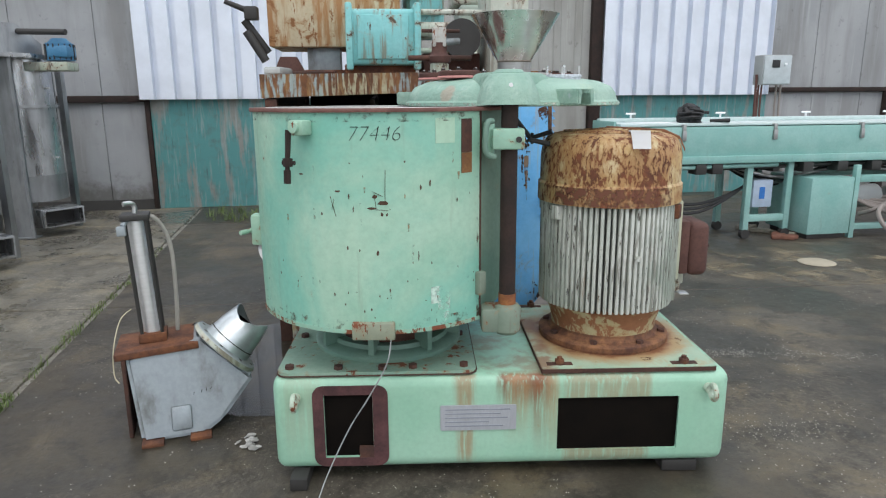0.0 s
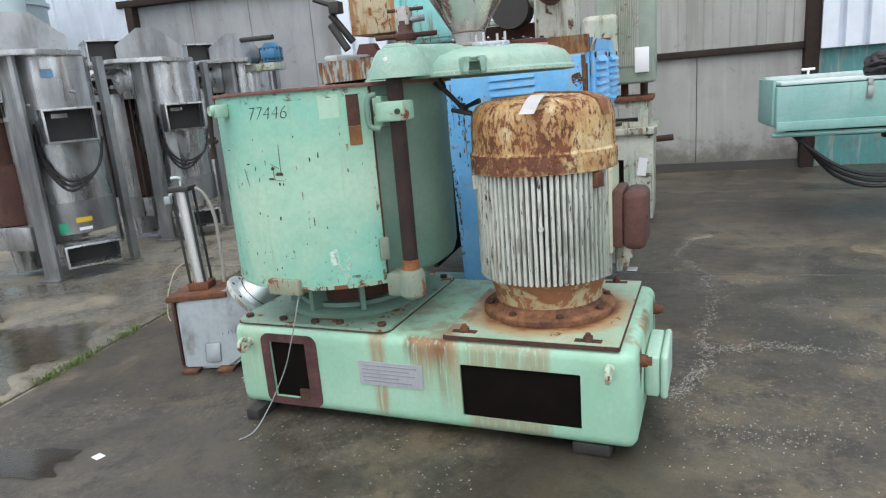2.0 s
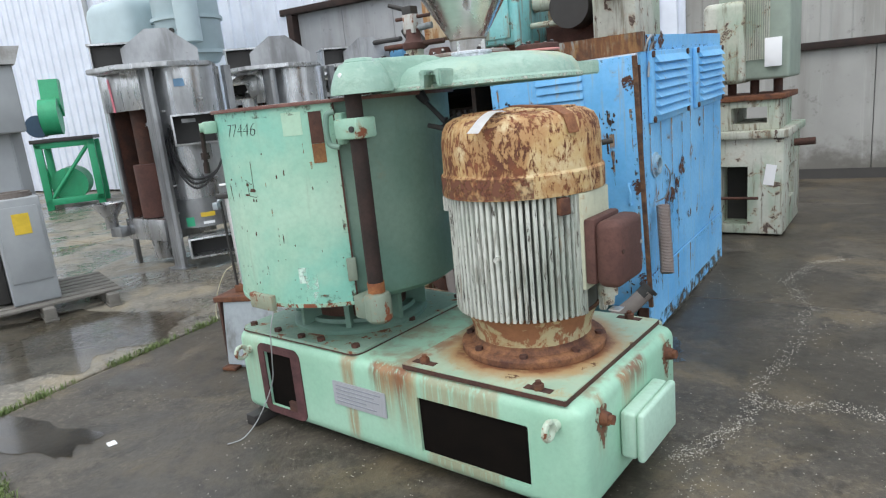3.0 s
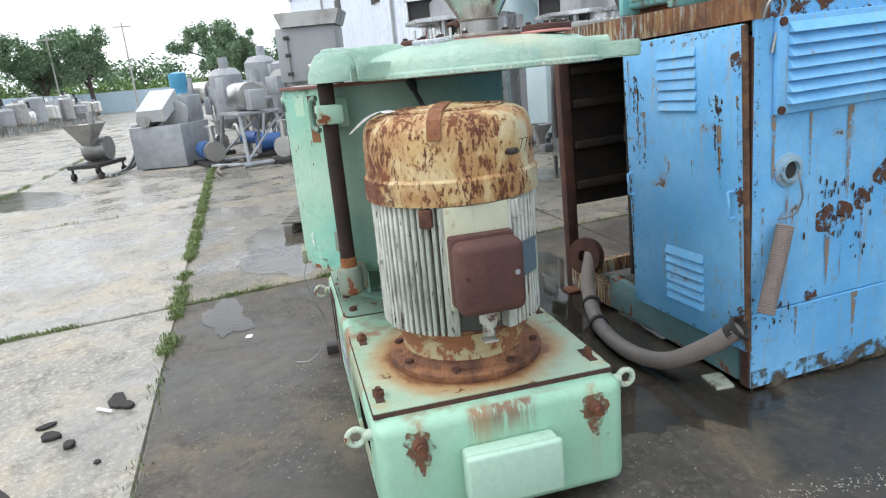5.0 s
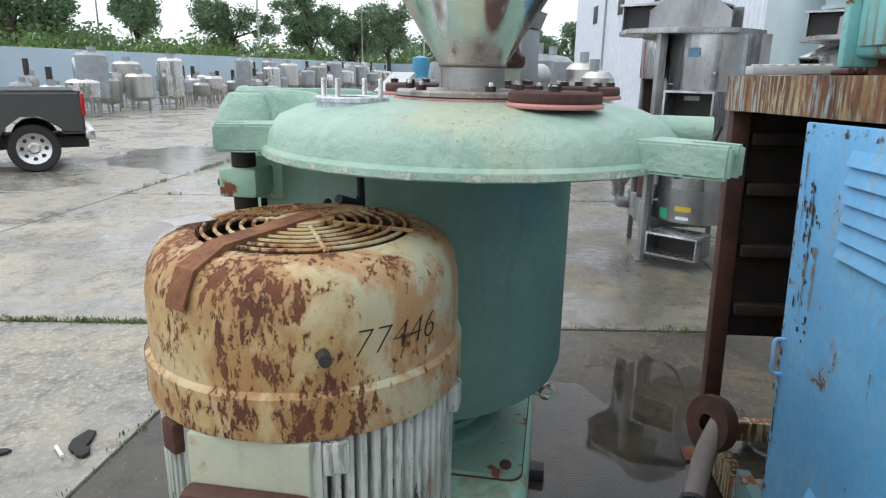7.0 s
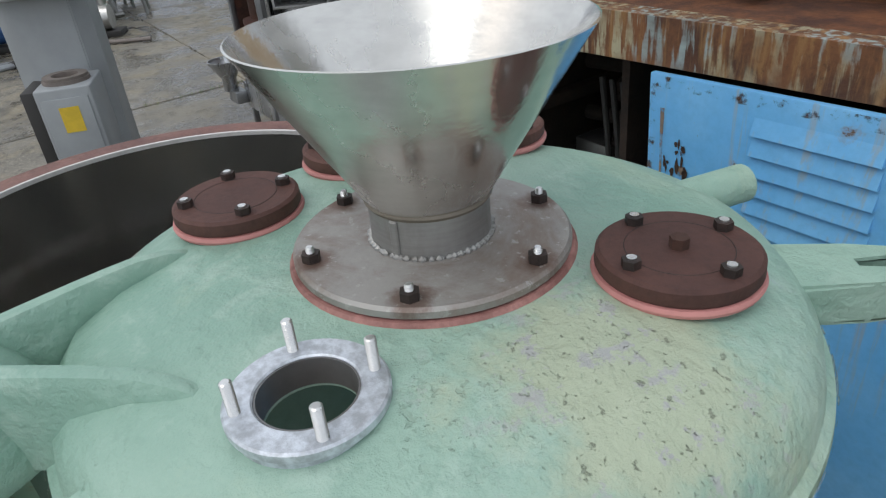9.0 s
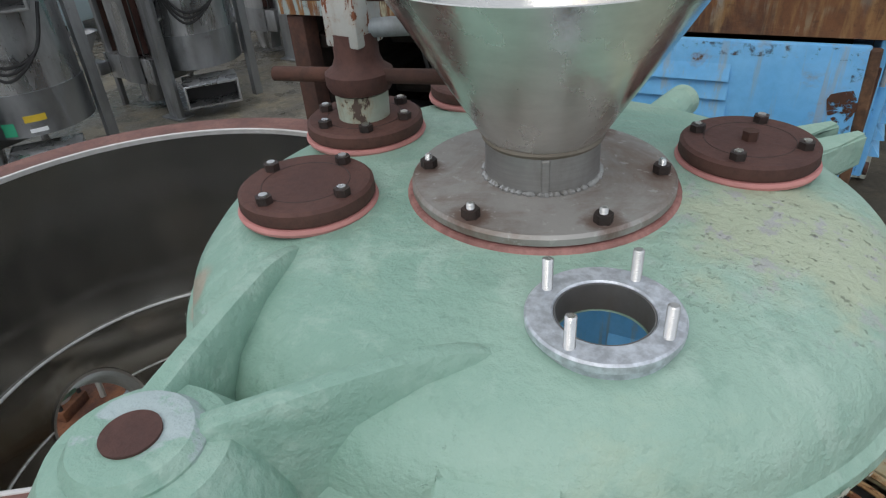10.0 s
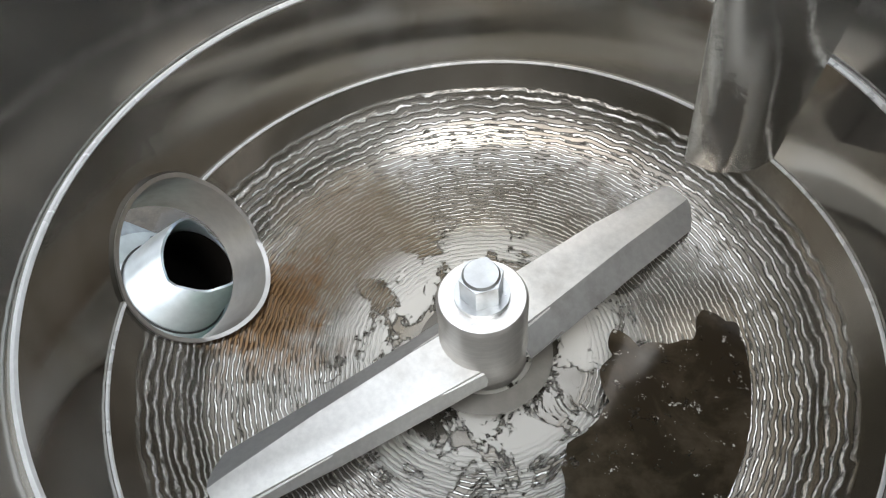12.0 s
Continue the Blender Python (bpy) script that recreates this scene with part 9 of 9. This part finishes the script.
def leaves_mesh(bm_v, bm_f, c, r, n, size):
    """Leaf clumps scattered through a lumpy blob."""
    for _ in range(n):
        d = Vector((random.gauss(0, 1), random.gauss(0, 1), random.gauss(0, 0.8))).normalized() * r * random.uniform(0.15, 1.0)
        p = c + d
        u = Vector((random.gauss(0, 1), random.gauss(0, 1), random.gauss(0, 1))).normalized() * size * random.uniform(0.6, 1.4)
        w = u.orthogonal().normalized() * size * 0.6
        i = len(bm_v)
        bm_v.extend((p - u, p + w, p + u, p - w))
        bm_f.append((i, i + 1, i + 2, i + 3))


def tree(x, y, h, spread, seed):
    random.seed(seed)
    t = thing("tree", "tall green leafy tree beyond the fence", "tree", pose(x, y, 0), group="trees beyond the fence")
    b = B()
    rod(b, (0, 0, 0), (0.2, 0, h * 0.45), 0.28, 0.17, 10)
    V, F = [], []
    for k in range(11):
        a, e = random.uniform(0, 6.28), random.uniform(0.25, 1.3)
        s = Vector((0.2 * random.random(), 0, h * random.uniform(0.22, 0.5)))
        l = spread * random.uniform(0.55, 1.0)
        tip = s + Vector((math.cos(a) * math.cos(e) * l, math.sin(a) * math.cos(e) * l, math.sin(e) * h * random.uniform(0.3, 0.5)))
        rod(b, s, tip, 0.13, 0.04, 7)
        for j in range(6):
            c = s.lerp(tip, random.uniform(0.55, 1.1)) + Vector((random.gauss(0, 0.5), random.gauss(0, 0.5), random.gauss(0, 0.35)))
            leaves_mesh(V, F, c, random.uniform(0.6, 1.3), 190, 0.17)
    part("trunk", b, BARK, t)
    me = bpy.data.meshes.new("crown")
    me.from_pydata(V, [], F)
    me.materials.append(LEAVES)
    ob = new("crown", me)
    ob.parent = t


for k, (x, y, h, s) in enumerate(((-67, -34, 10.5, 4.6), (-72, -27, 11.5, 4.6), (-76, -23.5, 9.5, 3.0), (-78, -19.5, 11.5, 3.2), (-86, -7, 12.5, 5.0), (-90, -2.5, 9, 3.5), (-62, -42, 12, 5.2), (-48, -44, 12.0, 5.4), (-92, 4, 10, 4.0), (-56, -52, 11, 5.0), (-38, -46, 12, 5), (-30, -52, 11, 5))):
    tree(x, y, h, s, 100 + k)
random.seed(5)
V, F = [], []
for k in range(560):
    t = random.random()
    if t < 0.72:
        x, y = random.uniform(-88, -18), -25 - random.random() * 14
    else:
        x, y = -87 - random.random() * 8, random.uniform(-30, 8)
    z = random.uniform(0.5, 3.2) * random.uniform(0.6, 1.0)
    leaves_mesh(V, F, Vector((x, y, z)), random.uniform(1.0, 2.1), 130, 0.19)
me = bpy.data.meshes.new("bushes")
me.from_pydata(V, [], F)
me.materials.append(BUSH)
tagged(new("bushes", me), "dense green bushes and scrub behind the fence", "bushes", kind="stuff")
V, F = [], []
for k in range(420):
    x, y = (random.uniform(-100, -10), -60 - random.random() * 12) if random.random() < 0.7 else (-100 - random.random() * 8, random.uniform(-60, 12))
    leaves_mesh(V, F, Vector((x, y, random.uniform(1, 5.5))), random.uniform(1.8, 3.0), 90, 0.33)
me = bpy.data.meshes.new("far_woods")
me.from_pydata(V, [], F)
me.materials.append(LEAVES)
tagged(new("far_woods", me), "far dark green line of woods", "woods", kind="stuff")

# ---- litter on the concrete ----
def shard(x, y, w, d, h, turn, mat, name, label, cat):
    b = B()
    n = 7
    pts = [(w * (0.6 + 0.5 * random.random()) * math.cos(6.283 * k / n), d * (0.6 + 0.5 * random.random()) * math.sin(6.283 * k / n)) for k in range(n)]
    prism(b, pts, 0.0, h)
    bmesh.ops.bevel(b, geom=b.edges[:], offset=h * 0.2, segments=1, affect="EDGES")
    return solo(name, b, mat, label, cat, at=pose(x, y, 0.001, 0, 0, turn), group="scraps lying on the concrete")


GRIT_STONE = plain("pale_rubble", (0.30, 0.27, 0.22), 0.9, 0, 0.5, 14)
ASPH = plain("black_asphalt_scrap", (0.03, 0.028, 0.026), 0.8, 0, 0.4, 25)
for x, y, w, d, h, t in ((0.27, -1.24, 0.11, 0.06, 0.018, 10), (0.34, -1.18, 0.06, 0.04, 0.02, 40), (0.55, -1.50, 0.075, 0.05, 0.02, 70), (0.68, -1.38, 0.05, 0.035, 0.02, 20), (0.42, -1.56, 0.06, 0.03, 0.015, 120), (1.1, -1.55, 0.12, 0.05, 0.015, 5), (0.9, -1.2, 0.02, 0.02, 0.01, 5)):
    shard(x, y, w, d, h, t, ASPH, "asphalt_scrap", "broken black scrap lying on the concrete", "scrap")
solo("white_stick", rod(B(), (0.33, -1.33, 0.012), (0.40, -1.24, 0.014), 0.009, seg=8), WHITE, "short white stick lying on the concrete", "stick", group="scraps lying on the concrete")
solo("paper_leaf", prism(B(), [(0, 0), (0.05, -0.01), (0.06, 0.03), (0.01, 0.04)], 0.001, 0.004, pose(-0.44, -0.57, 0)), WHITE, "small white paper scrap on the wet concrete", "paper", smooth=0)
b = B()
for k in range(16):
    bmesh.ops.create_icosphere(b, subdivisions=1, radius=random.uniform(0.010, 0.024), matrix=Matrix.Translation((-0.19 + random.gauss(0, 0.028), 0.33 + random.gauss(0, 0.035), 0.012 + 0.01 * random.random())) @ Matrix.Rotation(random.random() * 3, 4, (1, 0.4, 0.2)) @ Matrix.Diagonal((1.5, 0.7, 0.45, 1)))
solo("crumpled_plastic", b, plain("dirty_plastic", (0.45, 0.44, 0.42), 0.3), "crumpled dirty clear plastic scrap on the floor", "plastic")
# washed sand, a pale lid and broken bricks in front of the conveyor
SAND = run_mat("washed_sand", (0.17, 0.14, 0.092), 0.46, 3.2)
b = B()
b.faces.new([b.verts.new((4.55 + (1.25 + 0.3 * noise.noise((math.cos(0.1745 * k), math.sin(0.1745 * k), 5))) * math.cos(0.1745 * k), 3.62 + (0.62 + 0.2 * noise.noise((math.cos(0.1745 * k), math.sin(0.1745 * k), 8))) * math.sin(0.1745 * k), 0.0035)) for k in range(36)])
solo("sand_patch", b, SAND, "thin pale sand washed over the dark concrete", "sand", "stuff", smooth=0)
solo("pan_lid", lathe(B(), [(0.0, 0.018), (0.13, 0.016), (0.17, 0.005), (0.175, 0.004), (0.172, 0.010), (0.13, 0.022), (0.0, 0.024)], 28, at=(4.60, 3.72, 0)), plain("dusty_cream", (0.42, 0.37, 0.28), 0.8, 0, 0.3, 9), "dusty cream round lid lying on the concrete", "lid")
BRICK = plain("old_brick", (0.20, 0.085, 0.055), 0.9, 0, 0.5, 14)
for x, y, w, turn, mat in ((4.74, 5.50, 0.19, 20, GRIT_STONE), (4.83, 5.25, 0.16, -35, GRIT_STONE), (4.86, 4.95, 0.22, 55, BRICK), (4.95, 4.84, 0.15, 10, BRICK), (4.66, 5.36, 0.11, 70, GRIT_STONE), (5.02, 5.02, 0.12, -15, GRIT_STONE)):
    shard(x, y, w, w * 0.45, 0.05, turn, mat, "rubble_piece", "broken piece of brick or stone by the conveyor", "rubble")
# pale grit along the floor cracks
GRIT = plain("pale_grit", (0.42, 0.40, 0.35), 0.9)
V, F = [], []


def grit_line(pts, count, wide):
    for _ in range(count):
        k = random.randrange(len(pts) - 1)
        p = Vector(pts[k]).lerp(Vector(pts[k + 1]), random.random())
        wob = noise.noise((p.x * 3, p.y * 3, 0)) * 0.06
        c = Vector((p.x + random.gauss(0, wide) + wob, p.y + random.gauss(0, wide) - wob, 0))
        s = random.uniform(0.0012, 0.0048)
        i = len(V)
        V.extend((c + Vector((s, 0, 0.001)), c + Vector((-s * 0.6, s, 0.001)), c + Vector((-s * 0.5, -s, 0.001)), c + Vector((0, 0, s))))
        F.extend(((i, i + 1, i + 3), (i + 1, i + 2, i + 3), (i + 2, i, i + 3)))


grit_line([(2.05, 0.64), (2.12, 0.78), (2.20, 0.99), (2.21, 1.37), (2.23, 1.92), (2.21, 2.78), (1.96, 3.30), (2.05, 3.91), (2.21, 4.14)], 1500, 0.026)
grit_line([(2.19, 1.32), (2.37, 1.31), (2.54, 1.41), (2.73, 1.40), (3.4, 1.3), (4.6, 1.2)], 800, 0.036)
grit_line([(2.05, 0.64), (2.34, 0.34), (2.57, 0.37), (2.92, 0.60)], 260, 0.06)
for _ in range(9000):
    c = Vector((random.uniform(-3, 4.5), random.uniform(-2.6, 3.5), 0))
    if noise.noise((c.x * 0.9, c.y * 0.9, 3)) > -0.05:
        grit_line([(c.x, c.y), (c.x + 0.01, c.y)], 1, 0.01)
me = bpy.data.meshes.new("grit")
me.from_pydata(V, [], F)
me.materials.append(GRIT)
tagged(new("grit", me), "pale grit and sand along the floor cracks", "grit", kind="stuff")
